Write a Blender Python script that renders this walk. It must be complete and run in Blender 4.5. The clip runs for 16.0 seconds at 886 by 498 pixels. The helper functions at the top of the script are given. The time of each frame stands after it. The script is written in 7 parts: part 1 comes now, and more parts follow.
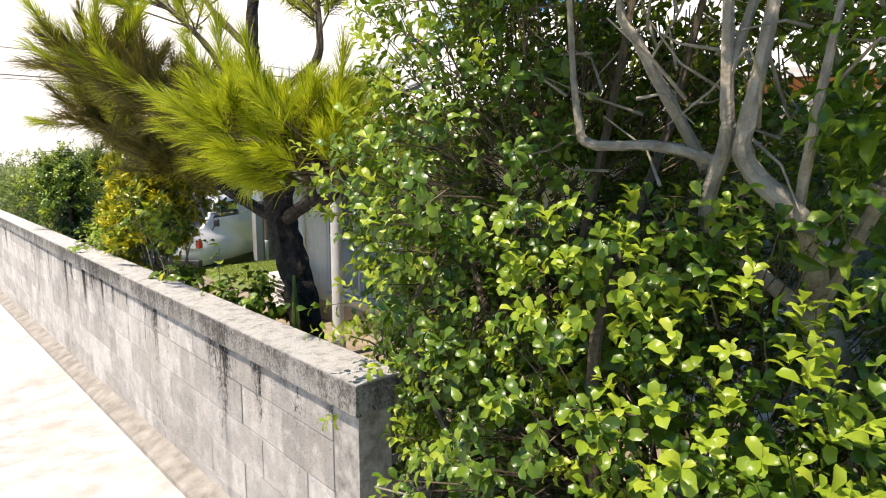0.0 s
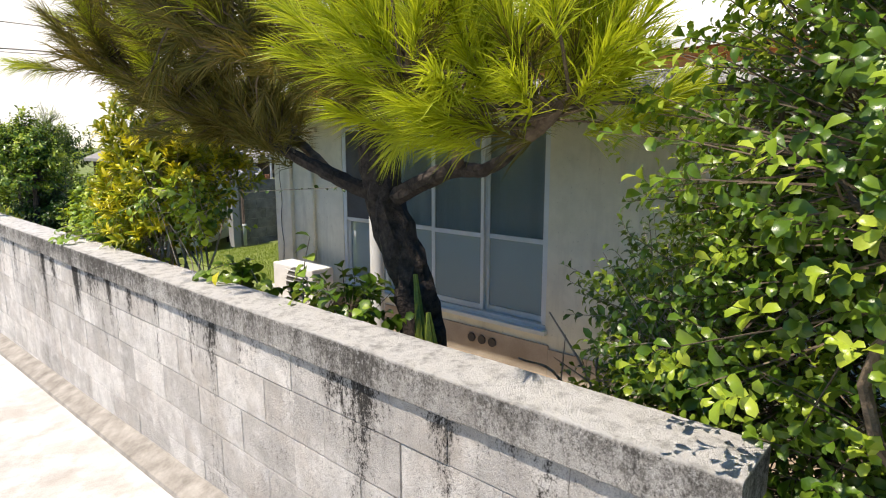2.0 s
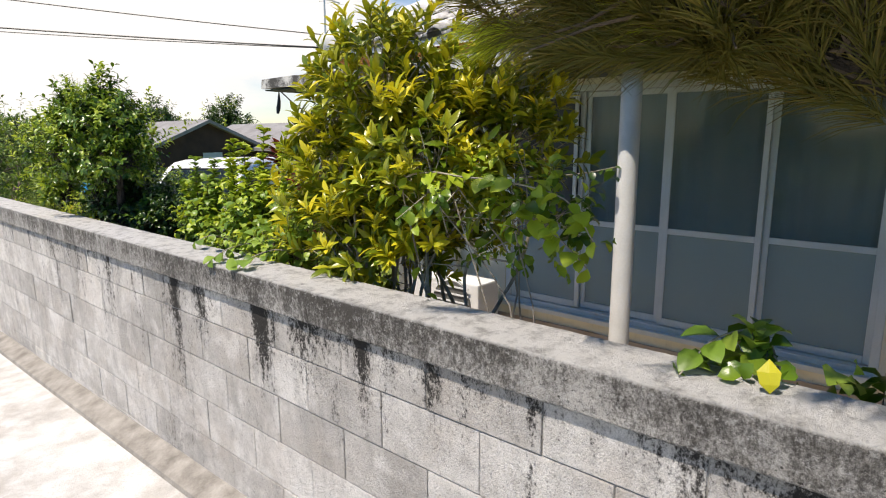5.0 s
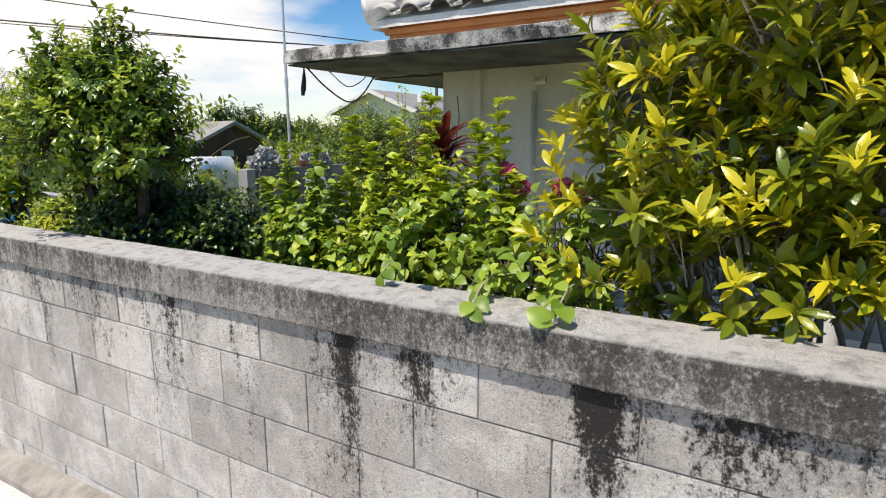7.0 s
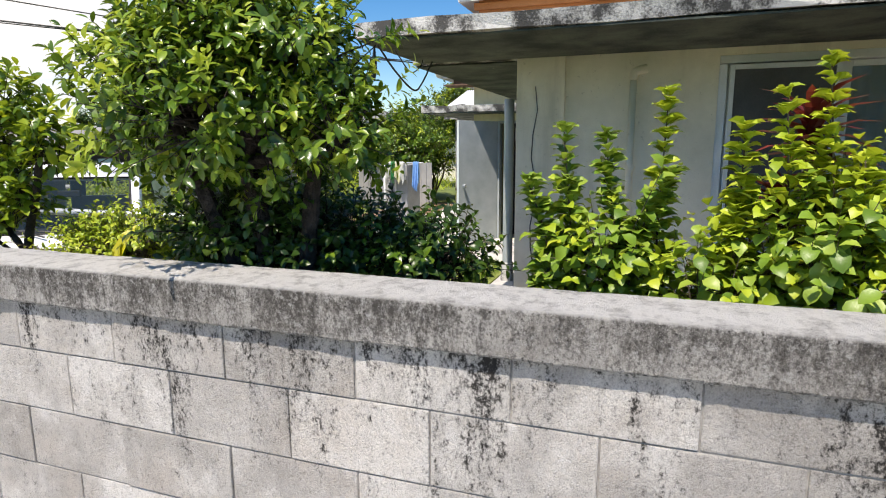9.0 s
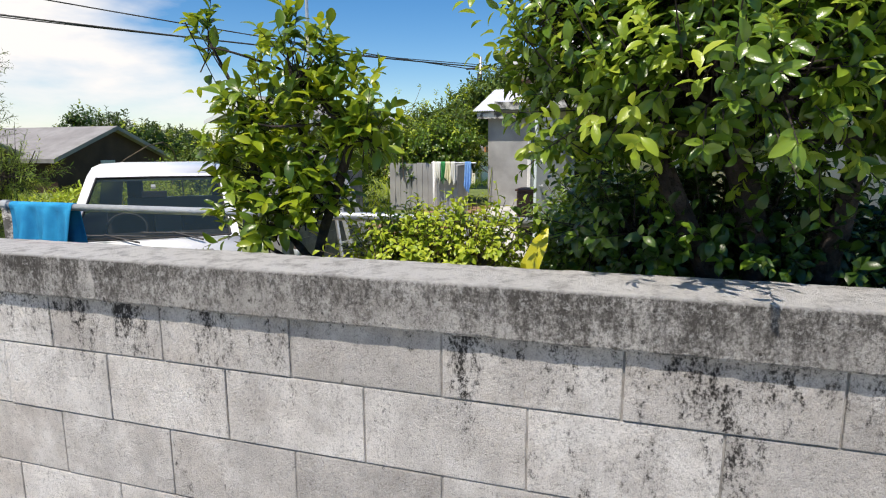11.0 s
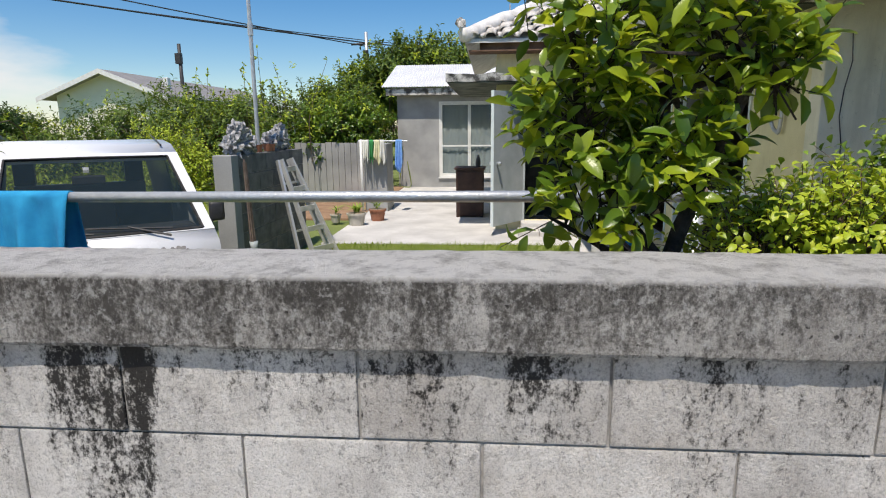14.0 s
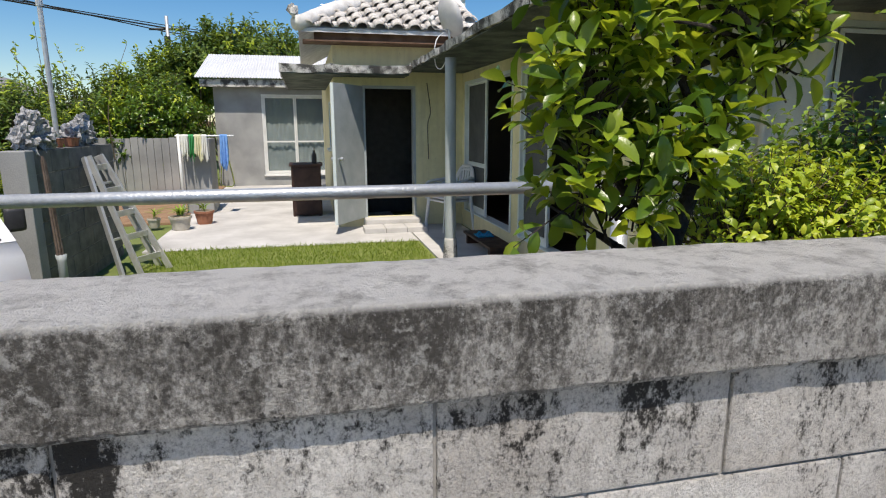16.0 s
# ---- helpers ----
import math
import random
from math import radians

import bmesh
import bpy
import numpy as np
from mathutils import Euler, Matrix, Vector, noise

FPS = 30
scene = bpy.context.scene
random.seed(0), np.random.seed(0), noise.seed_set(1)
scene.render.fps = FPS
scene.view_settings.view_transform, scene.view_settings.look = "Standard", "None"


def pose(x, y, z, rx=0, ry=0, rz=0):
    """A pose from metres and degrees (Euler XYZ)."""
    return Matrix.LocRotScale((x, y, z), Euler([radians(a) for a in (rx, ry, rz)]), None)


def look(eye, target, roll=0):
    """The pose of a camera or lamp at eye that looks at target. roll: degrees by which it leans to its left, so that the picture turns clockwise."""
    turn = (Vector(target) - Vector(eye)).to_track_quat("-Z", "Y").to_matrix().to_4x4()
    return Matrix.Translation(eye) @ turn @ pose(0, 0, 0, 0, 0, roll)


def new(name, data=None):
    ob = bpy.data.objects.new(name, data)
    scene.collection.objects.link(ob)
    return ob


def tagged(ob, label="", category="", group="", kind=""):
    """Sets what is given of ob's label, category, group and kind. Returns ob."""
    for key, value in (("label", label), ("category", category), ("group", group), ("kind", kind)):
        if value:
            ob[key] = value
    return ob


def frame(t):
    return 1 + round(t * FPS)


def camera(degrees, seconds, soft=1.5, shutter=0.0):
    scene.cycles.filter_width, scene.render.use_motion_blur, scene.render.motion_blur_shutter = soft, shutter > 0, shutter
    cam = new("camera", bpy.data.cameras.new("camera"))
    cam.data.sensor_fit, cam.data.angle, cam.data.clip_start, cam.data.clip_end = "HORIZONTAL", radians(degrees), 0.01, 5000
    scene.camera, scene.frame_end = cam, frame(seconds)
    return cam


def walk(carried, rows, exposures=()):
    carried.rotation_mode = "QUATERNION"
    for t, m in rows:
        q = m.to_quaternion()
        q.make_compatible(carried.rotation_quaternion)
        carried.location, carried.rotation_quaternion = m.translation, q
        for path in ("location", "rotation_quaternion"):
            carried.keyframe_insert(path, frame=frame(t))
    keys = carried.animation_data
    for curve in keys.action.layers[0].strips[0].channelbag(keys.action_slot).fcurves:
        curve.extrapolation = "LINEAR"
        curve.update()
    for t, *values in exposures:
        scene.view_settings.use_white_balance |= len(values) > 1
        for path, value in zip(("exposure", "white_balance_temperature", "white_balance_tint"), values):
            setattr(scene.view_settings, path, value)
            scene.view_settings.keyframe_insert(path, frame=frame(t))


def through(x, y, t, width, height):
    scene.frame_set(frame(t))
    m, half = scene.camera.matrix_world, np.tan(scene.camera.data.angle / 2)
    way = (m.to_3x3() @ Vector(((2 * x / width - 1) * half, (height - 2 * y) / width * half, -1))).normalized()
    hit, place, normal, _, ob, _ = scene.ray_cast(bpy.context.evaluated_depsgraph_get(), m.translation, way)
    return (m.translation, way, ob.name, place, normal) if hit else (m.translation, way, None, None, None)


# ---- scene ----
cam = camera(74.2, 16.0, soft=1.1)
METRES, EYE, TILT, LEAN, TURN = 10.42, 2.05, 0.0, 0.0, -43.0
ROWS = [
    (0.0, 0.0, 0.0, 0.0, 0.02, -7.99, -0.11),
    (0.5, -0.0267, 0.0226, -0.0027, -1.62, -8.49, -0.1),
    (1.0, -0.048, 0.0449, -0.0063, -3.41, -8.99, 0.14),
    (1.5, -0.0694, 0.0706, -0.0074, -4.47, -9.54, 0.04),
    (2.0, -0.093, 0.0885, -0.009, -5.03, -9.91, 0.07),
    (2.5, -0.1131, 0.1137, -0.013, -5.43, -10.39, 0.26),
    (3.0, -0.1365, 0.1414, -0.0124, -5.43, -10.91, 0.27),
    (5.5, -0.2772, 0.2804, -0.0223, -6.51, -10.9, 0.36),
    (6.0, -0.307, 0.3091, -0.024, -9.31, -10.87, 0.22),
    (6.5, -0.3305, 0.3394, -0.028, -12.28, -10.9, 0.46),
    (7.0, -0.3584, 0.3668, -0.0298, -15.82, -10.74, 0.32),
    (7.5, -0.3859, 0.3915, -0.0294, -18.94, -10.71, 0.21),
    (8.0, -0.4077, 0.4235, -0.0307, -22.38, -10.51, 0.01),
    (8.5, -0.4367, 0.4508, -0.0341, -25.59, -10.2, 0.04),
    (9.0, -0.4614, 0.4768, -0.0375, -27.48, -9.94, 0.25),
    (9.5, -0.4881, 0.5051, -0.0374, -28.1, -9.84, 0.09),
    (10.0, -0.5143, 0.5283, -0.0395, -28.6, -9.77, 0.11),
    (12.5, -0.6091, 0.6538, -0.0474, -32.02, -10.02, 0.69),
    (13.0, -0.6215, 0.6693, -0.0497, -34.84, -10.53, 0.59),
    (13.5, -0.6233, 0.6845, -0.0511, -38.61, -10.97, 0.65),
    (14.0, -0.623, 0.7023, -0.0501, -42.41, -11.53, 0.5),
    (14.5, -0.6316, 0.7214, -0.0515, -47.01, -11.86, 0.42),
    (15.0, -0.6343, 0.7363, -0.052, -52.38, -11.93, 0.27),
    (15.5, -0.6288, 0.7429, -0.0532, -56.58, -11.95, 0.12),
    (16.0, -0.6276, 0.7429, -0.0532, -59.98, -11.91, 0.04),
]
walk(cam, [(t, pose(0, 0, EYE, TILT, LEAN, TURN) @ pose(METRES * x, METRES * y, METRES * z, 90 + pitch, roll, yaw)) for t, x, y, z, yaw, pitch, roll in ROWS],
     exposures=[(0.0, 0.48, 7600, 14), (3.0, 0.40, 7300, 13), (6.0, 0.12, 7250, 13), (9.0, 0.33, 7200, 13), (12.5, -0.06, 7000, 12), (16.0, -0.06, 7100, 12)])

# ---- world, sun ----
SUN_TO = Vector((-0.42, 0.05, 0.90)).normalized()
world = bpy.data.worlds.new("sky")
world.use_nodes = True
scene.world = world
wn, wl = world.node_tree.nodes, world.node_tree.links
sky = wn.new("ShaderNodeTexSky")
sky.sky_type = "NISHITA"
sky.sun_disc = False
sky.sun_elevation = math.asin(SUN_TO.z)
sky.sun_rotation = math.atan2(SUN_TO.x, SUN_TO.y)
sky.air_density, sky.dust_density, sky.ozone_density = 1.0, 0.15, 4.0
wcoord = wn.new("ShaderNodeTexCoord")
wmap = wn.new("ShaderNodeMapping")
wmap.inputs["Scale"].default_value = (1.0, 1.0, 3.4)
wl.new(wcoord.outputs["Generated"], wmap.inputs["Vector"])
cloud = wn.new("ShaderNodeTexNoise")
cloud.inputs["Scale"].default_value, cloud.inputs["Detail"].default_value, cloud.inputs["Roughness"].default_value = 1.5, 7.0, 0.55
wl.new(wmap.outputs["Vector"], cloud.inputs["Vector"])
wsep = wn.new("ShaderNodeSeparateXYZ")
wl.new(wcoord.outputs["Generated"], wsep.inputs["Vector"])
wadd = wn.new("ShaderNodeMath")
wadd.operation = "MULTIPLY_ADD"
wl.new(wsep.outputs["Y"], wadd.inputs[0])
wadd.inputs[1].default_value = 0.36
wl.new(cloud.outputs["Fac"], wadd.inputs[2])
wramp = wn.new("ShaderNodeValToRGB")
wramp.color_ramp.elements[0].position, wramp.color_ramp.elements[1].position = 0.70, 0.86
wl.new(wadd.outputs[0], wramp.inputs["Fac"])
wmix = wn.new("ShaderNodeMix")
wmix.data_type = "RGBA"
wl.new(wramp.outputs["Color"], wmix.inputs["Factor"])
wsat = wn.new("ShaderNodeHueSaturation")
wsat.inputs["Hue"].default_value, wsat.inputs["Saturation"].default_value, wsat.inputs["Value"].default_value = 0.503, 1.36, 1.15
wl.new(sky.outputs["Color"], wsat.inputs["Color"])
wl.new(wsat.outputs["Color"], wmix.inputs["A"])
wmix.inputs["B"].default_value = (8.0, 8.2, 8.5, 1)
wl.new(wmix.outputs["Result"], wn["Background"].inputs["Color"])
wn["Background"].inputs["Strength"].default_value = 0.115
sun = new("sun", bpy.data.lights.new("sun", "SUN"))
sun.data.energy, sun.data.angle, sun.data.color = 5.0, radians(0.6), (1.0, 0.96, 0.9)
sun.matrix_world = look(SUN_TO * 60, (0, 0, 0))

# ---- materials ----
class Nodes:
    """A small writer of node materials."""
    def __init__(self, name):
        self.m = bpy.data.materials.new(name)
        self.m.use_nodes = True
        self.t = self.m.node_tree
        self.bsdf = self.t.nodes["Principled BSDF"]
        self.out = self.t.nodes["Material Output"]
        self.pos = self.node("ShaderNodeNewGeometry").outputs["Position"]
        self.tex = self.node("ShaderNodeTexCoord").outputs["Object"]

    def node(self, kind):
        return self.t.nodes.new(kind)

    def link(self, a, b):
        self.t.links.new(a, b)

    def scaled(self, s, where=None):
        n = self.node("ShaderNodeMapping")
        n.inputs["Scale"].default_value = s if isinstance(s, tuple) else (s, s, s)
        self.link(where or self.pos, n.inputs["Vector"])
        return n.outputs["Vector"]

    def noise(self, scale, detail=5, rough=0.55, where=None):
        n = self.node("ShaderNodeTexNoise")
        n.inputs["Scale"].default_value, n.inputs["Detail"].default_value, n.inputs["Roughness"].default_value = 1.0, detail, rough
        self.link(self.scaled(scale, where), n.inputs["Vector"])
        return n.outputs["Fac"]

    def ramp(self, fac, stops):
        n = self.node("ShaderNodeValToRGB")
        e = n.color_ramp.elements
        while len(e) < len(stops):
            e.new(0.5)
        for el, (p, c) in zip(e, stops):
            el.position = p
            el.color = (c, c, c, 1) if isinstance(c, (int, float)) else (*c, 1)
        self.link(fac, n.inputs["Fac"])
        return n.outputs["Color"]

    def mix(self, fac, a, b, blend="MIX"):
        n = self.node("ShaderNodeMix")
        n.data_type, n.blend_type = "RGBA", blend
        for v, s in ((fac, n.inputs["Factor"]), (a, n.inputs["A"]), (b, n.inputs["B"])):
            if isinstance(v, (int, float)):
                s.default_value = v
            elif isinstance(v, tuple):
                s.default_value = (*v, 1)
            else:
                self.link(v, s)
        return n.outputs["Result"]

    def math(self, op, a, b):
        n = self.node("ShaderNodeMath")
        n.operation = op
        for v, s in ((a, n.inputs[0]), (b, n.inputs[1])):
            if isinstance(v, (int, float)):
                s.default_value = v
            else:
                self.link(v, s)
        return n.outputs[0]

    def height(self, z0, z1, where=None):
        s = self.node("ShaderNodeSeparateXYZ")
        self.link(where or self.pos, s.inputs[0])
        n = self.node("ShaderNodeMapRange")
        n.inputs["From Min"].default_value, n.inputs["From Max"].default_value = z0, z1
        self.link(s.outputs["Z"], n.inputs["Value"])
        return n.outputs["Result"]

    def random(self, island=False):
        if island:
            return self.node("ShaderNodeNewGeometry").outputs["Random Per Island"]
        return self.node("ShaderNodeObjectInfo").outputs["Random"]

    def done(self, color, rough=0.8, metal=0.0, bump=None, depth=0.01, strength=0.6, spec=0.5):
        b = self.bsdf
        for v, k in ((color, "Base Color"), (rough, "Roughness"), (metal, "Metallic"), (spec, "Specular IOR Level")):
            if isinstance(v, (int, float)):
                b.inputs[k].default_value = v
            elif isinstance(v, tuple):
                b.inputs[k].default_value = (*v, 1)
            else:
                self.link(v, b.inputs[k])
        if bump is not None:
            n = self.node("ShaderNodeBump")
            n.inputs["Distance"].default_value, n.inputs["Strength"].default_value = depth, strength
            self.link(bump, n.inputs["Height"])
            self.link(n.outputs["Normal"], b.inputs["Normal"])
        return self.m


def plain(name, lo, hi, scale=9.0, rough=0.7, metal=0.0, depth=0.004, spec=0.4, fine=90.0, ends=(0.33, 0.66)):
    """Two tones broken by broad and fine noise."""
    n = Nodes(name)
    broad, grain = n.noise(scale, 6), n.noise(fine, 3)
    c = n.ramp(n.math("ADD", n.math("MULTIPLY", broad, 0.75), n.math("MULTIPLY", grain, 0.25)), [(ends[0], lo), (ends[1], hi)])
    r = n.ramp(broad, [(0.3, min(1, rough + 0.08)), (0.7, max(0.05, rough - 0.08))])
    return n.done(c, r, metal, grain, depth, 0.5, spec)


BLACK_RUNS = ((10.47, 0.12, 0.15), (10.36, 0.035, 0.22), (9.69, 0.07, 0.14), (9.39, 0.08, 0.12), (8.74, 0.05, 0.30), (7.25, 0.12, 0.12), (6.42, 0.07, 0.30), (6.17, 0.14, 0.18), (5.68, 0.09, 0.26), (5.41, 0.12, 0.20), (5.07, 0.06, 0.30), (4.76, 0.05, 0.24), (4.42, 0.05, 0.22), (3.83, 0.07, 0.26), (2.84, 0.18, 0.18), (2.4, 0.08, 0.26))
COPING_RUNS = ((10.3, 0.9, 0.06), (8.9, 0.9, 0.05), (6.1, 0.6, 0.13), (5.0, 0.7, 0.10), (2.8, 0.5, 0.06))


def block_material(name, top, cap):
    """Weathered grey concrete with black mould that creeps down from the coping in speckled patches."""
    n = Nodes(name)
    broad, mid, grain, sand = n.noise(2.3, 5), n.noise(13, 6, 0.6), n.noise(85, 5, 0.75), n.noise(260, 3, 0.7)
    tone = n.math("ADD", n.math("MULTIPLY", broad, 0.45), n.math("MULTIPLY", mid, 0.40))
    if cap:
        c = n.ramp(tone, [(0.32, (0.33, 0.315, 0.295)), (0.44, (0.47, 0.455, 0.43)), (0.56, (0.66, 0.64, 0.61))])
    else:
        tone = n.math("ADD", tone, n.math("MULTIPLY", n.random(), 0.2))
        c = n.ramp(tone, [(0.36, (0.40, 0.38, 0.355)), (0.52, (0.55, 0.525, 0.495)), (0.66, (0.76, 0.735, 0.70))])
        c = n.mix(n.ramp(n.noise(2.7, 4), [(0.50, 0.0), (0.72, 0.32)]), c, (0.50, 0.41, 0.33))
        c = n.mix(n.ramp(n.noise(5.5, 6, 0.62), [(0.54, 0.0), (0.66, 0.55)]), c, (0.80, 0.78, 0.75))
        c = n.mix(n.ramp(n.noise((7.0, 7.0, 1.6), 6, 0.6), [(0.53, 0.0), (0.70, 0.40)]), c, (0.30, 0.29, 0.28))
    c = n.mix(n.ramp(grain, [(0.34, 0.40 if not cap else 0.85), (0.46, 0.0)]), c, (0.13, 0.125, 0.12))
    c = n.mix(n.ramp(sand, [(0.32, 0.45), (0.5, 0.0), (0.66, 0.0)]), c, (0.16, 0.155, 0.15))
    c = n.mix(n.ramp(sand, [(0.58, 0.0), (0.72, 0.35)]), c, (0.74, 0.73, 0.71))
    patch = n.noise((3.4, 3.4, 1.1), 4, 0.6)
    drip = n.noise((15.0, 15.0, 3.6), 6, 0.65)
    speck = n.noise((46.0, 46.0, 30.0), 7, 0.78)
    pepper = n.ramp(speck, [(0.36, 0.0), (0.64, 1.0)])
    pepper = n.math("ADD", n.math("MULTIPLY", pepper, 0.62), n.math("MULTIPLY", n.ramp(n.noise((150.0, 150.0, 120.0), 4, 0.7), [(0.38, 0.0), (0.62, 1.0)]), 0.38))
    runnel = n.ramp(drip, [(0.34, 0.0), (0.66, 1.0)])
    body = n.math("ADD", n.math("MULTIPLY", patch, 0.9), n.math("ADD", n.math("MULTIPLY", runnel, 0.22 if cap else 0.32), n.math("MULTIPLY", pepper, 0.58)))
    if cap:
        fall = n.ramp(n.height(top - 0.13, top), [(0.0, 0.0), (0.3, 0.06), (0.75, 0.17), (0.94, 0.15), (0.985, 0.0)])
        mid_at, wide_, most, dark, runs = 1.01, 0.34, 0.86, (0.050, 0.046, 0.041), COPING_RUNS
    else:
        fall = n.ramp(n.height(top - 0.8, top), [(0.0, 0.0), (0.5, 0.04), (0.8, 0.13), (0.93, 0.23), (1.0, 0.28)])
        mid_at, wide_, most, dark, runs = 1.29, 0.20, 0.95, (0.016, 0.015, 0.014), BLACK_RUNS
    for y0, wy, add in runs:
        s = n.node("ShaderNodeSeparateXYZ")
        n.link(n.pos, s.inputs[0])
        m = n.node("ShaderNodeMapRange")
        m.inputs["From Min"].default_value, m.inputs["From Max"].default_value = wy, 0.0
        m.inputs["To Max"].default_value = add * 1.25
        n.link(n.math("ABSOLUTE", n.math("SUBTRACT", s.outputs["Y"], y0), 0.0), m.inputs["Value"])
        fall = n.math("ADD", fall, n.math("MULTIPLY", m.outputs["Result"], n.height(top - 0.62, top - 0.12)))
    amount = n.math("MULTIPLY", n.math("ADD", body, fall), 0.4)
    haze = n.ramp(amount, [((mid_at - 0.24) * 0.4, 0.0), (mid_at * 0.4, 0.34)])
    c = n.mix(haze, c, (0.13, 0.125, 0.115))
    mask = n.ramp(amount, [((mid_at - wide_ / 2) * 0.4, 0.0), ((mid_at + wide_ / 2) * 0.4, most)])
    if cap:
        # mould held back on the top face, to keep it sunlit-bright
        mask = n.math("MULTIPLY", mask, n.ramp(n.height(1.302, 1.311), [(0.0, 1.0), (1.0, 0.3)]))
    c = n.mix(mask, c, dark)
    pits = n.ramp(n.noise(58, 3, 0.6), [(0.30, 0.9), (0.36, 0.0)])
    c = n.mix(n.math("MULTIPLY", pits, 1.0 if cap else 0.4), c, (0.04, 0.037, 0.034))
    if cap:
        # sunlight on the coping's top put into the colour by height
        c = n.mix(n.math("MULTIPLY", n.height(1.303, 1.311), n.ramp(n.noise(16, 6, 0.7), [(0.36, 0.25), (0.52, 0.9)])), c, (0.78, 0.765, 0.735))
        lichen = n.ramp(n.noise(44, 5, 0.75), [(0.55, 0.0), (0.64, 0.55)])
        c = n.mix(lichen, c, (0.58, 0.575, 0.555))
    relief = n.math("ADD", n.math("MULTIPLY", grain, 0.9), n.math("ADD", n.math("MULTIPLY", sand, 0.4), n.math("MULTIPLY", speck, 0.8)))
    return n.done(c, 0.92, 0.0, relief, 0.018 if cap else 0.012, 1.0, 0.2)


def leaf_material(name, dark, mid, light, gloss=0.34, through=0.27, spec=0.5):
    """Leaves that vary one by one, with light coming through the blade."""
    n = Nodes(name)
    c = n.ramp(n.random(True), [(0.0, dark), (0.5, mid), (1.0, light)])
    c = n.mix(n.ramp(n.noise(1.9, 2), [(0.35, 0.35), (0.65, 0.0)]), c, dark)
    n.done(c, gloss, 0.0, n.noise(160, 2), 0.002, 0.3, spec)
    tr = n.node("ShaderNodeBsdfTranslucent")
    hot = n.mix(0.55, c, (1.0, 0.9, 0.12), "MULTIPLY")
    hot = n.mix(0.5, hot, light)
    n.link(hot, tr.inputs["Color"])
    sh = n.node("ShaderNodeMixShader")
    sh.inputs[0].default_value = through
    n.link(n.bsdf.outputs[0], sh.inputs[1])
    n.link(tr.outputs[0], sh.inputs[2])
    n.link(sh.outputs[0], n.out.inputs["Surface"])
    return n.m


def glass_material(name, tint, rough=0.03, alpha=0.35):
    n = Nodes(name)
    n.done(tint, rough, 0.0, n.noise(2.5, 2), 0.002, 0.05, 0.6)
    tr = n.node("ShaderNodeBsdfTransparent")
    tr.inputs["Color"].default_value = (0.92, 0.96, 0.96, 1)
    sh = n.node("ShaderNodeMixShader")
    sh.inputs[0].default_value = alpha
    n.link(tr.outputs[0], sh.inputs[1])
    n.link(n.bsdf.outputs[0], sh.inputs[2])
    n.link(sh.outputs[0], n.out.inputs["Surface"])
    return n.m


def road_material():
    n = Nodes("worn_concrete_road")
    broad, mid, grain = n.noise(0.8, 5), n.noise(5, 6, 0.6), n.noise(120, 4, 0.7)
    c = n.ramp(n.math("ADD", n.math("MULTIPLY", broad, 0.4), n.math("MULTIPLY", mid, 0.6)), [(0.38, (0.42, 0.40, 0.375)), (0.48, (0.54, 0.525, 0.50)), (0.58, (0.68, 0.67, 0.65))])
    c = n.mix(n.ramp(n.noise(2.4, 6, 0.65), [(0.50, 0.0), (0.58, 0.5)]), c, (0.38, 0.345, 0.305))
    c = n.mix(n.ramp(grain, [(0.36, 0.4), (0.5, 0.0)]), c, (0.25, 0.24, 0.22))
    return n.done(c, 0.9, 0.0, n.math("ADD", n.math("MULTIPLY", mid, 0.7), grain), 0.008, 0.6, 0.2)


BLOCK = block_material("concrete_block", 1.20, False)
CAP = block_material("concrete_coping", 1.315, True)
FILLET = plain("dirty_mortar_fillet", (0.17, 0.155, 0.135), (0.36, 0.335, 0.30), 9, 0.95, depth=0.008)
MORTAR = plain("old_mortar", (0.16, 0.15, 0.14), (0.42, 0.40, 0.37), 20, 0.95)
ROAD = road_material()
GRASS_SOIL = plain("yard_soil", (0.20, 0.155, 0.11), (0.36, 0.29, 0.215), 3, 0.95)
RED_SOIL = plain("bare_reddish_soil", (0.22, 0.13, 0.075), (0.36, 0.23, 0.14), 5, 0.95, depth=0.02)
FIELD = plain("field_grass", (0.09, 0.13, 0.03), (0.20, 0.24, 0.07), 0.6, 0.95)
PATIO = plain("pale_patio_concrete", (0.40, 0.39, 0.37), (0.62, 0.605, 0.58), 1.8, 0.9)
def plaster_material(name, lo, hi, stain):
    """Painted plaster with patched areas, rain streaks and hair-thin crazing."""
    n = Nodes(name)
    broad, mid, grain = n.noise(1.3, 5), n.noise(9, 6, 0.62), n.noise(110, 3)
    c = n.ramp(n.math("ADD", n.math("MULTIPLY", broad, 0.65), n.math("MULTIPLY", mid, 0.35)), [(0.36, lo), (0.62, hi)])
    c = n.mix(n.ramp(n.noise((6.0, 6.0, 0.9), 6, 0.6), [(0.52, 0.0), (0.70, 0.38)]), c, stain)
    c = n.mix(n.ramp(n.noise(2.1, 3, 0.4), [(0.565, 0.0), (0.58, 0.30)]), c, tuple(0.92 * v for v in hi))
    c = n.mix(n.ramp(n.noise(30, 5, 0.7), [(0.30, 0.5), (0.38, 0.0)]), c, stain)
    return n.done(c, 0.85, 0.0, n.math("ADD", mid, n.math("MULTIPLY", grain, 0.5)), 0.006, 0.6, 0.25)


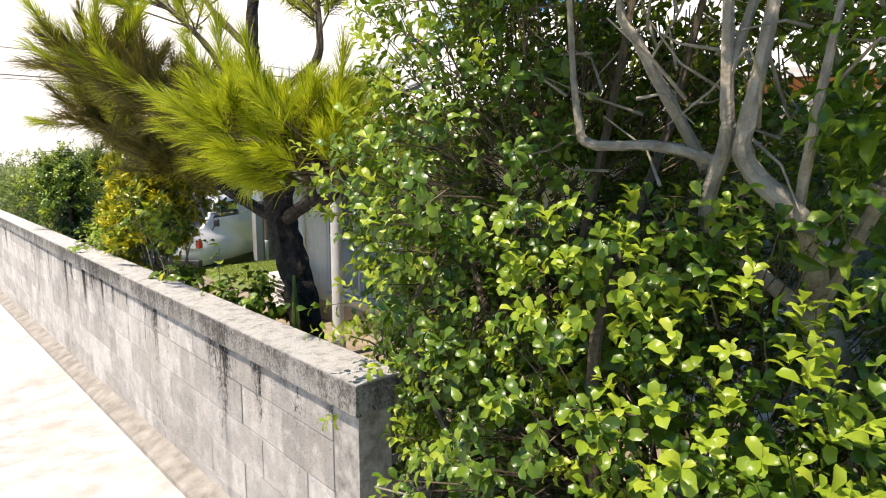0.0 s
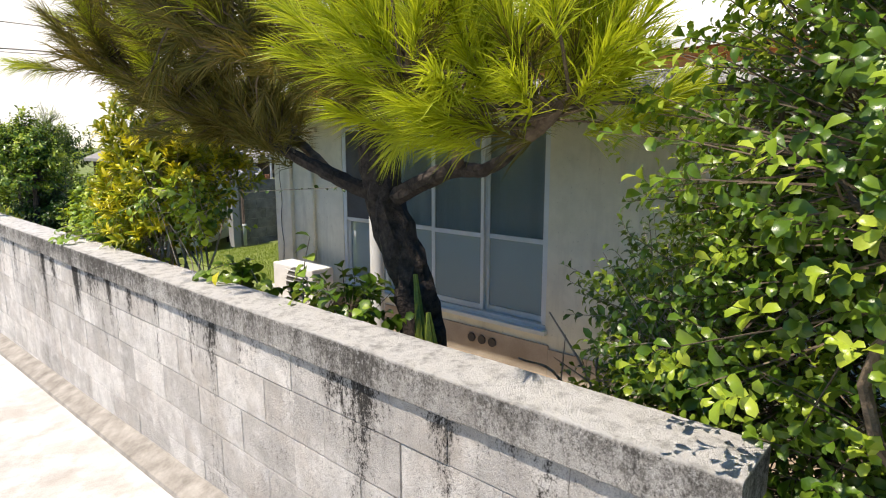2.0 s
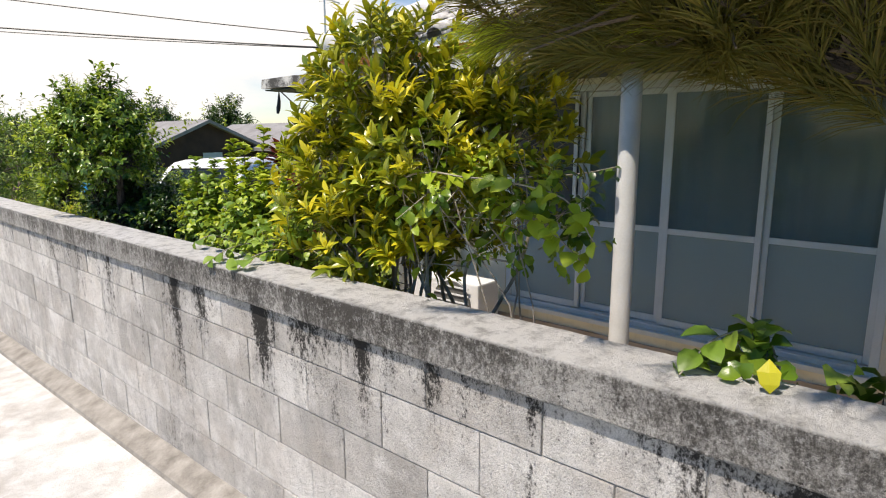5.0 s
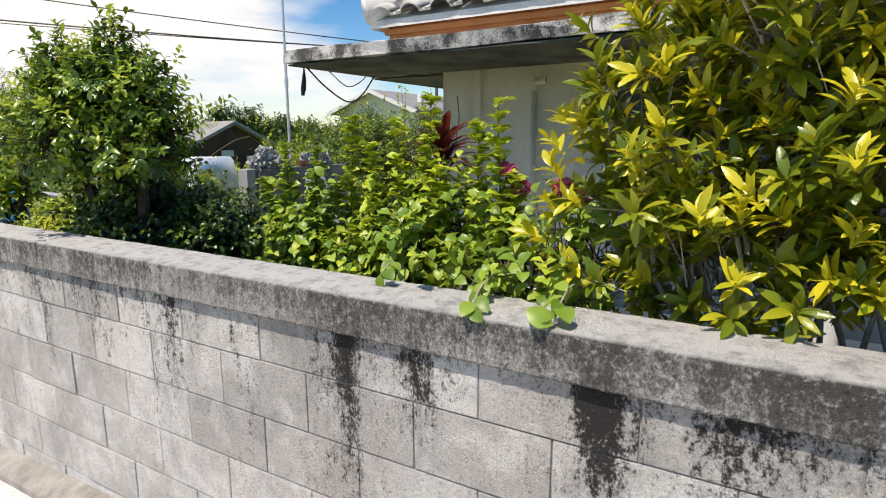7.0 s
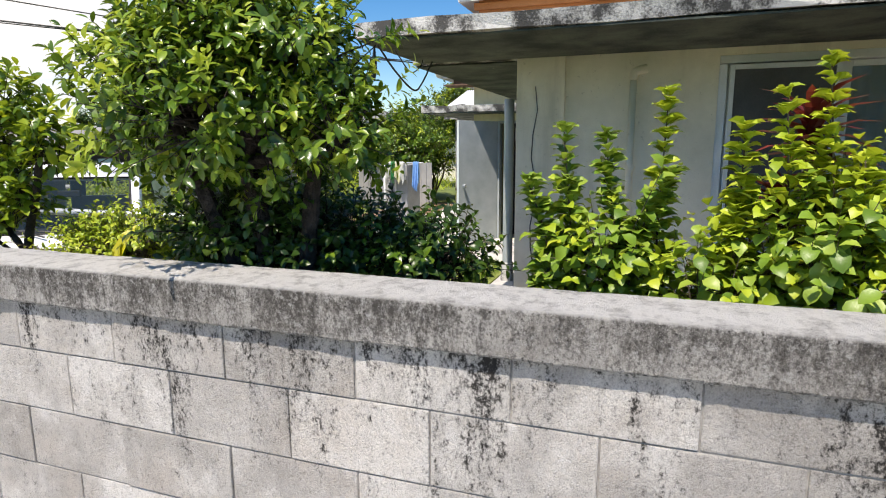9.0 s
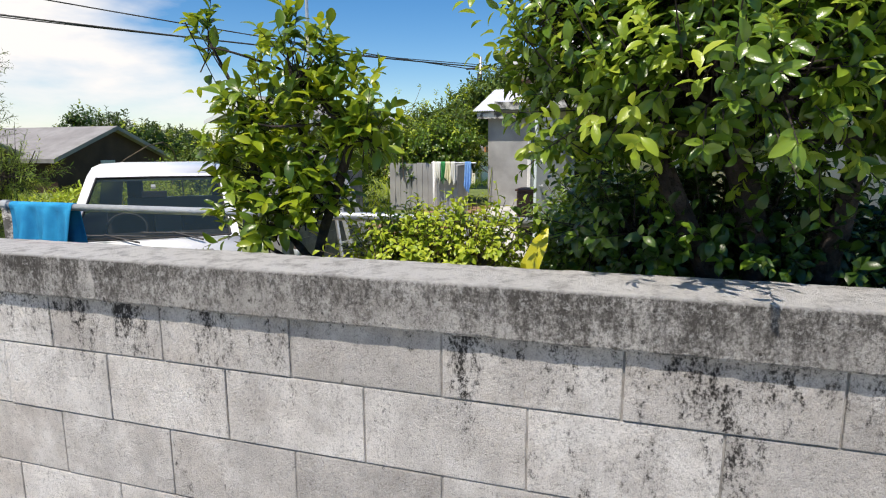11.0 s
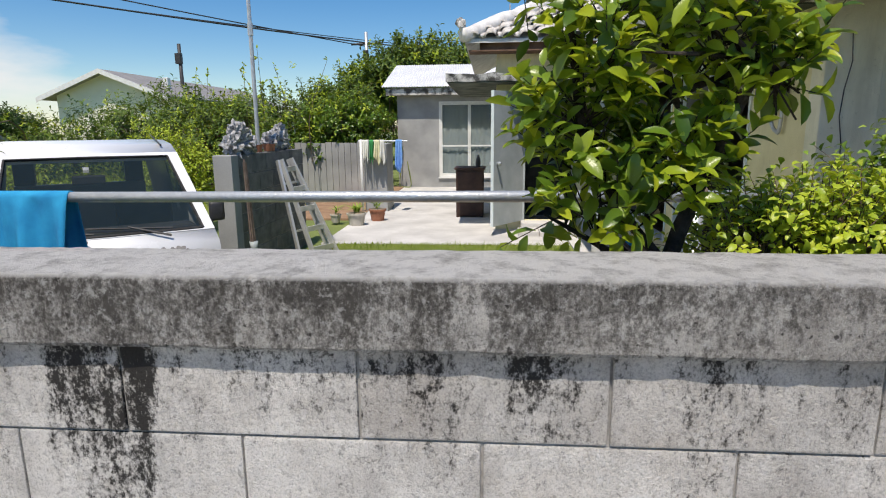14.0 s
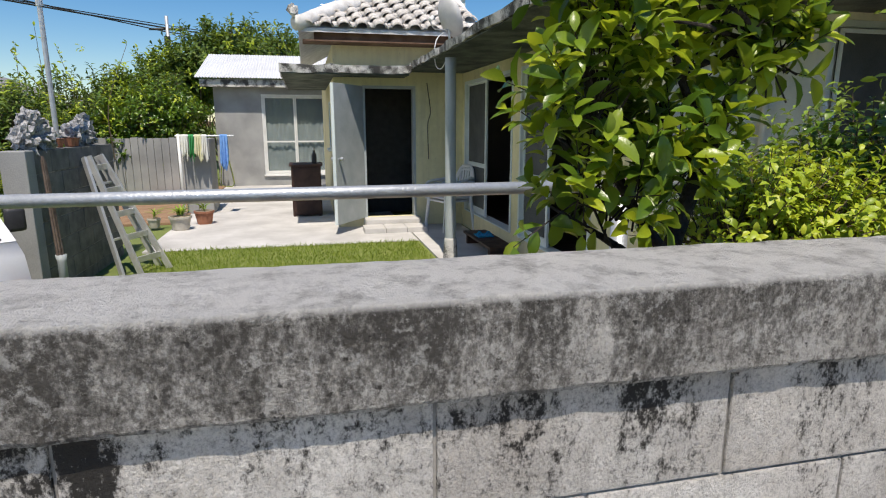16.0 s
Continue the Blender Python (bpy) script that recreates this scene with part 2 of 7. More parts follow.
PLASTER = plaster_material("cream_plaster", (0.66, 0.66, 0.52), (0.84, 0.83, 0.68), (0.36, 0.36, 0.27))
YELLOW = plaster_material("yellow_painted_plaster", (0.66, 0.61, 0.37), (0.80, 0.75, 0.48), (0.42, 0.38, 0.26))
PLINTH = plain("stained_plinth", (0.34, 0.28, 0.21), (0.52, 0.45, 0.36), 3, 0.9)
GREY_RENDER = plain("grey_cement_render", (0.24, 0.245, 0.24), (0.40, 0.40, 0.39), 1.7, 0.9)
SLAB = plain("weathered_eave_concrete", (0.07, 0.068, 0.064), (0.58, 0.57, 0.54), 6.5, 0.92, depth=0.01, ends=(0.43, 0.56))
# teal stain, with the weak bounce light under the eaves darkened in
SOFFIT = plain("teal_stained_shaded_soffit", (0.03, 0.04, 0.036), (0.12, 0.14, 0.115), 3.2, 0.85, ends=(0.40, 0.62))
FASCIA = plain("orange_painted_wood", (0.42, 0.15, 0.05), (0.60, 0.25, 0.09), 3, 0.6)
TILE = plain("old_grey_clay_tile", (0.36, 0.33, 0.30), (0.74, 0.71, 0.67), 14, 0.88, depth=0.006)
MORTAR_WHITE = plain("white_roof_plaster", (0.50, 0.48, 0.46), (0.78, 0.77, 0.75), 7, 0.9)
ALU = plain("pale_aluminium_frame", (0.60, 0.68, 0.68), (0.74, 0.80, 0.80), 4, 0.4)
BLUEGREY = plain("blue_grey_paint", (0.32, 0.365, 0.375), (0.44, 0.48, 0.49), 4, 0.55)
WHITE_PAINT = plain("white_paint", (0.66, 0.66, 0.63), (0.80, 0.80, 0.78), 5, 0.5)
VAN_WHITE = plain("white_car_paint", (0.74, 0.75, 0.76), (0.80, 0.81, 0.82), 2, 0.22, spec=0.6, depth=0.0005)
RUBBER = plain("black_rubber", (0.012, 0.012, 0.012), (0.03, 0.03, 0.03), 12, 0.7)
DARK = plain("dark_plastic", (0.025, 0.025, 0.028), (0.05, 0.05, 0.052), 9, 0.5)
METER = plain("dark_grey_meter_case", (0.10, 0.10, 0.095), (0.15, 0.15, 0.14), 9, 0.45)
STEEL = plain("galvanised_steel", (0.42, 0.44, 0.46), (0.60, 0.62, 0.63), 12, 0.42, 0.6)
ALU_BARE = plain("bare_aluminium", (0.60, 0.60, 0.58), (0.74, 0.74, 0.72), 14, 0.38, 0.6)
RUST = plain("rusty_iron", (0.08, 0.06, 0.05), (0.20, 0.15, 0.12), 18, 0.9)
TOWEL = plain("blue_towel_cloth", (0.006, 0.20, 0.42), (0.012, 0.33, 0.58), 9, 0.9, fine=220)
BROWNWOOD = plain("dark_brown_wood", (0.035, 0.018, 0.014), (0.075, 0.038, 0.028), 7, 0.55)
BROWN_HOUSE = plain("dark_brown_boards", (0.035, 0.02, 0.015), (0.065, 0.035, 0.025), 1.5, 0.7)
GREYROOF = plain("grey_roof_sheet", (0.20, 0.19, 0.185), (0.30, 0.29, 0.28), 1.5, 0.7)
TIN = plain("pale_corrugated_iron", (0.62, 0.63, 0.64), (0.78, 0.79, 0.80), 1.3, 0.5, 0.1)
CREAM_FAR = plain("cream_house_wall", (0.78, 0.75, 0.62), (0.86, 0.84, 0.72), 0.8, 0.8)
# plain plaster with the indoor shade put into its low tone
INSIDE = plain("shade_toned_interior_plaster", (0.16, 0.15, 0.13), (0.24, 0.23, 0.20), 2, 0.9)
CURTAIN = plain("pale_curtain_cloth", (0.42, 0.46, 0.47), (0.60, 0.63, 0.63), 6, 0.95)
CURTAIN_BLUE = plain("pale_blue_curtain", (0.66, 0.78, 0.80), (0.80, 0.88, 0.88), 6, 0.95)
SCREEN = plain("grey_insect_screen", (0.06, 0.068, 0.07), (0.10, 0.11, 0.112), 3, 0.8)
CORAL = plain("grey_coral_stone", (0.10, 0.10, 0.105), (0.58, 0.58, 0.58), 30, 0.95, depth=0.02)
TERRACOTTA = plain("terracotta", (0.26, 0.10, 0.06), (0.38, 0.17, 0.10), 12, 0.85)
POTGREY = plain("grey_pot_clay", (0.40, 0.37, 0.32), (0.52, 0.49, 0.43), 12, 0.8)
PLASTIC_WHITE = plain("white_chair_plastic", (0.62, 0.63, 0.63), (0.72, 0.73, 0.73), 6, 0.4)
LAMP_RED = plain("red_lamp_lens", (0.42, 0.03, 0.015), (0.55, 0.06, 0.02), 20, 0.2)
LAMP_CLEAR = plain("headlamp_lens", (0.45, 0.47, 0.47), (0.6, 0.62, 0.62), 20, 0.12)
LEAFLITTER = plain("dry_leaf_litter", (0.10, 0.06, 0.03), (0.24, 0.16, 0.08), 14, 0.95)
BARK_DARK = plain("dark_flaking_pine_bark", (0.010, 0.008, 0.007), (0.060, 0.046, 0.038), 26, 0.95, depth=0.03, fine=60)
BARK_PALE = plain("pale_grey_bark", (0.20, 0.17, 0.13), (0.42, 0.37, 0.30), 18, 0.9, depth=0.01)
BARK_BROWN = plain("brown_bark", (0.07, 0.05, 0.035), (0.17, 0.13, 0.09), 20, 0.92, depth=0.01)
GLASS = glass_material("window_glass", (0.055, 0.08, 0.085), 0.04, 0.3)
FROST = glass_material("frosted_glass", (0.42, 0.54, 0.55), 0.3, 0.45)
CARGLASS = glass_material("car_glass", (0.02, 0.03, 0.03), 0.015, 0.55)
L_HEDGE = leaf_material("hedge_leaf", (0.034, 0.085, 0.009), (0.10, 0.195, 0.016), (0.23, 0.33, 0.032))
L_YOUNG = leaf_material("young_hedge_leaf", (0.20, 0.31, 0.025), (0.33, 0.44, 0.04), (0.48, 0.55, 0.07), through=0.36)
L_CROTON = leaf_material("croton_leaf", (0.07, 0.13, 0.009), (0.22, 0.26, 0.016), (0.42, 0.40, 0.025), 0.3)
L_GOLD = leaf_material("golden_croton_leaf", (0.32, 0.34, 0.016), (0.54, 0.50, 0.024), (0.72, 0.60, 0.034), 0.32)
L_HEART = leaf_material("heart_shaped_leaf", (0.10, 0.19, 0.018), (0.22, 0.35, 0.035), (0.40, 0.50, 0.075), 0.42)
L_CITRUS = leaf_material("citrus_leaf", (0.04, 0.095, 0.008), (0.10, 0.19, 0.014), (0.22, 0.32, 0.026), 0.3)
L_CITRUS_YOUNG = leaf_material("young_citrus_leaf", (0.20, 0.30, 0.015), (0.34, 0.44, 0.03), (0.50, 0.54, 0.04), 0.3, 0.42)
L_LIME = leaf_material("lime_green_leaf", (0.22, 0.32, 0.02), (0.38, 0.48, 0.03), (0.55, 0.60, 0.055), 0.45)
L_LEMON = leaf_material("lemon_leaf", (0.045, 0.10, 0.010), (0.14, 0.24, 0.020), (0.34, 0.43, 0.038), 0.32, 0.32)
BROWN_EAVE = plain("weathered_brown_eave_wood", (0.10, 0.055, 0.035), (0.22, 0.13, 0.085), 5, 0.8)
L_GLOSSY = leaf_material("glossy_dark_leaf", (0.035, 0.08, 0.010), (0.095, 0.18, 0.018), (0.21, 0.31, 0.03), 0.26, 0.2)
L_RED = leaf_material("dark_red_leaf", (0.05, 0.006, 0.006), (0.13, 0.016, 0.014), (0.26, 0.05, 0.03), 0.35)
L_PINK = leaf_material("pink_flower", (0.55, 0.04, 0.16), (0.72, 0.08, 0.26), (0.80, 0.20, 0.36), 0.6)
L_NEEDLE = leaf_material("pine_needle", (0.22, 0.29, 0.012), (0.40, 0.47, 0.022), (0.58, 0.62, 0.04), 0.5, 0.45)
# brown of old needles plus the shade of the inner boughs, in one colour
L_NEEDLE_OLD_SHADED = leaf_material("old_shaded_pine_needle", (0.07, 0.08, 0.01), (0.15, 0.14, 0.018), (0.22, 0.16, 0.03), 0.6, 0.3)
L_FAR = leaf_material("far_foliage", (0.035, 0.075, 0.010), (0.09, 0.16, 0.018), (0.21, 0.29, 0.032), 0.55)
L_GRASS = leaf_material("lawn_grass", (0.11, 0.19, 0.02), (0.22, 0.32, 0.035), (0.34, 0.42, 0.06), 0.6, 0.4)
L_DARK = leaf_material("dark_shrub_leaf", (0.018, 0.045, 0.007), (0.042, 0.095, 0.011), (0.09, 0.16, 0.02))
L_CONIFER = leaf_material("conifer_needle", (0.08, 0.14, 0.014), (0.16, 0.25, 0.022), (0.26, 0.35, 0.04), 0.6)
L_CACTUS = plain("green_cactus_skin", (0.05, 0.10, 0.02), (0.28, 0.32, 0.04), 7, 0.5)

# ---- mesh helpers ----
def part(name, bm, material, parent=None, label="", smooth=False):
    """Links a bmesh, or (verts, faces), as one mesh object under a thing."""
    me = bpy.data.meshes.new(name)
    if isinstance(bm, tuple):
        me.from_pydata([tuple(v) for v in bm[0]] if not isinstance(bm[0], np.ndarray) else bm[0].tolist(), [], bm[1] if isinstance(bm[1], list) else bm[1].tolist())
    else:
        bmesh.ops.recalc_face_normals(bm, faces=bm.faces)
        bm.to_mesh(me)
        bm.free()
    me.materials.append(material)
    if smooth:
        me.polygons.foreach_set("use_smooth", [True] * len(me.polygons))
    ob = new(name, me)
    if parent is not None:
        ob.parent = parent
        up, at = parent, Matrix()
        while up is not None:
            at = up.matrix_basis @ at
            up = up.parent
        ob.matrix_parent_inverse = at.inverted()
    if label:
        ob["label"] = label
    return ob


def thing(name, at, label, category, group="", kind=""):
    ob = new(name)
    ob.location = at
    ob.empty_display_size = 0.1
    return tagged(ob, label, category, group, kind)


def box(x0, x1, y0, y1, z0, z1, bevel=0.0, bm=None, m=None):
    """A bevelled box; appended to bm where one is given, and turned by m."""
    b = bmesh.new()
    r = bmesh.ops.create_cube(b, size=1.0)
    bmesh.ops.transform(b, matrix=Matrix.Translation(((x0 + x1) / 2, (y0 + y1) / 2, (z0 + z1) / 2)) @ Matrix.Diagonal((x1 - x0, y1 - y0, z1 - z0, 1)), verts=b.verts)
    if bevel:
        bmesh.ops.bevel(b, geom=b.edges[:], offset=bevel, segments=2, affect="EDGES", profile=0.6)
    if m is not None:
        bmesh.ops.transform(b, matrix=m, verts=b.verts)
    if bm is None:
        return b
    me = bpy.data.meshes.new("tmp")
    b.to_mesh(me)
    b.free()
    bm.from_mesh(me)
    bpy.data.meshes.remove(me)
    return bm


def tube(points, radii, sides=8, wobble=0.0, rng=None):
    """A tapered tube along points, closed at both ends: (verts, faces)."""
    pts = np.array(points, float)
    n = len(pts)
    rad = np.interp(np.linspace(0, 1, n), np.linspace(0, 1, len(radii)), radii)
    tan = np.gradient(pts, axis=0)
    tan /= np.linalg.norm(tan, axis=1)[:, None] + 1e-9
    ref = np.array([0.0, 0, 1]) if abs(tan[0][2]) < 0.8 else np.array([1.0, 0, 0])
    vs = []
    for i in range(n):
        a = np.cross(tan[i], ref)
        a /= np.linalg.norm(a) + 1e-9
        b = np.cross(tan[i], a)
        ref = np.cross(a, tan[i])
        for k in range(sides):
            th = 2 * math.pi * k / sides
            r = rad[i] * (1 + (wobble * (rng.random() - 0.5) if rng is not None else 0))
            vs.append(pts[i] + r * (math.cos(th) * a + math.sin(th) * b))
    fs = [[i * sides + k, i * sides + (k + 1) % sides, (i + 1) * sides + (k + 1) % sides, (i + 1) * sides + k] for i in range(n - 1) for k in range(sides)]
    fs.append(list(range(sides))[::-1])
    fs.append([(n - 1) * sides + k for k in range(sides)])
    return vs, fs


def joined(pieces):
    vs, fs = [], []
    for v, f in pieces:
        o = len(vs)
        vs.extend(v)
        fs.extend([[i + o for i in q] for q in f])
    return vs, fs


def curve(points, steps=8):
    """A smooth line through points (Catmull-Rom)."""
    p = np.array(points, float)
    p = np.vstack([2 * p[0] - p[1], p, 2 * p[-1] - p[-2]])
    out = []
    for i in range(1, len(p) - 2):
        for t in np.linspace(0, 1, steps, endpoint=False):
            a, b, c, d = p[i - 1], p[i], p[i + 1], p[i + 2]
            out.append(0.5 * (2 * b + (c - a) * t + (2 * a - 5 * b + 4 * c - d) * t * t + (3 * b - a - 3 * c + d) * t ** 3))
    out.append(p[-2])
    return out


def unit(a):
    return a / (np.linalg.norm(a, axis=-1, keepdims=True) + 1e-9)


def blades(rng, base, along, normal, length, width, fold=0.25, bend=0.2, wide=0.45, full=0.8):
    """Folded leaf blades, six points each: base, two sides twice, tip."""
    n = len(base)
    length = np.asarray(length).reshape(-1, 1) * np.ones((n, 1))
    width = np.asarray(width).reshape(-1, 1) * np.ones((n, 1))
    along = unit(along)
    side = unit(np.cross(along, normal))
    up = unit(np.cross(side, along))
    b = base
    mid = base + along * length * wide + up * length * bend * 0.25
    tip = base + along * length - up * length * bend
    l1 = mid + side * width * 0.5 + up * width * fold
    r1 = mid - side * width * 0.5 + up * width * fold
    q = base + along * length * (wide + 0.34) - up * length * bend * 0.25
    l2 = q + side * width * full * 0.5 + up * width * fold * 0.7
    r2 = q - side * width * full * 0.5 + up * width * fold * 0.7
    v = np.stack([b, l1, l2, tip, r2, r1, mid, q], 1).reshape(-1, 3)
    quad = np.array([[0, 6, 1, 1], [1, 6, 7, 2], [2, 7, 3, 3], [0, 5, 6, 6], [5, 4, 7, 6], [4, 3, 7, 7]])
    o = (np.arange(n) * 8)[:, None, None]
    f = (quad[None] + o).reshape(-1, 4)
    faces = [[r[0], r[1], r[2]] if r[2] == r[3] else r for r in f.tolist()]
    return v, faces


def round_blades(base, along, normal, length, width, fold, bend):
    """Rounded leaf blades with four cross-sections between base and tip."""
    n = len(base)
    along = unit(along)
    side = unit(np.cross(along, normal))
    up = unit(np.cross(side, along))
    rings = []
    for t, w in ((0.12, 0.42), (0.34, 0.92), (0.62, 0.96), (0.86, 0.55)):
        m = base + along * length * t + up * length * bend * (0.7 * t * (1 - t) - 0.9 * t * t)
        rings += [m, m + side * width * 0.5 * w + up * width * fold * w, m - side * width * 0.5 * w + up * width * fold * w]
    v = np.stack([base] + rings + [base + along * length - up * length * bend * 0.9], 1).reshape(-1, 3)
    pat = [[0, 1, 2], [0, 3, 1]]
    for k in range(3):
        a, b = 1 + 3 * k, 4 + 3 * k
        pat += [[a, b, b + 1, a + 1], [a, a + 2, b + 2, b]]
    pat += [[10, 13, 11], [10, 12, 13]]
    return v, [[i + 14 * j for i in q] for j in range(n) for q in pat]


def within(rng, blobs, n, shell, relief=(0.0, 1.0)):
    """Points and outward ways in the outer shell of a union of lumpy ellipsoids, with bosses and hollows of a depth and spacing."""
    w = np.array([r[0] * r[1] + r[1] * r[2] + r[0] * r[2] for c, r in blobs])
    pick = rng.choice(len(blobs), n, p=w / w.sum())
    d = unit(rng.normal(size=(n, 3)))
    c = np.array([b[0] for b in blobs])[pick]
    r = np.array([b[1] for b in blobs])[pick]
    lump = 1 + 0.20 * np.sin(d[:, :1] * 5 + pick[:, None]) * np.cos(d[:, 1:2] * 6) + 0.14 * np.sin(d[:, 2:3] * 9 + pick[:, None])
    s = shell[0] + (shell[1] - shell[0]) * rng.random((n, 1)) ** 0.6
    p = c + d * r * lump * s
    out = unit(d / r)
    if relief[0]:
        k = unit(rng.normal(size=(5, 3))) * 2 * math.pi / relief[1] * (0.7 + 0.8 * rng.random((5, 1)))
        p = p + out * relief[0] * (np.sin(p @ k.T + np.arange(5) * 1.7).sum(1, keepdims=True) / 2.2 - 0.35)
    keep = np.ones(n, bool)
    for k, (bc, br) in enumerate(blobs):
        inside = (((p - np.array(bc)) / np.array(br)) ** 2).sum(1) < shell[0] ** 2 * 0.8
        keep &= ~(inside & (pick != k))
    return p[keep], out[keep]


def foliage(rng, blobs, twigs, leaves, twig_len, leaf_len, leaf_w, up=0.35, shell=(0.62, 1.02), spread=0.9, droop=0.25, jitter=0.6, fold=0.2, bend=0.2, wide=0.45, full=0.8, clip=None, relief=(0.0, 1.0), tipward=0.0, fine=False):
    """Leafy shoots in the shell of blobs. Returns the blades and the shoots' stems, each as (verts, faces)."""
    p, out = within(rng, blobs, twigs, shell, relief)
    if clip is not None:
        k = clip(p)
        p, out = p[k], out[k]
    n = len(p)
    way = unit(out + np.array([0, 0, up]) + jitter * rng.normal(size=(n, 3)) * 0.5)
    tl = twig_len * (0.55 + 0.7 * rng.random((n, 1)) + 1.1 * rng.random((n, 1)) ** 6)
    a = unit(np.cross(way, rng.normal(size=(n, 3))))
    b = np.cross(way, a)
    bs, al, no, ln = [], [], [], []
    for k in range(leaves):
        s = tipward + (1 - tipward) * (k + 0.6) / leaves
        th = k * 2.4 + rng.random((n, 1)) * 0.8
        rad = np.cos(th) * a + np.sin(th) * b
        base = p + way * tl * s
        d = unit(way * (0.35 + 0.75 * s ** 2) + rad * spread + np.array([0, 0, -droop]) + 0.25 * rng.normal(size=(n, 3)))
        bs.append(base)
        al.append(d)
        no.append(unit(way + np.array([0, 0, 0.7]) + 0.35 * rng.normal(size=(n, 3))))
        ln.append(leaf_len * (0.65 + 0.6 * rng.random((n, 1))) * (1.0 - 0.35 * abs(s - 0.5)))
    ln = np.vstack(ln)
    if fine:
        bl = round_blades(np.vstack(bs), np.vstack(al), np.vstack(no), ln, ln * leaf_w, fold, bend)
    else:
        bl = blades(rng, np.vstack(bs), np.vstack(al), np.vstack(no), ln, ln * leaf_w, fold, bend, wide, full)
    r = 0.0016 + 0.012 * twig_len
    start = p - way * tl * 0.8 - out * 0.03
    end = p + way * tl * 0.95
    tri = [a, unit(-0.5 * a + 0.87 * b), unit(-0.5 * a - 0.87 * b)]
    v = np.stack([start + t * r for t in tri] + [end + t * r * 0.4 for t in tri], 1).reshape(-1, 3)
    q = np.array([[0, 1, 4, 3], [1, 2, 5, 4], [2, 0, 3, 5]])
    f = (q[None] + (np.arange(n) * 6)[:, None, None]).reshape(-1, 4).tolist()
    return bl, (v, f)


def limbs(rng, base, forks, tips, r0, r1, sag=0.0, sides=7):
    """Boughs from a fork to its tips, each a wavering taper."""
    out = []
    for t in tips:
        b, t = np.array(base, float), np.array(t, float)
        m1 = b + (t - b) * 0.35 + rng.normal(size=3) * 0.10 * np.linalg.norm(t - b) + np.array([0, 0, sag])
        m2 = b + (t - b) * 0.7 + rng.normal(size=3) * 0.08 * np.linalg.norm(t - b) + np.array([0, 0, sag * 0.6])
        out.append(tube(curve([b, m1, m2, t], 5), [r0, (r0 + r1) / 2, r1], sides, 0.25, rng))
    return joined(out)


def spread_points(rng, blobs, n, k=0.75):
    c = [blobs[i % len(blobs)] for i in range(n)]
    d = unit(rng.normal(size=(n, 3)))
    return [np.array(b[0]) + d[i] * np.array(b[1]) * k for i, b in enumerate(c)]


def shrub(name, label, category, at, blobs, mats, bark, seed, twigs, leaves, twig_len, leaf_len, leaf_w, young=0.0, stems=5, stem_r=0.012, group="", trunk=None, **kw):
    """A shrub or small tree: stems or a trunk with boughs, crown, and its lighter young growth."""
    rng = np.random.default_rng(seed)
    t = thing(name, at, label, category, group)
    if trunk is None:
        part("branchwork", limbs(rng, at, 0, spread_points(rng, blobs, stems, 0.7), stem_r, stem_r * 0.35), bark, t)
    else:
        pts, radii = trunk
        part("trunk", tube(curve([at] + pts, 6), radii, 10, 0.22, rng), bark, t, smooth=True)
        part("branchwork", limbs(rng, pts[-1], 0, spread_points(rng, blobs, stems, 0.8), radii[-1] * 0.55, radii[-1] * 0.14), bark, t)
    bl, st = foliage(rng, blobs, twigs, leaves, twig_len, leaf_len, leaf_w, **kw)
    tagged(part("crown", bl, mats[0], t, smooth=True), kind="stuff")
    tagged(part("twig_growth", st, bark, t), kind="stuff")
    if young:
        kw2 = dict(kw)
        kw2["shell"] = (0.93, 1.10)
        kw2["up"] = kw.get("up", 0.35) + 0.3
        bl, st = foliage(rng, blobs, int(twigs * young), leaves, twig_len, leaf_len * 0.9, leaf_w, **kw2)
        tagged(part("young_growth", bl, mats[1], t, "lighter young leaves at the shoot tips", True), kind="stuff")
    return t


def holed_wall(name, axis, at, thick, u0, u1, z0, z1, holes, material, label):
    """A wall in the plane axis = at, thick away from the front, with openings through it."""
    us = sorted({u0, u1, *[h[0] for h in holes], *[h[1] for h in holes]})
    zs = sorted({z0, z1, *[h[2] for h in holes], *[h[3] for h in holes]})
    def solid(i, j):
        if not (0 <= i < len(us) - 1 and 0 <= j < len(zs) - 1):
            return False
        u, z = (us[i] + us[i + 1]) / 2, (zs[j] + zs[j + 1]) / 2
        return not any(h[0] < u < h[1] and h[2] < z < h[3] for h in holes)
    bm = bmesh.new()
    def v(u, z, d):
        return bm.verts.new((at + d, u, z) if axis == "x" else (u, at + d, z))
    for i in range(len(us) - 1):
        for j in range(len(zs) - 1):
            if not solid(i, j):
                continue
            a, b, c, d = us[i], us[i + 1], zs[j], zs[j + 1]
            for s in (0, thick):
                bm.faces.new([v(a, c, s), v(b, c, s), v(b, d, s), v(a, d, s)])
            for ni, nj, e in ((i - 1, j, ((a, c), (a, d))), (i + 1, j, ((b, c), (b, d))), (i, j - 1, ((a, c), (b, c))), (i, j + 1, ((a, d), (b, d)))):
                if not solid(ni, nj):
                    bm.faces.new([v(*e[0], 0), v(*e[1], 0), v(*e[1], thick), v(*e[0], thick)])
    bmesh.ops.remove_doubles(bm, verts=bm.verts, dist=0.0005)
    return tagged(part(name, bm, material), label, "wall", kind="structure")


# ---- ground ----
def road_z(y):
    return 0.40 - 0.036 * max(-30.0, min(y, 30.0))


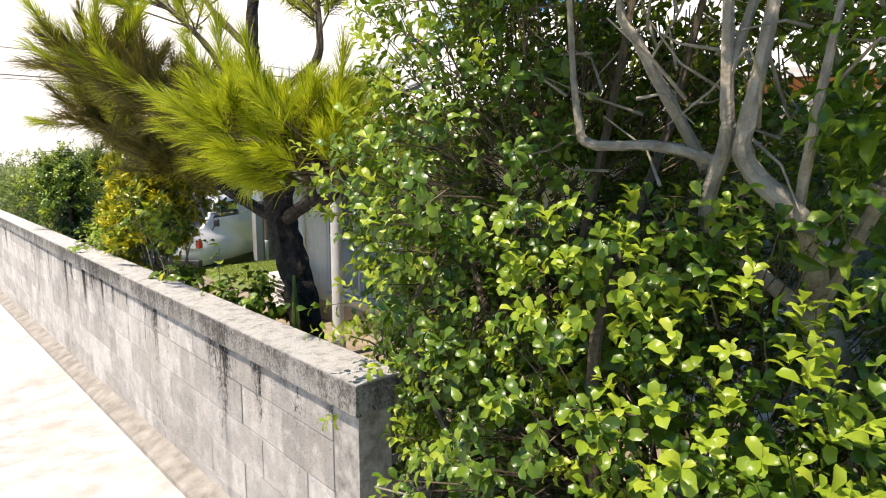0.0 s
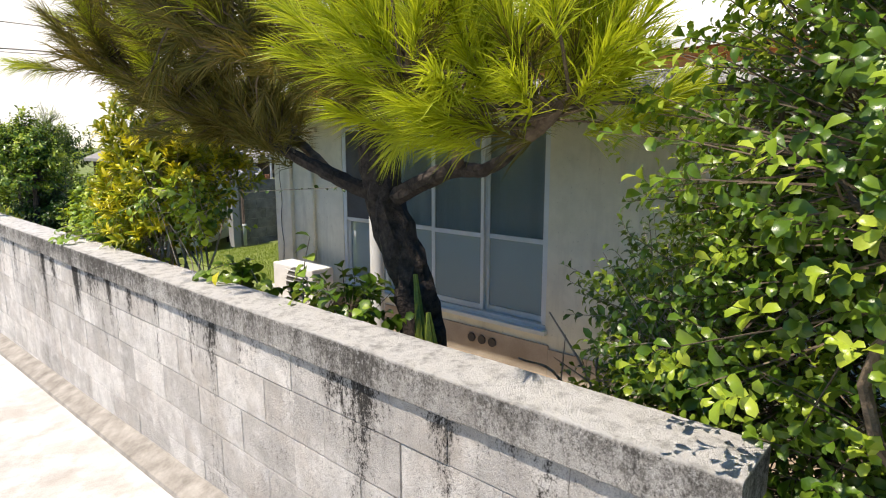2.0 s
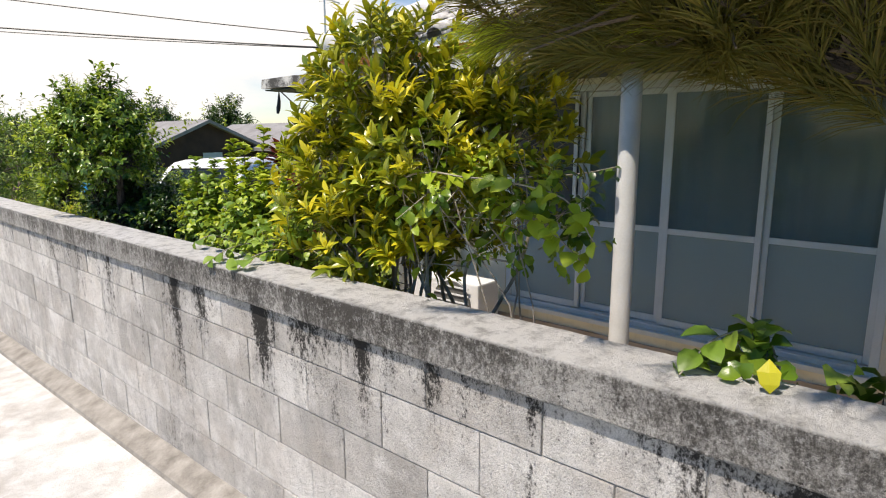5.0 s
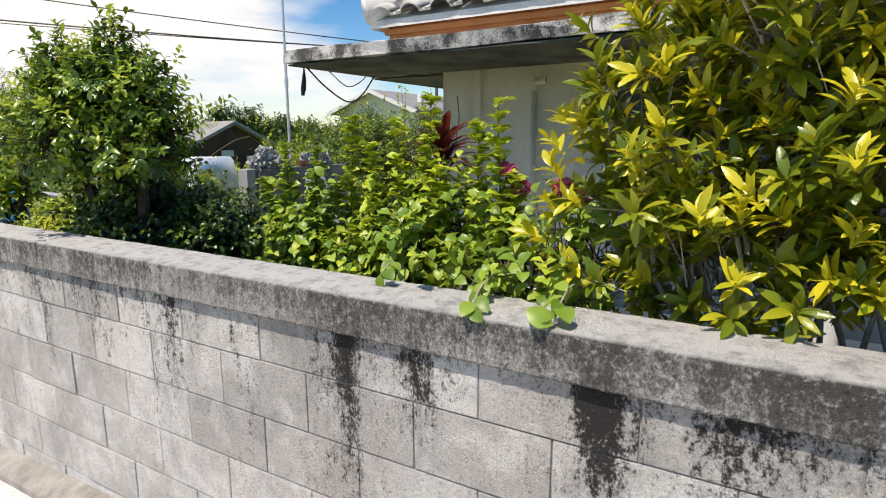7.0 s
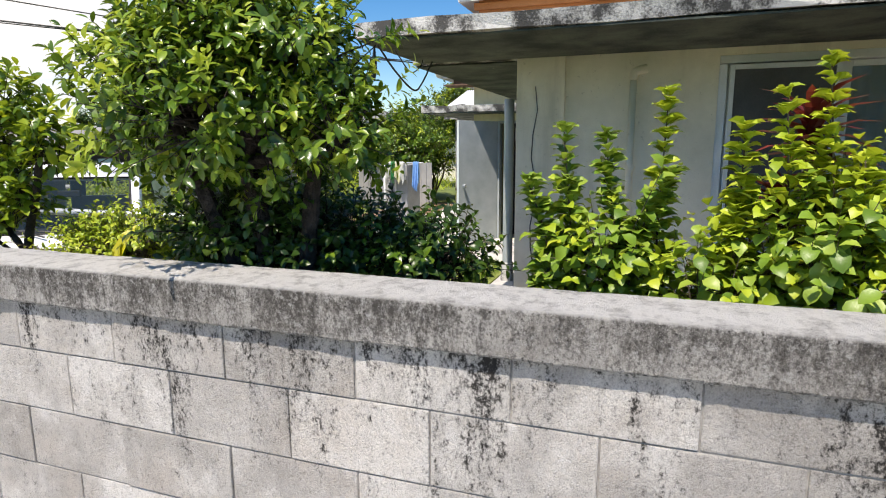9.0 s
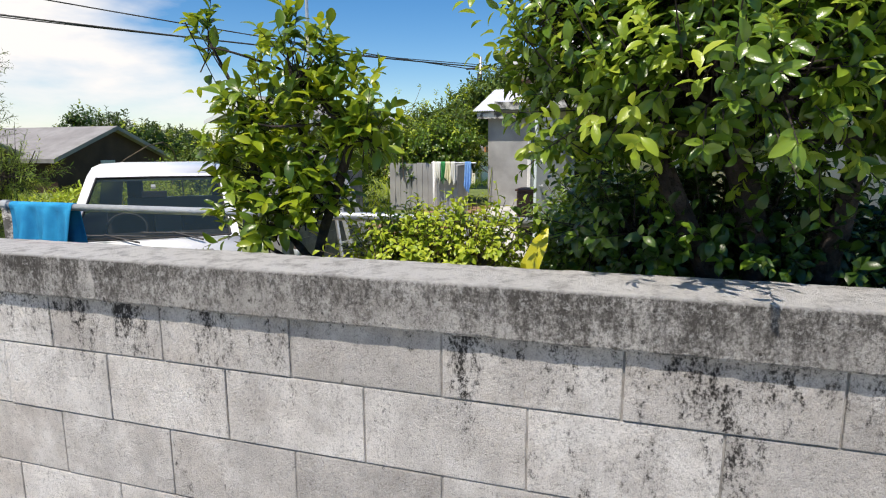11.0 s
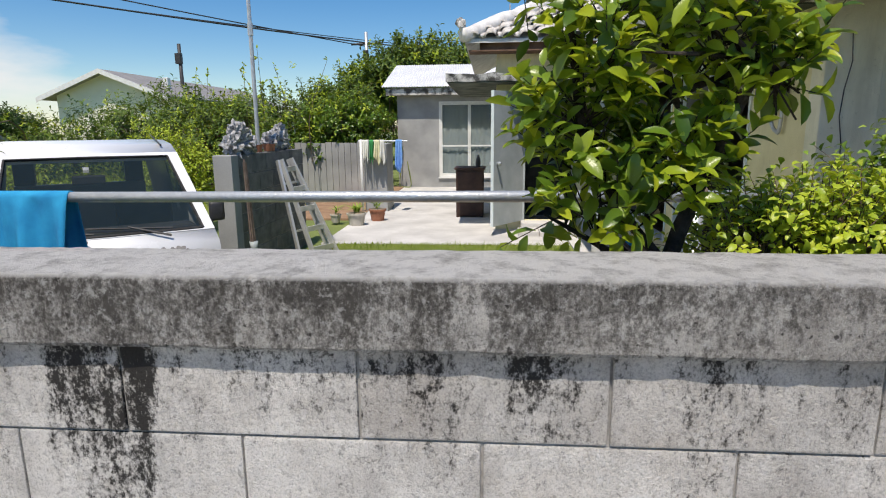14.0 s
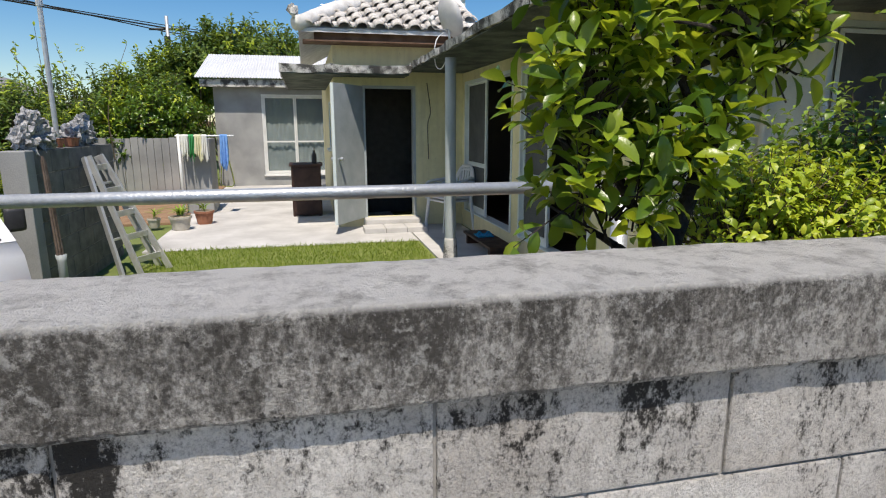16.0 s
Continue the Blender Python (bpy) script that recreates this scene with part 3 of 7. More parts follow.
def ground_z(x, y):
    if x < 1.15:
        return road_z(y) - 0.05
    drive = min(1, max(0, (y - 11.2) / 0.8)) * min(1, max(0, (6.6 - x) / 0.8))
    return -0.015 - 0.23 * drive


xs = sorted({-900, -300, -100, -40, -15, -6, -4, -2, 0, 0.6, 1.14, 1.16, 1.6, 2.2, 3, 4, 5, 5.6, 5.9, 6.2, 6.6, 7, 9, 12, 16, 20, 26, 40, 80, 200, 500, 1200})
ys = sorted({-900, -300, -100, -30, -15, -8, -4, 0, 2, 4, 6, 8, 10, 11, 11.3, 11.6, 12, 12.6, 14, 16, 20, 30, 50, 100, 250, 600, 1200})
gv = [(x, y, ground_z(x, y)) for y in ys for x in xs]
gf = [[j * len(xs) + i, j * len(xs) + i + 1, (j + 1) * len(xs) + i + 1, (j + 1) * len(xs) + i] for j in range(len(ys) - 1) for i in range(len(xs) - 1)]
tagged(part("ground", (gv, gf), FIELD), "grassy earth reaching away beyond the houses", "ground", kind="structure")

bm = bmesh.new()
rows = [-30, -12, -6, -3, 0, 2, 4, 6, 8, 10, 12, 15, 20, 30]
rv = [[bm.verts.new((x, y, road_z(y) + dz)) for x, dz in ((-5.5, -0.3), (-5.5, 0.0), (-2.5, 0.02), (0.9, 0.0), (1.125, 0.015), (1.125, -0.3))] for y in rows]
for a, b in zip(rv, rv[1:]):
    for k in range(5):
        bm.faces.new([a[k], a[k + 1], b[k + 1], b[k]])
tagged(part("road", bm, ROAD), "sun-bleached worn concrete lane sloping gently down", "road", kind="structure")
bm = bmesh.new()
fv = [[bm.verts.new((x, y, road_z(y) + z)) for x, z in ((0.975, -0.04), (0.99, 0.03), (1.112, 0.075), (1.13, -0.1))] for y in [1.6 + 0.6 * i for i in range(24)]]
for a, b in zip(fv, fv[1:]):
    for k in range(3):
        bm.faces.new([a[k], a[k + 1], b[k + 1], b[k]])
tagged(part("trim", bm, FILLET), "low mortar fillet along the foot of the wall", "trim", kind="structure")

# yard surfaces
tagged(part("yard_bed", box(1.25, 4.0, -3.0, 11.0, -0.2, 0.05, 0.01), GRASS_SOIL), "dark planting soil behind the boundary wall", "planting bed", kind="structure")
tagged(part("pavement", box(8.0, 17.0, 8.72, 12.1, -0.12, 0.012, 0.008), PATIO), "pale worn concrete patio slab", "patio", kind="structure")
tagged(part("pavement", box(4.3, 9.25, 7.85, 8.70, -0.12, 0.008, 0.008), PATIO), "shaded concrete strip under the eave", "patio", kind="structure")
tagged(part("soil_patch", box(10.2, 16.0, 12.1, 13.6, -0.1, 0.03, 0.02), RED_SOIL), "bare reddish garden soil beside the patio", "soil", kind="structure")

# ---- house ----
FX, SY = 4.04, 7.80
EAVE = 2.26
holed_wall("wall_front", "x", FX, 0.15, -4.0, SY, -0.02, 2.62, [(3.88, 6.55, 0.42, 2.21), (0.2, 2.45, 0.42, 2.21)], PLASTER, "pale cream plastered house wall, stained low down")
holed_wall("wall_side", "y", SY - 0.15, 0.15, FX + 0.15, 9.25, -0.02, 2.62, [(5.0, 6.75, 0.24, 2.12), (7.0, 9.1, 0.24, 2.12)], YELLOW, "pale yellow plastered house wall under the eave")
holed_wall("wall_entry", "x", 9.25, 0.15, SY - 0.15, 9.70, -0.02, 2.62, [(8.52, 9.30, 0.14, 2.06)], YELLOW, "yellow plastered entrance wall with a doorway")
holed_wall("wall_entry_side", "y", 9.55, 0.15, 9.40, 15.0, -0.02, 2.62, [(10.7, 11.5, 1.1, 1.9)], YELLOW, "yellow plastered side wall with a small window")
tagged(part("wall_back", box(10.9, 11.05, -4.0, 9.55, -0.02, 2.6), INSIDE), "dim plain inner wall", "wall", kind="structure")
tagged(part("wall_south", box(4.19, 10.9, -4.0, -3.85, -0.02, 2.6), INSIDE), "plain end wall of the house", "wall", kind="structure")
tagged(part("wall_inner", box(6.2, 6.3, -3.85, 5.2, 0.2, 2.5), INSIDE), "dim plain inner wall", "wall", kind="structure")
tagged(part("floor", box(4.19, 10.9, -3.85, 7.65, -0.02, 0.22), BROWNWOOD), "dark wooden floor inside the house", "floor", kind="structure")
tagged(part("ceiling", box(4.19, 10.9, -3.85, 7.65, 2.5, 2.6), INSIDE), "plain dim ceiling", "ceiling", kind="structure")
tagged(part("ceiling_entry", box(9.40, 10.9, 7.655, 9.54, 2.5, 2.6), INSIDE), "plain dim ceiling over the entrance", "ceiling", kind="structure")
tagged(part("plinth", box(FX - 0.02, FX - 0.002, -4.0, 3.84, -0.01, 0.27, 0.004), PLINTH), "brown stained plinth along the house wall", "plinth", kind="structure")
tagged(part("plinth", box(FX - 0.02, FX - 0.002, 3.84, 7.5, -0.01, 0.30, 0.004), PLINTH), "brown stained plinth along the house wall", "plinth", kind="structure")
tagged(part("trim", box(FX - 0.05, FX - 0.002, 7.50, SY + 0.03, -0.01, EAVE, 0.008), PLASTER), "cracked plaster corner pier of the house", "trim", kind="structure")
tagged(part("trim", box(FX - 0.04, FX - 0.002, 2.46, 2.66, 0.0, EAVE, 0.006), WHITE_PAINT), "white painted pier on the house wall", "trim", kind="structure")
vents = thing("air_vent", (FX - 0.02, 4.55, 0.2), "three round holes of an underfloor air vent", "vent")
for k in range(3):
    a, f = tube([(FX - 0.035, 4.42 + 0.12 * k, 0.20), (FX - 0.018, 4.42 + 0.12 * k, 0.20)], [0.042, 0.042], 12)
    part("vent_hole", (a, f), DARK, vents)

# eave slabs
eave = thing("eave_slab", (3.0, 8.5, EAVE), "weathered flat concrete eave with flaking edge", "eave", kind="structure")
def rough_slab(x0, x1, y0, y1, z0, z1, cut, seed):
    rng = np.random.default_rng(seed)
    bm = box(x0, x1, y0, y1, z0, z1)
    bmesh.ops.subdivide_edges(bm, edges=[e for e in bm.edges if e.calc_length() > 0.5], cuts=cut, use_grid_fill=True)
    for v in bm.verts:
        v.co += Vector(rng.normal(size=3) * 0.007)
    return bm
part("slab", rough_slab(3.0, FX + 0.1, -4.0, 8.55, EAVE + 0.005, EAVE + 0.085, 26, 1), SLAB, eave)
part("slab", rough_slab(FX + 0.104, 9.3, SY - 0.1, 8.66, EAVE + 0.005, EAVE + 0.083, 20, 2), SLAB, eave)
part("soffit", box(3.02, FX - 0.06, -4.0, 8.53, EAVE - 0.012, EAVE - 0.002), SOFFIT, eave, "teal-stained peeling soffit, darkened further for the eave's shade")
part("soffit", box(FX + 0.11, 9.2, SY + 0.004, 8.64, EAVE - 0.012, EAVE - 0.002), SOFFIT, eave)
part("upper_slab", rough_slab(3.12, FX + 0.4, -4.0, 8.40, EAVE + 0.088, EAVE + 0.115, 20, 3), SLAB, eave)
can = thing("door_canopy", (8.9, 10.4, 2.16), "flat concrete canopy with blue-green underside over the door", "canopy", kind="structure")
part("slab", rough_slab(8.75, 12.6, 8.67, 10.42, 2.19, 2.29, 12, 4), SLAB, can)
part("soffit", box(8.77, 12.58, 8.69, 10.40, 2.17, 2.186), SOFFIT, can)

# tiled roofs
fas = thing("roof_fascia", (3.45, 7.7, 2.38), "orange painted wooden fascia under the roof tiles", "fascia", kind="structure")
part("board", box(3.45, 3.50, -4.0, 7.95, 2.38, 2.54, 0.004), FASCIA, fas)
part("board", box(3.505, 8.95, 7.90, 7.95, 2.38, 2.54, 0.004), FASCIA, fas)
part("board", box(8.95, 9.0, 7.95, 9.95, 2.62, 2.74, 0.004), BROWN_EAVE, fas, "weathered brown board under the tiles")
part("soffit_board", box(8.88, 9.25, 7.96, 10.1, 2.60, 2.618, 0.002), BROWN_EAVE, fas, "brown boarded underside of the eave")
part("rail", box(3.42, 3.449, -4.0, 7.97, 2.46, 2.50, 0.003), FASCIA, fas)


def tile_mesh():
    """One barrel tile 0.26 long up the slope (x), 0.24 wide, its round rib over a shallow pan."""
    n, vs, fs = 8, [], []
    prof = [(-0.12, 0.0), (-0.075, 0.0)] + [(0.075 * -math.cos(math.pi * k / n) + 0.0, 0.058 * math.sin(math.pi * k / n)) for k in range(n + 1)] + [(0.075, 0.0), (0.12, 0.0)]
    for x, lift in ((0.0, 0.028), (0.27, 0.0)):
        for y, z in prof:
            vs.append((x, y, z + lift))
        for y, z in prof:
            vs.append((x, y, z + lift - 0.02))
    m = len(prof)
    for k in range(m - 1):
        fs += [[k, k + 1, 2 * m + k + 1, 2 * m + k], [k, m + k, m + k + 1, k + 1]]
    me = bpy.data.meshes.new("roof_tile")
    me.from_pydata(vs, [], fs)
    me.materials.append(TILE)
    me.polygons.foreach_set("use_smooth", [True] * len(me.polygons))
    return me


TILE_MESH = tile_mesh()


def tiled_plane(roof, eave_a, eave_b, up, rise, rows, inset, rng):
    """Rows of tiles from the eave line a-b up the slope; each row shortened by inset at its a and b ends."""
    a, b, up = Vector(eave_a), Vector(eave_b), Vector(up).normalized()
    along = (b - a).normalized()
    way = (up + Vector((0, 0, rise))).normalized()
    nor = way.cross(along)
    if nor.z < 0:
        nor = -nor
    yax = nor.cross(way)
    total = (b - a).length
    for r in range(rows):
        lo, hi = r * inset[0], total - r * inset[1]
        k = 0
        while lo + 0.24 * (k + 0.5) < hi:
            p = a + along * (lo + 0.24 * (k + 0.5)) + way * (0.225 * r) + nor * (0.004 + 0.006 * rng.random())
            ob = new("roof_tile", TILE_MESH)
            ob.matrix_basis = Matrix.Translation(p) @ Matrix((way, yax, nor)).transposed().to_4x4() @ pose(0, 0, 0, rng.normal() * 1.2, 0, rng.normal() * 1.5)
            ob.parent = roof
            k += 1


def roof_deck(roof, corners):
    bm = bmesh.new()
    top = [bm.verts.new(c) for c in corners]
    low = [bm.verts.new((c[0], c[1], c[2] - 0.05)) for c in corners]
    bm.faces.new(top)
    bm.faces.new(low[::-1])
    for k in range(len(top)):
        bm.faces.new([top[k], low[k], low[(k + 1) % len(top)], top[(k + 1) % len(top)]])
    return part("deck", bm, MORTAR_WHITE, roof)


rng = np.random.default_rng(11)
roof = new("roof")
tagged(roof, "old grey tiled hip roof with white plastered ridges", "roof", kind="structure")
RZ = 2.55
roof_deck(roof, [(3.36, -4, RZ), (3.36, 8.05, RZ), (6.36, 5.05, RZ + 1.5), (6.36, -4, RZ + 1.5)])
roof_deck(roof, [(3.36, 8.05, RZ), (9.0, 8.05, RZ), (12.0, 5.05, RZ + 1.5), (6.36, 5.05, RZ + 1.5)])
roof_deck(roof, [(8.85, 10.15, 2.76), (8.85, 7.6, 2.76), (10.65, 7.6, 3.7), (10.65, 8.35, 3.7)])
roof_deck(roof, [(8.85, 10.15, 2.76), (10.65, 8.35, 3.7), (14.6, 8.35, 3.7), (14.6, 10.15, 2.76)])
tiled_plane(roof, (3.34, 8.05, RZ + 0.01), (3.34, 4.6, RZ + 0.01), (1, 0, 0), 0.5, 4, (0.2, 0.0), rng)
tiled_plane(roof, (3.4, 8.07, RZ + 0.01), (9.0, 8.07, RZ + 0.01), (0, -1, 0), 0.5, 6, (0.2, -0.2), rng)
tiled_plane(roof, (8.83, 10.15, 2.77), (8.83, 7.7, 2.77), (1, 0, 0), 0.52, 8, (0.2, 0.0), rng)
for ends in (((8.83, 10.17, 2.80), (10.65, 8.35, 3.76)), ((3.34, 8.07, RZ + 0.06), (6.36, 5.05, RZ + 1.56)), ((10.65, 8.35, 3.78), (10.65, 6.2, 3.78))):
    a, b = np.array(ends[0]), np.array(ends[1])
    pts = [a + (b - a) * s + rng.normal(size=3) * 0.012 for s in np.linspace(0, 1, 16)]
    part("ridge", tube(pts, [0.10, 0.115, 0.11], 10, 0.18, rng), MORTAR_WHITE, roof, "white plastered hip ridge", smooth=True)
bm = bmesh.new()
bmesh.ops.create_icosphere(bm, subdivisions=2, radius=0.1)
for v in bm.verts:
    v.co = Vector((v.co.x * 0.6, v.co.y * 0.7, v.co.z * 0.95)) + Vector(rng.normal(size=3) * 0.012) + Vector((8.83, 10.2, 2.96))
part("ridge_end", bm, SLAB, roof, "dark knob at the end of the ridge")


def window(name, axis, at, u0, u1, z0, z1, panes, bar, glass, cloth, label, frame_mat=None):
    """A framed sliding window in the plane axis = at, with sashes, crossbars, glass and a curtain behind."""
    fm = frame_mat or ALU
    w = tagged(new(name), label, "window", kind="structure")
    s = 1.0 if axis == "x" else -1.0
    def b(a0, a1, d0, d1, c0, c1, bev=0.003):
        d0, d1 = at + s * d0, at + s * d1
        lo, hi = min(d0, d1), max(d0, d1)
        return box(lo, hi, a0, a1, c0, c1, bev) if axis == "x" else box(a0, a1, lo, hi, c0, c1, bev)
    for q in ((u0, u1, z1 - 0.05, z1), (u0, u1, z0, z0 + 0.04), (u0, u0 + 0.05, z0 + 0.042, z1 - 0.052), (u1 - 0.05, u1, z0 + 0.042, z1 - 0.052)):
        part("window_frame", b(q[0] + 0.001, q[1] - 0.001, 0.006, 0.11, q[2] + 0.001, q[3] - 0.001), fm, w)
    part("window_sill", b(u0 - 0.02, u1 + 0.02, -0.05, 0.004, z0 - 0.035, z0 + 0.002), fm, w)
    step = (u1 - u0 - 0.1) / panes
    for k in range(panes):
        a, c = u0 + 0.052 + k * step, u0 + 0.048 + (k + 1) * step
        d = 0.03 if k % 2 else 0.065
        lo, hi = z0 + 0.045, z1 - 0.055
        for q in ((a, a + 0.035, lo, hi), (c - 0.035, c, lo, hi), (a + 0.036, c - 0.036, hi - 0.035, hi), (a + 0.036, c - 0.036, lo, lo + 0.05)):
            part("sash", b(q[0], q[1], d, d + 0.026, q[2], q[3], 0.002), fm, w)
        if bar:
            part("crossbar", b(a + 0.036, c - 0.036, d, d + 0.024, bar - 0.02, bar + 0.02, 0.002), fm, w)
        for g0, g1, gm in (((lo + 0.05, bar - 0.02, glass[0]), (bar + 0.02, hi - 0.035, glass[1])) if bar else ((lo + 0.05, hi - 0.035, glass[0]),)):
            pane = part("pane", b(a + 0.034, c - 0.034, d + 0.01, d + 0.015, g0, g1, 0), gm, w)
            pane.visible_shadow = False
    if cloth is not None:
        n = int((u1 - u0) / 0.03)
        pts = [(u0 + 0.05 + (u1 - u0 - 0.1) * i / n, 0.122 + 0.016 * math.sin(i * 1.35 + math.sin(i * 0.31) * 2)) for i in range(n + 1)]
        bm = bmesh.new()
        cols = []
        for u, d in pts:
            dd = at + s * d
            cols.append([bm.verts.new((dd, u, z) if axis == "x" else (u, dd, z)) for z in (z0 + 0.03, z1 - 0.04)])
        for p, q in zip(cols, cols[1:]):
            bm.faces.new([p[0], q[0], q[1], p[1]])
        c = part("curtain", bm, cloth, w, "pale hanging curtain behind the glass", smooth=True)
    return w


window("window_1", "x", FX, 3.88, 6.55, 0.42, 2.21, 4, 1.16, (FROST, GLASS), CURTAIN_BLUE, "four-pane sliding window with pale metal frame and curtain")
sc = thing("insect_screen", (FX, 5.9, 0.5), "dark insect screen over the end pane of the window", "screen")
part("mesh_panel", box(FX - 0.010, FX - 0.006, 5.92, 6.46, 1.19, 2.12), SCREEN, sc)
for q in ((5.89, 5.919, 1.16, 2.15), (6.461, 6.49, 1.16, 2.15), (5.92, 6.46, 2.121, 2.15), (5.92, 6.46, 1.16, 1.189)):
    part("frame", box(FX - 0.016, FX - 0.001, q[0], q[1], q[2], q[3], 0.002), ALU, sc)
window("window_2", "x", FX, 0.2, 2.45, 0.42, 2.21, 3, 1.16, (FROST, GLASS), CURTAIN_BLUE, "sliding window with pale metal frame and curtain")
window("window_3", "y", 9.70, 10.7, 11.5, 1.1, 1.9, 2, 0, (GLASS,), CURTAIN, "small window in the yellow side wall")


def screen_door(x0, x1, z0, z1, y, group):
    d = thing("screen_door", (x0, y, z0), "sliding screen door with pale frame and grey mesh", "door", group)
    for q in ((x0, x0 + 0.05, z0, z1), (x1 - 0.05, x1, z0, z1), (x0 + 0.051, x1 - 0.051, z1 - 0.05, z1), (x0 + 0.051, x1 - 0.051, z0, z0 + 0.09), (x0 + 0.051, x1 - 0.051, 0.92, 0.98)):
        part("frame", box(q[0], q[1], y, y + 0.03, q[2], q[3], 0.003), ALU, d)
    part("mesh_panel", box(x0 + 0.048, x1 - 0.048, y + 0.012, y + 0.016, z0 + 0.088, z1 - 0.048), SCREEN, d)


screen_door(8.15, 9.08, 0.26, 2.10, SY - 0.06, "screen doors under the eave")
screen_door(6.0, 6.74, 0.26, 2.10, SY - 0.06, "screen doors under the eave")
for x0, x1 in ((5.0, 6.75), (7.0, 9.1)):
    fr = tagged(new("door_frame"), "pale metal frame of a sliding door", "door frame", kind="structure")
    for q in ((x0, x0 + 0.04, 0.24, 2.12), (x1 - 0.04, x1, 0.24, 2.12), (x0 + 0.041, x1 - 0.041, 2.08, 2.12), (x0 + 0.041, x1 - 0.041, 0.24, 0.258)):
        part("frame", box(q[0] + 0.001, q[1] - 0.001, SY - 0.13, SY + 0.012, q[2] + 0.001, q[3] - 0.001, 0.002), ALU, fr)

# posts under the eave
for px, py, mat_, lab in ((3.3, 5.16, WHITE_PAINT, "white painted round post with a flaking top"), (6.9, 8.56, BLUEGREY, "blue-grey painted round post holding the eave")):
    po = thing("eave_post", (px, py, 0), lab, "post")
    part("shaft", tube([(px, py, 0.05 * k * 4.42) for k in range(11)], [0.062, 0.06], 16), mat_, po, smooth=True)
    part("foot", tube([(px, py, -0.02), (px, py, 0.0), (px, py, 0.22), (px, py, 0.24)], [0.085, 0.085, 0.075, 0.066], 14, 0.05, rng), SLAB, po, "crumbling mortar foot")

# front door, open
dr = thing("front_door", (9.24, 9.31, 0.15), "open blue-grey front door leaf swung outward", "door")
ang = math.atan2(9.74 - 9.31, 8.62 - 9.24)
dm = Matrix.Translation((9.235, 9.31, 0)) @ pose(0, 0, 0, 0, 0, math.degrees(ang))
part("leaf", box(0.0, 0.78, -0.02, 0.02, 0.15, 2.05, 0.003, m=dm), BLUEGREY, dr)
part("edge_strip", box(0.782, 0.79, -0.024, 0.024, 0.15, 2.05, 0.001, m=dm), ALU, dr)
for s in (-1, 1):
    part("door_handle", joined([tube([dm @ Vector((0.70, s * 0.02, 1.05)), dm @ Vector((0.70, s * 0.06, 1.05))], [0.012, 0.03], 10), tube([dm @ Vector((0.70, s * 0.06, 1.05)), dm @ Vector((0.70, s * 0.095, 1.05))], [0.03, 0.024], 10)]), STEEL, dr, "worn steel door knob")
jamb = tagged(new("door_1"), "grey frame of the dark open doorway", "door frame", kind="structure")
for q in ((8.52, 8.56, 0.14, 2.06), (9.26, 9.30, 0.14, 2.06), (8.561, 9.259, 2.02, 2.06)):
    part("frame", box(9.24, 9.41, q[0] + 0.001, q[1] - 0.001, q[2] + 0.001, q[3] - 0.001, 0.003), BLUEGREY, jamb)
# near-black sheet added so the open doorway reads as unlit
tagged(part("wall_vestibule", box(10.7, 10.75, 8.0, 9.5, 0.0, 2.5), DARK), "near-black panel standing in for the shade inside the entrance", "wall", kind="structure")
st = thing("door_step", (8.7, 8.95, 0), "two low pale concrete steps at the front door", "step", kind="structure")
part("tread", box(8.95, 9.245, 8.5, 9.32, 0.0, 0.15, 0.012), PATIO, st)
for k in range(3):
    part("block", box(8.58, 8.945, 8.48 + 0.3 * k, 8.775 + 0.3 * k, 0.0, 0.085, 0.012), PATIO, st)

# ---- annex ----
AX = 16.0
holed_wall("wall_annex", "x", AX, 0.15, 8.3, 12.25, -0.02, 2.60, [(9.55, 11.15, 0.28, 2.25)], GREY_RENDER, "grey cement rendered annex wall with patches")
holed_wall("wall_annex_side", "y", 12.10, 0.15, AX + 0.15, 20.0, -0.02, 2.60, [], GREY_RENDER, "grey cement rendered annex side wall")
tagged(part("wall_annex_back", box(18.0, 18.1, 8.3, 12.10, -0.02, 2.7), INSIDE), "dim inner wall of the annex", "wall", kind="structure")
window("window_4", "x", AX, 9.55, 11.15, 0.28, 2.25, 2, 1.1, (GLASS, GLASS), CURTAIN, "two-pane window with white curtains in the annex", WHITE_PAINT)
bm = bmesh.new()
n = 276
for k in range(n + 1):
    y = 8.0 + 4.6 * k / n
    h = 0.012 * math.cos(k * 2 * math.pi / 4)
    for x, z in ((15.65, 2.60), (18.3, 3.40)):
        bm.verts.new((x, y, z + h))
bm.verts.ensure_lookup_table()
for k in range(n):
    bm.faces.new([bm.verts[2 * k], bm.verts[2 * k + 1], bm.verts[2 * k + 3], bm.verts[2 * k + 2]])
r2 = tagged(new("roof_annex"), "pale corrugated iron roof of the annex", "roof", kind="structure")
sh = part("sheet", bm, TIN, r2)
sh.modifiers.new("thickness", "SOLIDIFY").thickness = 0.012
part("fascia_board", box(15.72, 15.78, 8.0, 12.5, 2.40, 2.57, 0.004), SLAB, r2)
part("gable_board", box(15.78, 18.2, 12.26, 12.40, 2.48, 2.58, 0.004), SLAB, r2)

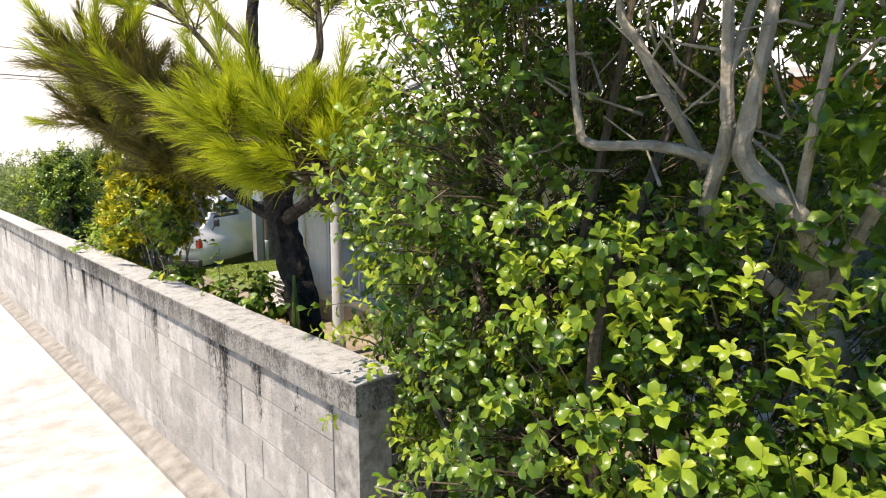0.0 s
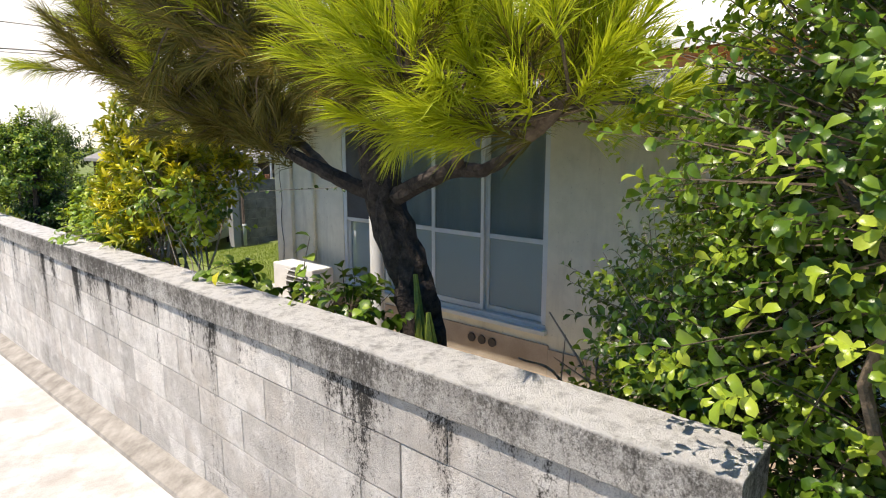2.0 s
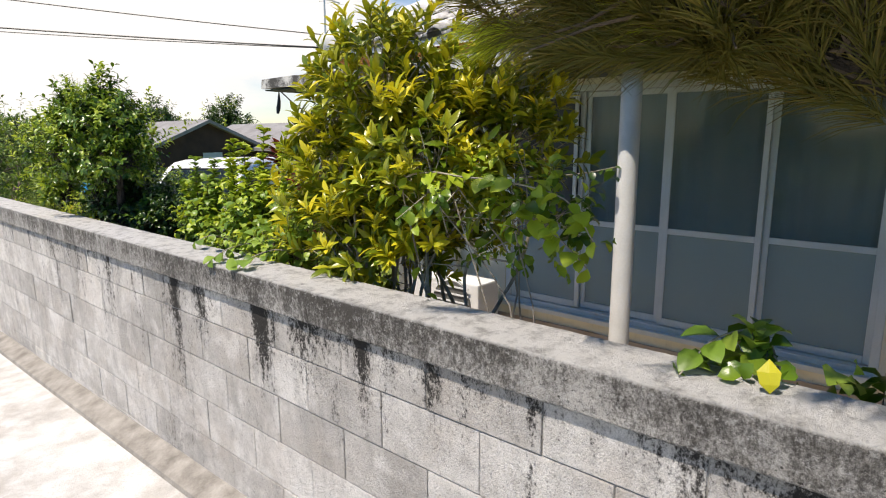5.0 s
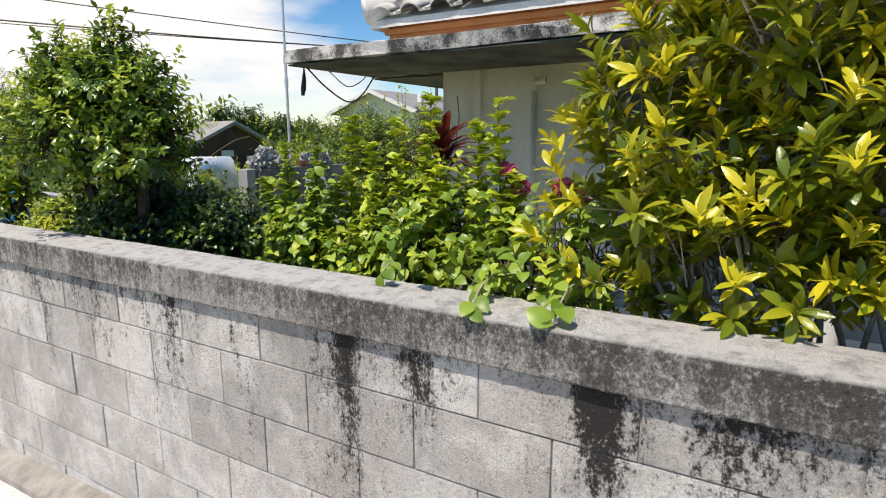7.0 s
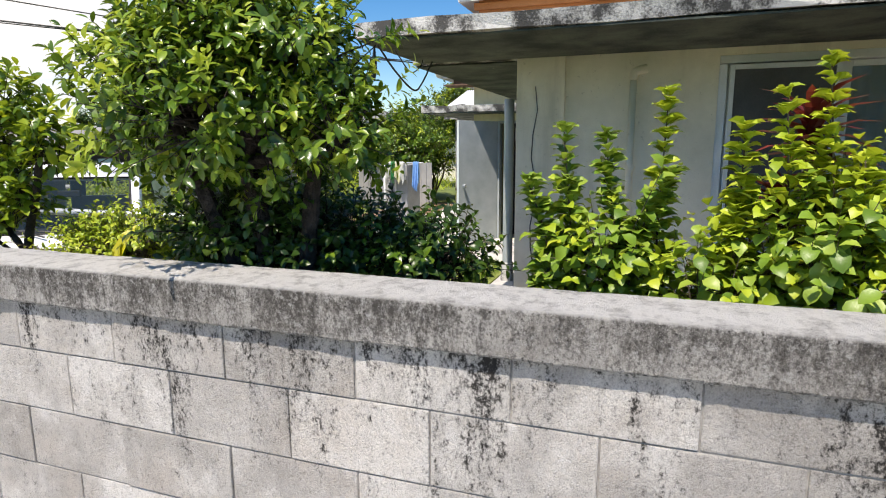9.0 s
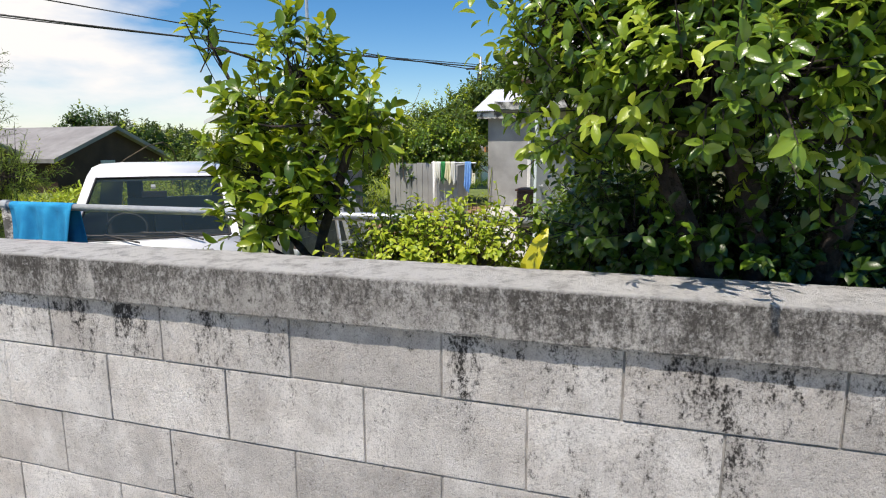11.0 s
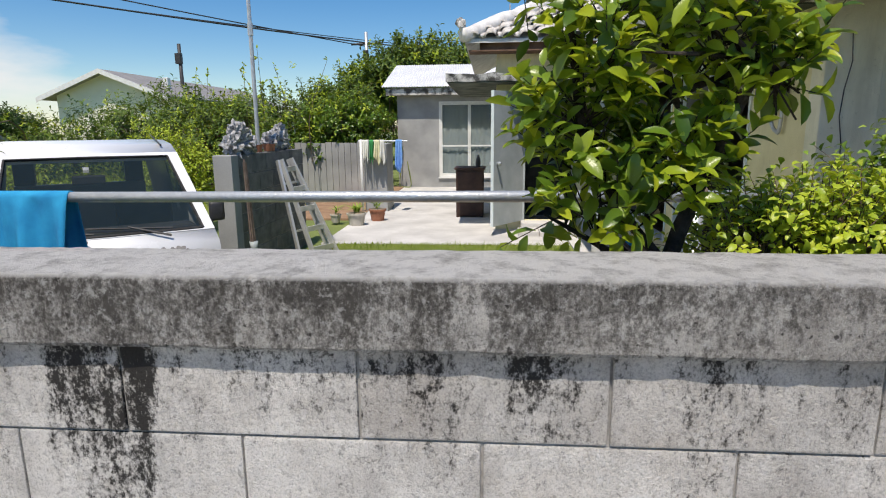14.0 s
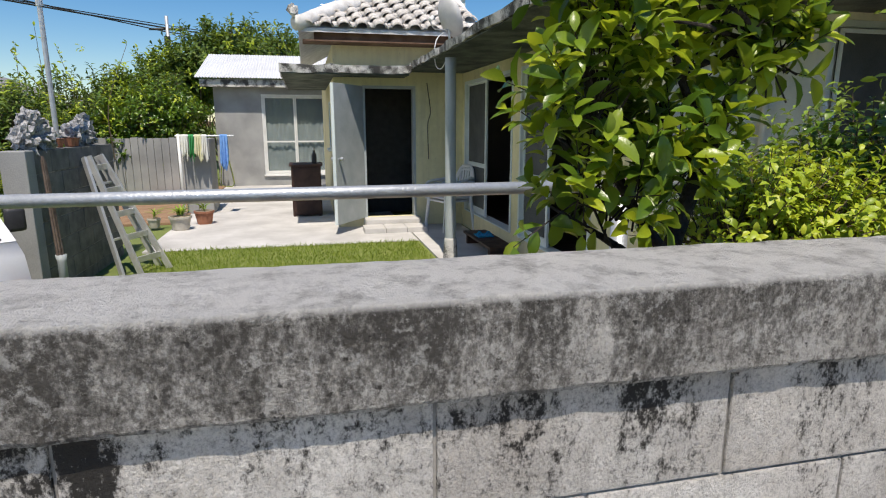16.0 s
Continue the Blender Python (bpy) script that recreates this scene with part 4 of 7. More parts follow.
# ---- trees and shrubs ----
# hedge at the wall's end
HEDGE = [((1.70, 0.75, 1.10), (0.75, 0.9, 0.85)), ((1.62, 1.18, 1.95), (0.66, 0.68, 0.75)), ((1.55, 0.2, 0.90), (0.62, 0.62, 0.62)), ((1.95, 1.55, 1.25), (0.5, 0.45, 0.7)),
         ((1.9, 0.9, 2.7), (0.75, 0.75, 0.6)), ((2.0, -0.8, 1.2), (0.8, 0.8, 0.9)), ((2.0, 1.5, 1.95), (0.5, 0.5, 0.6))]
OPEN = lambda p: (p[:, 2] > 1.93) & (p[:, 1] < 0.98) & (p[:, 0] < 1.72)
hedge = shrub("hedge_bush", "dense glossy green hedge bush spilling past the wall's end", "bush", (1.8, 0.8, 0.0), HEDGE, (L_HEDGE, L_YOUNG), BARK_BROWN, 21, 8200, 8, 0.12, 0.044, 0.54, young=0.26, stems=26, stem_r=0.022, shell=(0.5, 1.0), up=0.25, spread=1.0, droop=0.2, wide=0.55, full=0.95, relief=(0.10, 0.42), tipward=0.35,
              clip=lambda p: (p[:, 0] > 0.84) & ~((p[:, 0] < 1.34) & (p[:, 1] > 1.5) & (p[:, 2] < 1.4)) & (p[:, 2] > 0.15) & ~OPEN(p))
# lighter leaf colour set where the hedge catches the sun
rng = np.random.default_rng(212)
bl, stt = foliage(rng, [((1.20, 0.46, 1.46), (0.24, 0.30, 0.22)), ((1.24, 0.74, 1.78), (0.18, 0.18, 0.10)), ((1.10, 0.22, 1.30), (0.22, 0.28, 0.22))], 130, 8, 0.09, 0.042, 0.56, shell=(0.85, 1.05), up=0.5, wide=0.55, full=0.95, relief=(0.08, 0.3), tipward=0.45, droop=0.1)
tagged(part("sunlit_growth", bl, L_YOUNG, hedge, "bright yellow-green leaves with the hedge's sunlight in their colour", True), kind="stuff")

# bare-branched tree over the hedge
rng = np.random.default_rng(5)
scr = thing("straggling_tree", (2.1, 0.3, 0), "straggling tree with bare pale branches above the hedge", "tree")
part("trunk", tube(curve([(2.1, 0.3, 0), (1.95, 0.25, 0.9), (1.62, 0.40, 1.7)], 6), [0.06, 0.045], 9, 0.2, rng), BARK_PALE, scr, smooth=True)
for pts, r in (([(1.62, 0.40, 1.70), (1.42, 0.38, 1.92), (1.38, 0.50, 2.06), (1.37, 0.49, 2.21), (1.42, 0.45, 2.6)], 0.026),
               ([(1.62, 0.42, 1.70), (1.50, 0.62, 1.90), (1.42, 0.56, 2.11), (1.40, 0.56, 2.25), (1.42, 0.60, 2.9)], 0.022),
               ([(1.46, 0.58, 2.06), (1.38, 0.70, 2.10), (1.33, 0.87, 2.11), (1.32, 0.90, 2.18), (1.33, 0.93, 2.32), (1.34, 0.98, 2.75)], 0.014),
               ([(1.55, 0.66, 2.05), (1.42, 0.74, 2.27), (1.39, 0.78, 2.36), (1.38, 0.83, 2.46), (1.40, 0.86, 2.8)], 0.016),
               ([(1.62, 0.40, 1.70), (1.50, 0.30, 1.92), (1.42, 0.24, 2.05), (1.45, 0.15, 2.5)], 0.018),
               ([(1.42, 0.40, 1.96), (1.34, 0.36, 2.16), (1.36, 0.33, 2.45)], 0.012),
               ([(1.40, 0.56, 2.25), (1.50, 0.50, 2.6), (1.6, 0.4, 3.0)], 0.012)):
    part("bough", tube(curve(pts, 6), [r, r * 0.85, r * 0.45], 8, 0.3, rng), BARK_PALE, scr)
tw = []
for k in range(60):
    b = np.array([1.36 + 0.3 * rng.random(), 0.25 + 0.75 * rng.random(), 2.0 + 0.7 * rng.random()])
    d = unit(rng.normal(size=3) + np.array([-0.2, 0, 0.5]))
    ln = 0.10 + 0.22 * rng.random()
    tw.append(tube([b, b + d * ln * 0.5 + rng.normal(size=3) * 0.02, b + d * ln], [0.005, 0.0018], 5))
tagged(part("twig_growth", joined(tw), BARK_PALE, scr), kind="stuff")
# second blob is an unseen canopy added overhead to shade the hedge
bl, stt = foliage(rng, [((1.46, 0.16, 2.1), (0.18, 0.14, 0.32)), ((1.20, 0.68, 2.95), (0.50, 0.58, 0.16))], 560, 6, 0.16, 0.065, 0.5, shell=(0.3, 1.0))
tagged(part("crown", bl, L_CITRUS, scr), kind="stuff")
fl = thing("red_flower", (1.4, -0.30, 2.35), "small bright red hibiscus flower among the leaves", "flower")
v = unit(rng.normal(size=(9, 3)))
part("petals", blades(rng, np.tile([[1.42, -0.28, 2.36]], (9, 1)), v, unit(rng.normal(size=(9, 3))), np.full(9, 0.05), np.full(9, 0.035)), L_RED, fl)

# pine
def pine():
    rng = np.random.default_rng(8)
    t = thing("pine_tree", (1.78, 3.10, 0), "leaning pine with dark flaking bark and bright green needle tufts", "pine tree")
    part("trunk", tube(curve([(1.80, 3.08, -0.02), (1.78, 3.10, 0.9), (1.74, 3.16, 1.35), (1.74, 3.34, 1.75), (1.74, 3.38, 2.1), (1.70, 3.5, 2.35), (1.72, 3.6, 2.9), (1.8, 3.6, 3.4)], 7), [0.105, 0.098, 0.09, 0.092, 0.06, 0.04, 0.022], 14, 0.32, rng), BARK_DARK, t)
    arms = [
        [(1.72, 3.31, 1.73), (1.64, 3.50, 1.80), (1.56, 3.72, 1.90), (1.47, 3.98, 2.03), (1.35, 4.20, 2.13), (1.15, 4.41, 2.28), (1.0, 4.53, 2.42)],
        [(1.72, 3.30, 2.00), (1.60, 3.33, 2.12), (1.45, 3.34, 2.22), (1.25, 3.40, 2.33), (1.05, 3.60, 2.45), (0.92, 3.85, 2.58), (0.85, 4.05, 2.68)],
        [(1.73, 3.24, 1.74), (1.71, 2.92, 1.86), (1.69, 2.72, 1.87), (1.64, 2.55, 1.95), (1.45, 2.45, 2.09), (1.22, 2.42, 2.16)],
        [(1.70, 2.86, 1.87), (1.52, 2.70, 2.04), (1.32, 2.60, 2.13), (1.12, 2.58, 2.19)],
        [(1.65, 2.56, 1.95), (1.50, 2.32, 2.04), (1.34, 2.16, 2.10)],
        [(1.73, 3.30, 2.04), (1.52, 3.10, 2.14), (1.28, 2.95, 2.20)],
        [(1.62, 3.55, 1.83), (1.68, 3.95, 2.00), (1.75, 4.40, 2.12), (1.85, 4.75, 2.14)],
        [(1.55, 3.74, 1.91), (1.50, 4.10, 2.10), (1.48, 4.45, 2.22), (1.52, 4.75, 2.26)],
        [(1.44, 3.35, 2.23), (1.36, 3.75, 2.34), (1.22, 4.15, 2.46), (1.12, 4.5, 2.56)],
        [(1.70, 3.46, 2.30), (1.58, 3.55, 2.52), (1.42, 3.64, 2.80), (1.22, 3.77, 3.02)],
        [(1.70, 3.44, 2.42), (1.72, 3.15, 2.52), (1.74, 2.86, 2.64), (1.76, 2.88, 2.95), (1.74, 2.78, 3.2)],
        [(1.72, 3.56, 2.75), (1.60, 3.75, 2.95), (1.5, 3.95, 3.2)],
    ]
    tips, ways, arm = [], [], []
    for k, a in enumerate(arms):
        c = curve(a, 7)
        part("bough", tube(c, [0.042 if k in (0, 2) else 0.034 if k == 1 else 0.024, 0.022, 0.008], 9, 0.3, rng), BARK_DARK if k < 3 else BARK_BROWN, t)
        c = np.array(c)
        tw = []
        first = (0.36, 0.34, 0.70, 0.3, 0.35, 0.45, 0.3, 0.3, 0.3, 0.7, 0.6, 0.6)[k]
        for i in range(int(len(c) * first), len(c)):
            for q in range(4 if k in (0, 1, 6, 7, 8) else 3 if k < 6 else 2):
                d = unit((c[min(i + 1, len(c) - 1)] - c[i - 1]) * 4 + rng.normal(size=3) * np.array([0.8, 0.8, 0.55]) + np.array([0, 0, 0.55]))
                ln = 0.18 + 0.22 * rng.random()
                e = c[i] + d * ln
                if e[2] < 1.96:
                    continue
                tw.append(tube([c[i], c[i] + d * ln * 0.5 + rng.normal(size=3) * 0.015, e], [0.006, 0.0028], 5))
                tips.append(e)
                arm.append(k)
                ways.append(unit(d + np.array([0, 0, 0.35])))
        tagged(part("twig_growth", joined(tw), BARK_BROWN, t), kind="stuff")
    tips, ways = np.array(tips), np.array(ways)
    keep = (tips[:, 2] > 1.96)
    tips, ways, arm = tips[keep], ways[keep], np.array(arm)[keep]
    # boughs seen in shade: mostly the darker needle colour, few bright tufts
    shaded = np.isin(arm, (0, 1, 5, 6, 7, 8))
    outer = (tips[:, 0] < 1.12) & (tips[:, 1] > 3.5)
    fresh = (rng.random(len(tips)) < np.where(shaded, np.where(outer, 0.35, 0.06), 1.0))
    for name, mat_, sel, per, lab in (("needles", L_NEEDLE, fresh, 150, "bright yellow-green needle tufts"), ("old_needles", L_NEEDLE_OLD_SHADED, rng.random(len(tips)) < np.where(shaded, 0.95, 0.2), 95, "brownish old needles, darkened to show the boughs in shade")):
        b0, w0 = tips[sel], ways[sel]
        if name == "old_needles":
            b0 = b0 - w0 * 0.12
        n = len(b0)
        base = np.repeat(b0, per, 0)
        way = np.repeat(w0, per, 0)
        s = rng.random((n * per, 1))
        base = base + way * (s - 0.6) * 0.2
        d = unit(way * (0.55 + 0.9 * s) + 0.5 * unit(rng.normal(size=(n * per, 3))))
        ln = 0.12 + 0.05 * rng.random((n * per, 1))
        side = unit(np.cross(d, rng.normal(size=(n * per, 3)))) * 0.0015
        mid = base + d * ln * 0.55
        tip = base + d * ln + np.array([0, 0, -0.25]) * ln * (0.3 + 0.5 * rng.random((n * per, 1)))
        vv = np.stack([base - side, base + side, mid + side, mid - side, tip], 1).reshape(-1, 3)
        o = (np.arange(n * per) * 5)[:, None]
        ff = (np.array([[0, 1, 2, 3]]) + o).tolist() + (np.array([[3, 2, 4]]) + o).tolist()
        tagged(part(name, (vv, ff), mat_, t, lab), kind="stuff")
    return t


pine()

# cactus beside the pine trunk
cac = thing("cactus", (1.60, 2.98, 0), "tall ribbed green cactus leaning on the pine trunk", "cactus")
for pts, r in (([(1.60, 2.96, 0.0), (1.60, 2.96, 0.8), (1.63, 3.0, 1.15), (1.66, 3.06, 1.42)], 0.026), ([(1.58, 2.84, 0.0), (1.57, 2.84, 0.9), (1.56, 2.87, 1.15), (1.57, 2.9, 1.30)], 0.028)):
    c = curve(pts, 10)
    vv, ff = tube(c, [r, r, r * 0.9, r * 0.3], 12)
    vv = [np.array(c[i // 12]) + (np.array(p) - np.array(c[i // 12])) * (1.15 if i % 2 else 0.72) for i, p in enumerate(vv)]
    part("column", (vv, ff), L_CACTUS, cac)

# low leafy plants between pine and croton
shrub("vine_plant", "low leafy vine creeping over the coping", "plant", (1.5, 3.5, 0.05), [((1.50, 3.30, 1.25), (0.15, 0.16, 0.10)), ((1.35, 3.98, 1.27), (0.08, 0.09, 0.06)), ((1.43, 3.72, 1.20), (0.10, 0.12, 0.05))], (L_CITRUS, L_HEART), BARK_BROWN, 31, 46, 5, 0.08, 0.07, 0.82, young=0.6, stems=8, stem_r=0.005, shell=(0.2, 1.0), droop=0.5)
shrub("young_shrub", "small green shrub with bare twigs by the house wall", "shrub", (2.1, 2.3, 0.05), [((2.05, 2.12, 1.28), (0.26, 0.26, 0.34)), ((1.9, 1.9, 0.95), (0.4, 0.36, 0.4)), ((1.75, 1.95, 1.35), (0.2, 0.2, 0.2))], (L_HEDGE, L_YOUNG), BARK_PALE, 32, 560, 8, 0.12, 0.045, 0.55, young=0.25, stems=9, stem_r=0.010, shell=(0.3, 1.0))

# croton
CRO = [((1.54, 5.68, 1.64), (0.20, 0.20, 0.22)), ((1.52, 5.64, 1.93), (0.09, 0.09, 0.11)), ((1.54, 5.38, 2.00), (0.20, 0.20, 0.22)), ((1.58, 5.20, 1.68), (0.24, 0.28, 0.30)), ((1.56, 5.44, 1.40), (0.22, 0.34, 0.14)), ((1.78, 4.97, 1.84), (0.22, 0.20, 0.24))]
shrub("croton_bush", "tall golden croton bush with green and yellow leaves", "bush", (1.60, 5.25, 0.05), CRO, (L_CROTON, L_GOLD), BARK_PALE, 33, 620, 11, 0.10, 0.080, 0.31, young=0.45, stems=22, stem_r=0.012, shell=(0.35, 1.0), up=0.9, spread=0.9, droop=-0.15, jitter=0.5, fold=0.14, bend=0.22, fine=True, relief=(0.05, 0.35), tipward=0.5)
shrub("vine_plant", "climbing vine with pale green leaves reaching past the post", "plant", (1.55, 4.8, 0.05), [((1.36, 4.95, 1.67), (0.06, 0.15, 0.06)), ((1.50, 4.68, 1.58), (0.09, 0.14, 0.12))], (L_CITRUS, L_LIME), BARK_PALE, 34, 40, 7, 0.10, 0.05, 0.62, young=0.6, stems=5, stem_r=0.006, shell=(0.2, 1.0), droop=0.5)

# heart-leaved bougainvillea with pink flowers
BOU = [((1.62, 7.03, 1.32), (0.12, 0.13, 0.13)), ((1.64, 6.50, 1.36), (0.14, 0.2, 0.16)), ((1.60, 6.75, 1.26), (0.11, 0.14, 0.07)), ((1.66, 6.35, 1.42), (0.12, 0.12, 0.12))]
shrub("bougainvillea_bush", "bright green bougainvillea bush with upright shoots", "bush", (1.65, 6.9, 0.05), BOU, (L_HEART, L_LIME), BARK_BROWN, 35, 190, 6, 0.09, 0.05, 0.76, young=0.5, stems=18, stem_r=0.009, shell=(0.25, 1.0), up=1.0, spread=0.9, droop=0.35)
rng = np.random.default_rng(350)
for sy, sx, top in ((7.20, 1.60, 1.56), (7.13, 1.62, 1.70), (7.04, 1.63, 1.68), (6.95, 1.62, 1.58), (6.88, 1.66, 1.80), (6.70, 1.62, 1.52), (6.66, 1.66, 1.70), (6.56, 1.62, 1.78), (6.46, 1.66, 1.86), (6.40, 1.60, 1.62), (6.28, 1.66, 1.76), (6.16, 1.64, 1.84), (6.1, 1.62, 1.6), (6.5, 1.72, 1.66)):
    sh = thing("bougainvillea_shoot", (sx, sy, 1.1), "upright bougainvillea shoot with small pale leaves", "plant", "upright bougainvillea shoots")
    tip = np.array([sx + rng.normal() * 0.04, sy + rng.normal() * 0.05, top])
    c = np.array(curve([(sx, sy, 1.05), (sx + rng.normal() * 0.02, sy + rng.normal() * 0.02, 1.35), tip], 12))
    part("stem", tube(c, [0.005, 0.002], 5), BARK_BROWN, sh)
    m = int((top - 1.15) * 400)
    f = np.sort(rng.random(m))
    bpt = c[np.clip((f * len(c)).astype(int), 2, len(c) - 1)] + rng.normal(size=(m, 3)) * 0.006
    th = rng.random(m) * 6.28
    dd = np.stack([np.cos(th), np.sin(th), 0.15 + 0.5 * f], 1)
    part("leaves", blades(rng, bpt, dd, np.stack([-np.cos(th) * 0.4, -np.sin(th) * 0.4, np.ones(m)], 1) + 0.3 * rng.normal(size=(m, 3)), 0.076 - 0.030 * f, (0.076 - 0.030 * f) * 0.8, 0.18, 0.25), L_HEART if sy > 6.9 else L_LIME, sh)
shrub("flowering_shrub", "low shrub with soft green leaves and pink blossoms", "shrub", (1.6, 6.05, 0.05), [((1.46, 6.0, 1.30), (0.14, 0.30, 0.08)), ((1.7, 5.95, 1.38), (0.16, 0.24, 0.12))], (L_HEART, L_LIME), BARK_BROWN, 36, 110, 6, 0.10, 0.055, 0.74, young=0.2, stems=10, stem_r=0.008, shell=(0.25, 1.0), up=0.6, droop=0.4)
rng = np.random.default_rng(41)
for fx, fy, fz in ((1.63, 6.11, 1.58), (1.63, 6.16, 1.63), (1.66, 5.98, 1.58), (1.68, 5.92, 1.56), (1.62, 6.0, 1.36)):
    f = thing("pink_blossom", (fx, fy, fz), "cluster of small bright pink blossoms", "flower", "pink blossoms on the shrub")
    d = unit(rng.normal(size=(46, 3)) + np.array([0, 0, 0.6]))
    part("petals", blades(rng, np.array([[fx, fy, fz]]) + d * 0.012, d, unit(rng.normal(size=(46, 3))), np.full(46, 0.024), np.full(46, 0.018)), L_PINK, f)
    part("stalk", tube(curve([(fx, fy, fz), (fx - 0.01, fy + 0.02, fz - 0.15), (fx + 0.02, fy, fz - 0.35)], 4), [0.003, 0.004], 5), BARK_BROWN, f)

# red cordylines
def cordyline(at, size, seed, lean):
    rng = np.random.default_rng(seed)
    t = thing("cordyline_plant", (at[0], at[1], 0.05), "red-leaved cordyline on a bare cane", "plant", "red cordylines")
    part("cane", tube(curve([(at[0] + lean, at[1], 0.0), (at[0] + lean * 0.5, at[1] + 0.02, at[2] * 0.6), at], 5), [0.014, 0.011], 8, 0.15, rng), BARK_PALE, t)
    n = 34
    s = np.linspace(0, 1, n)[:, None]
    th = np.arange(n)[:, None] * 2.4
    d = np.hstack([np.cos(th), np.sin(th), 0.15 + 1.6 * s])
    base = np.array([at]) + np.hstack([s * 0, s * 0, s * 0.10])
    part("leaves", blades(rng, base, d, np.hstack([-np.cos(th) * 0.5, -np.sin(th) * 0.5, np.ones((n, 1))]), size * (0.8 + 0.4 * rng.random(n)), size * 0.21, 0.22, 0.32, 0.4), L_RED, t)


cordyline((1.80, 6.50, 1.60), 0.17, 1, 0.02)
cordyline((1.74, 6.58, 1.40), 0.13, 2, 0.03)

# round clipped tree and dark shrubs under it
RT = [((1.46, 8.24, 1.78), (0.33, 0.42, 0.21)), ((1.46, 8.28, 1.97), (0.22, 0.24, 0.13)), ((1.46, 8.02, 1.94), (0.20, 0.24, 0.15)), ((1.44, 8.56, 1.96), (0.10, 0.10, 0.14)), ((1.46, 7.80, 1.70), (0.14, 0.12, 0.12)), ((1.46, 8.05, 2.14), (0.05, 0.05, 0.08))]
rtree = shrub("round_tree", "small round-crowned tree with glossy dark leaves", "tree", (1.46, 8.05, 0.05), RT, (L_GLOSSY, L_YOUNG), BARK_DARK, 37, 1150, 8, 0.10, 0.047, 0.46, young=0.30, stems=14, trunk=([(1.46, 8.06, 0.9), (1.47, 8.10, 1.35), (1.47, 8.16, 1.60)], [0.04, 0.036, 0.032]), shell=(0.4, 1.0), up=0.5, relief=(0.05, 0.28), tipward=0.25, fine=True)
rt_rng = np.random.default_rng(371)
for pts in ([(1.48, 8.0, 0.05), (1.48, 7.98, 1.0), (1.47, 7.93, 1.4), (1.46, 7.88, 1.72)], [(1.45, 8.1, 0.05), (1.45, 8.16, 1.1), (1.44, 8.28, 1.45), (1.44, 8.42, 1.78)]):
    part("side_trunk", tube(curve(pts, 6), [0.035, 0.03, 0.02], 9, 0.25, rt_rng), BARK_DARK, rtree)
shrub("dark_shrub", "dense dark green shrub under the round tree", "shrub", (1.9, 8.1, 0.05), [((1.72, 7.95, 1.26), (0.26, 0.34, 0.15)), ((1.70, 7.62, 1.27), (0.2, 0.16, 0.14)), ((1.58, 8.22, 1.38), (0.18, 0.36, 0.13))], (L_DARK, L_CITRUS), BARK_DARK, 38, 900, 7, 0.09, 0.042, 0.55, young=0.15, stems=12, shell=(0.4, 1.0))
shrub("duranta_bush", "yellow-green duranta bush by the pipe rail", "bush", (1.75, 8.85, 0.05), [((1.72, 8.95, 1.26), (0.18, 0.22, 0.10)), ((1.68, 9.15, 1.24), (0.14, 0.12, 0.09))], (L_LIME, L_LIME), BARK_BROWN, 39, 420, 8, 0.08, 0.03, 0.55, young=0.2, stems=10, stem_r=0.006, shell=(0.4, 1.0), up=0.6)

shrub("green_shrub", "fresh green leafy shrub beside the duranta bush", "shrub", (2.0, 8.6, 0.05), [((2.05, 8.42, 1.30), (0.26, 0.26, 0.17)), ((1.82, 8.46, 1.24), (0.18, 0.2, 0.12))], (L_CITRUS, L_HEART), BARK_BROWN, 47, 520, 7, 0.10, 0.042, 0.55, young=0.4, stems=12, shell=(0.3, 1.0), up=0.6)

# lemon tree
LEM = [((1.55, 9.58, 1.54), (0.08, 0.09, 0.13)), ((1.56, 9.54, 1.72), (0.07, 0.08, 0.11)), ((1.56, 9.53, 1.36), (0.09, 0.12, 0.06)), ((1.60, 9.30, 1.70), (0.09, 0.10, 0.10)), ((1.58, 9.18, 1.64), (0.06, 0.06, 0.05)), ((1.56, 9.40, 1.85), (0.08, 0.09, 0.08)), ((1.54, 9.72, 1.90), (0.02, 0.03, 0.08)), ((1.58, 9.37, 1.46), (0.07, 0.08, 0.13))]
lemon = shrub("lemon_tree", "young lemon tree with large bright green leaves", "tree", (1.60, 9.44, 0.05), LEM, (L_LEMON, L_CITRUS_YOUNG), BARK_DARK, 40, 170, 7, 0.085, 0.066, 0.46, young=0.45, stems=8, trunk=([(1.58, 9.42, 0.9), (1.58, 9.37, 1.25), (1.58, 9.28, 1.50), (1.57, 9.22, 1.66)], [0.022, 0.020, 0.016, 0.012]), shell=(0.3, 1.05), up=0.9, droop=0.0, fold=0.20, bend=0.22, fine=True)
lm_rng = np.random.default_rng(401)
for pts, r in (([(1.58, 9.38, 1.22), (1.57, 9.48, 1.34), (1.56, 9.58, 1.52), (1.55, 9.62, 1.75), (1.54, 9.72, 1.96)], 0.013), ([(1.58, 9.40, 1.18), (1.57, 9.52, 1.26), (1.56, 9.66, 1.34)], 0.010), ([(1.58, 9.30, 1.46), (1.57, 9.40, 1.62), (1.56, 9.44, 1.90)], 0.010)):
    part("bough", tube(curve(pts, 6), [r, r * 0.8, r * 0.3], 8, 0.25, lm_rng), BARK_DARK, lemon)

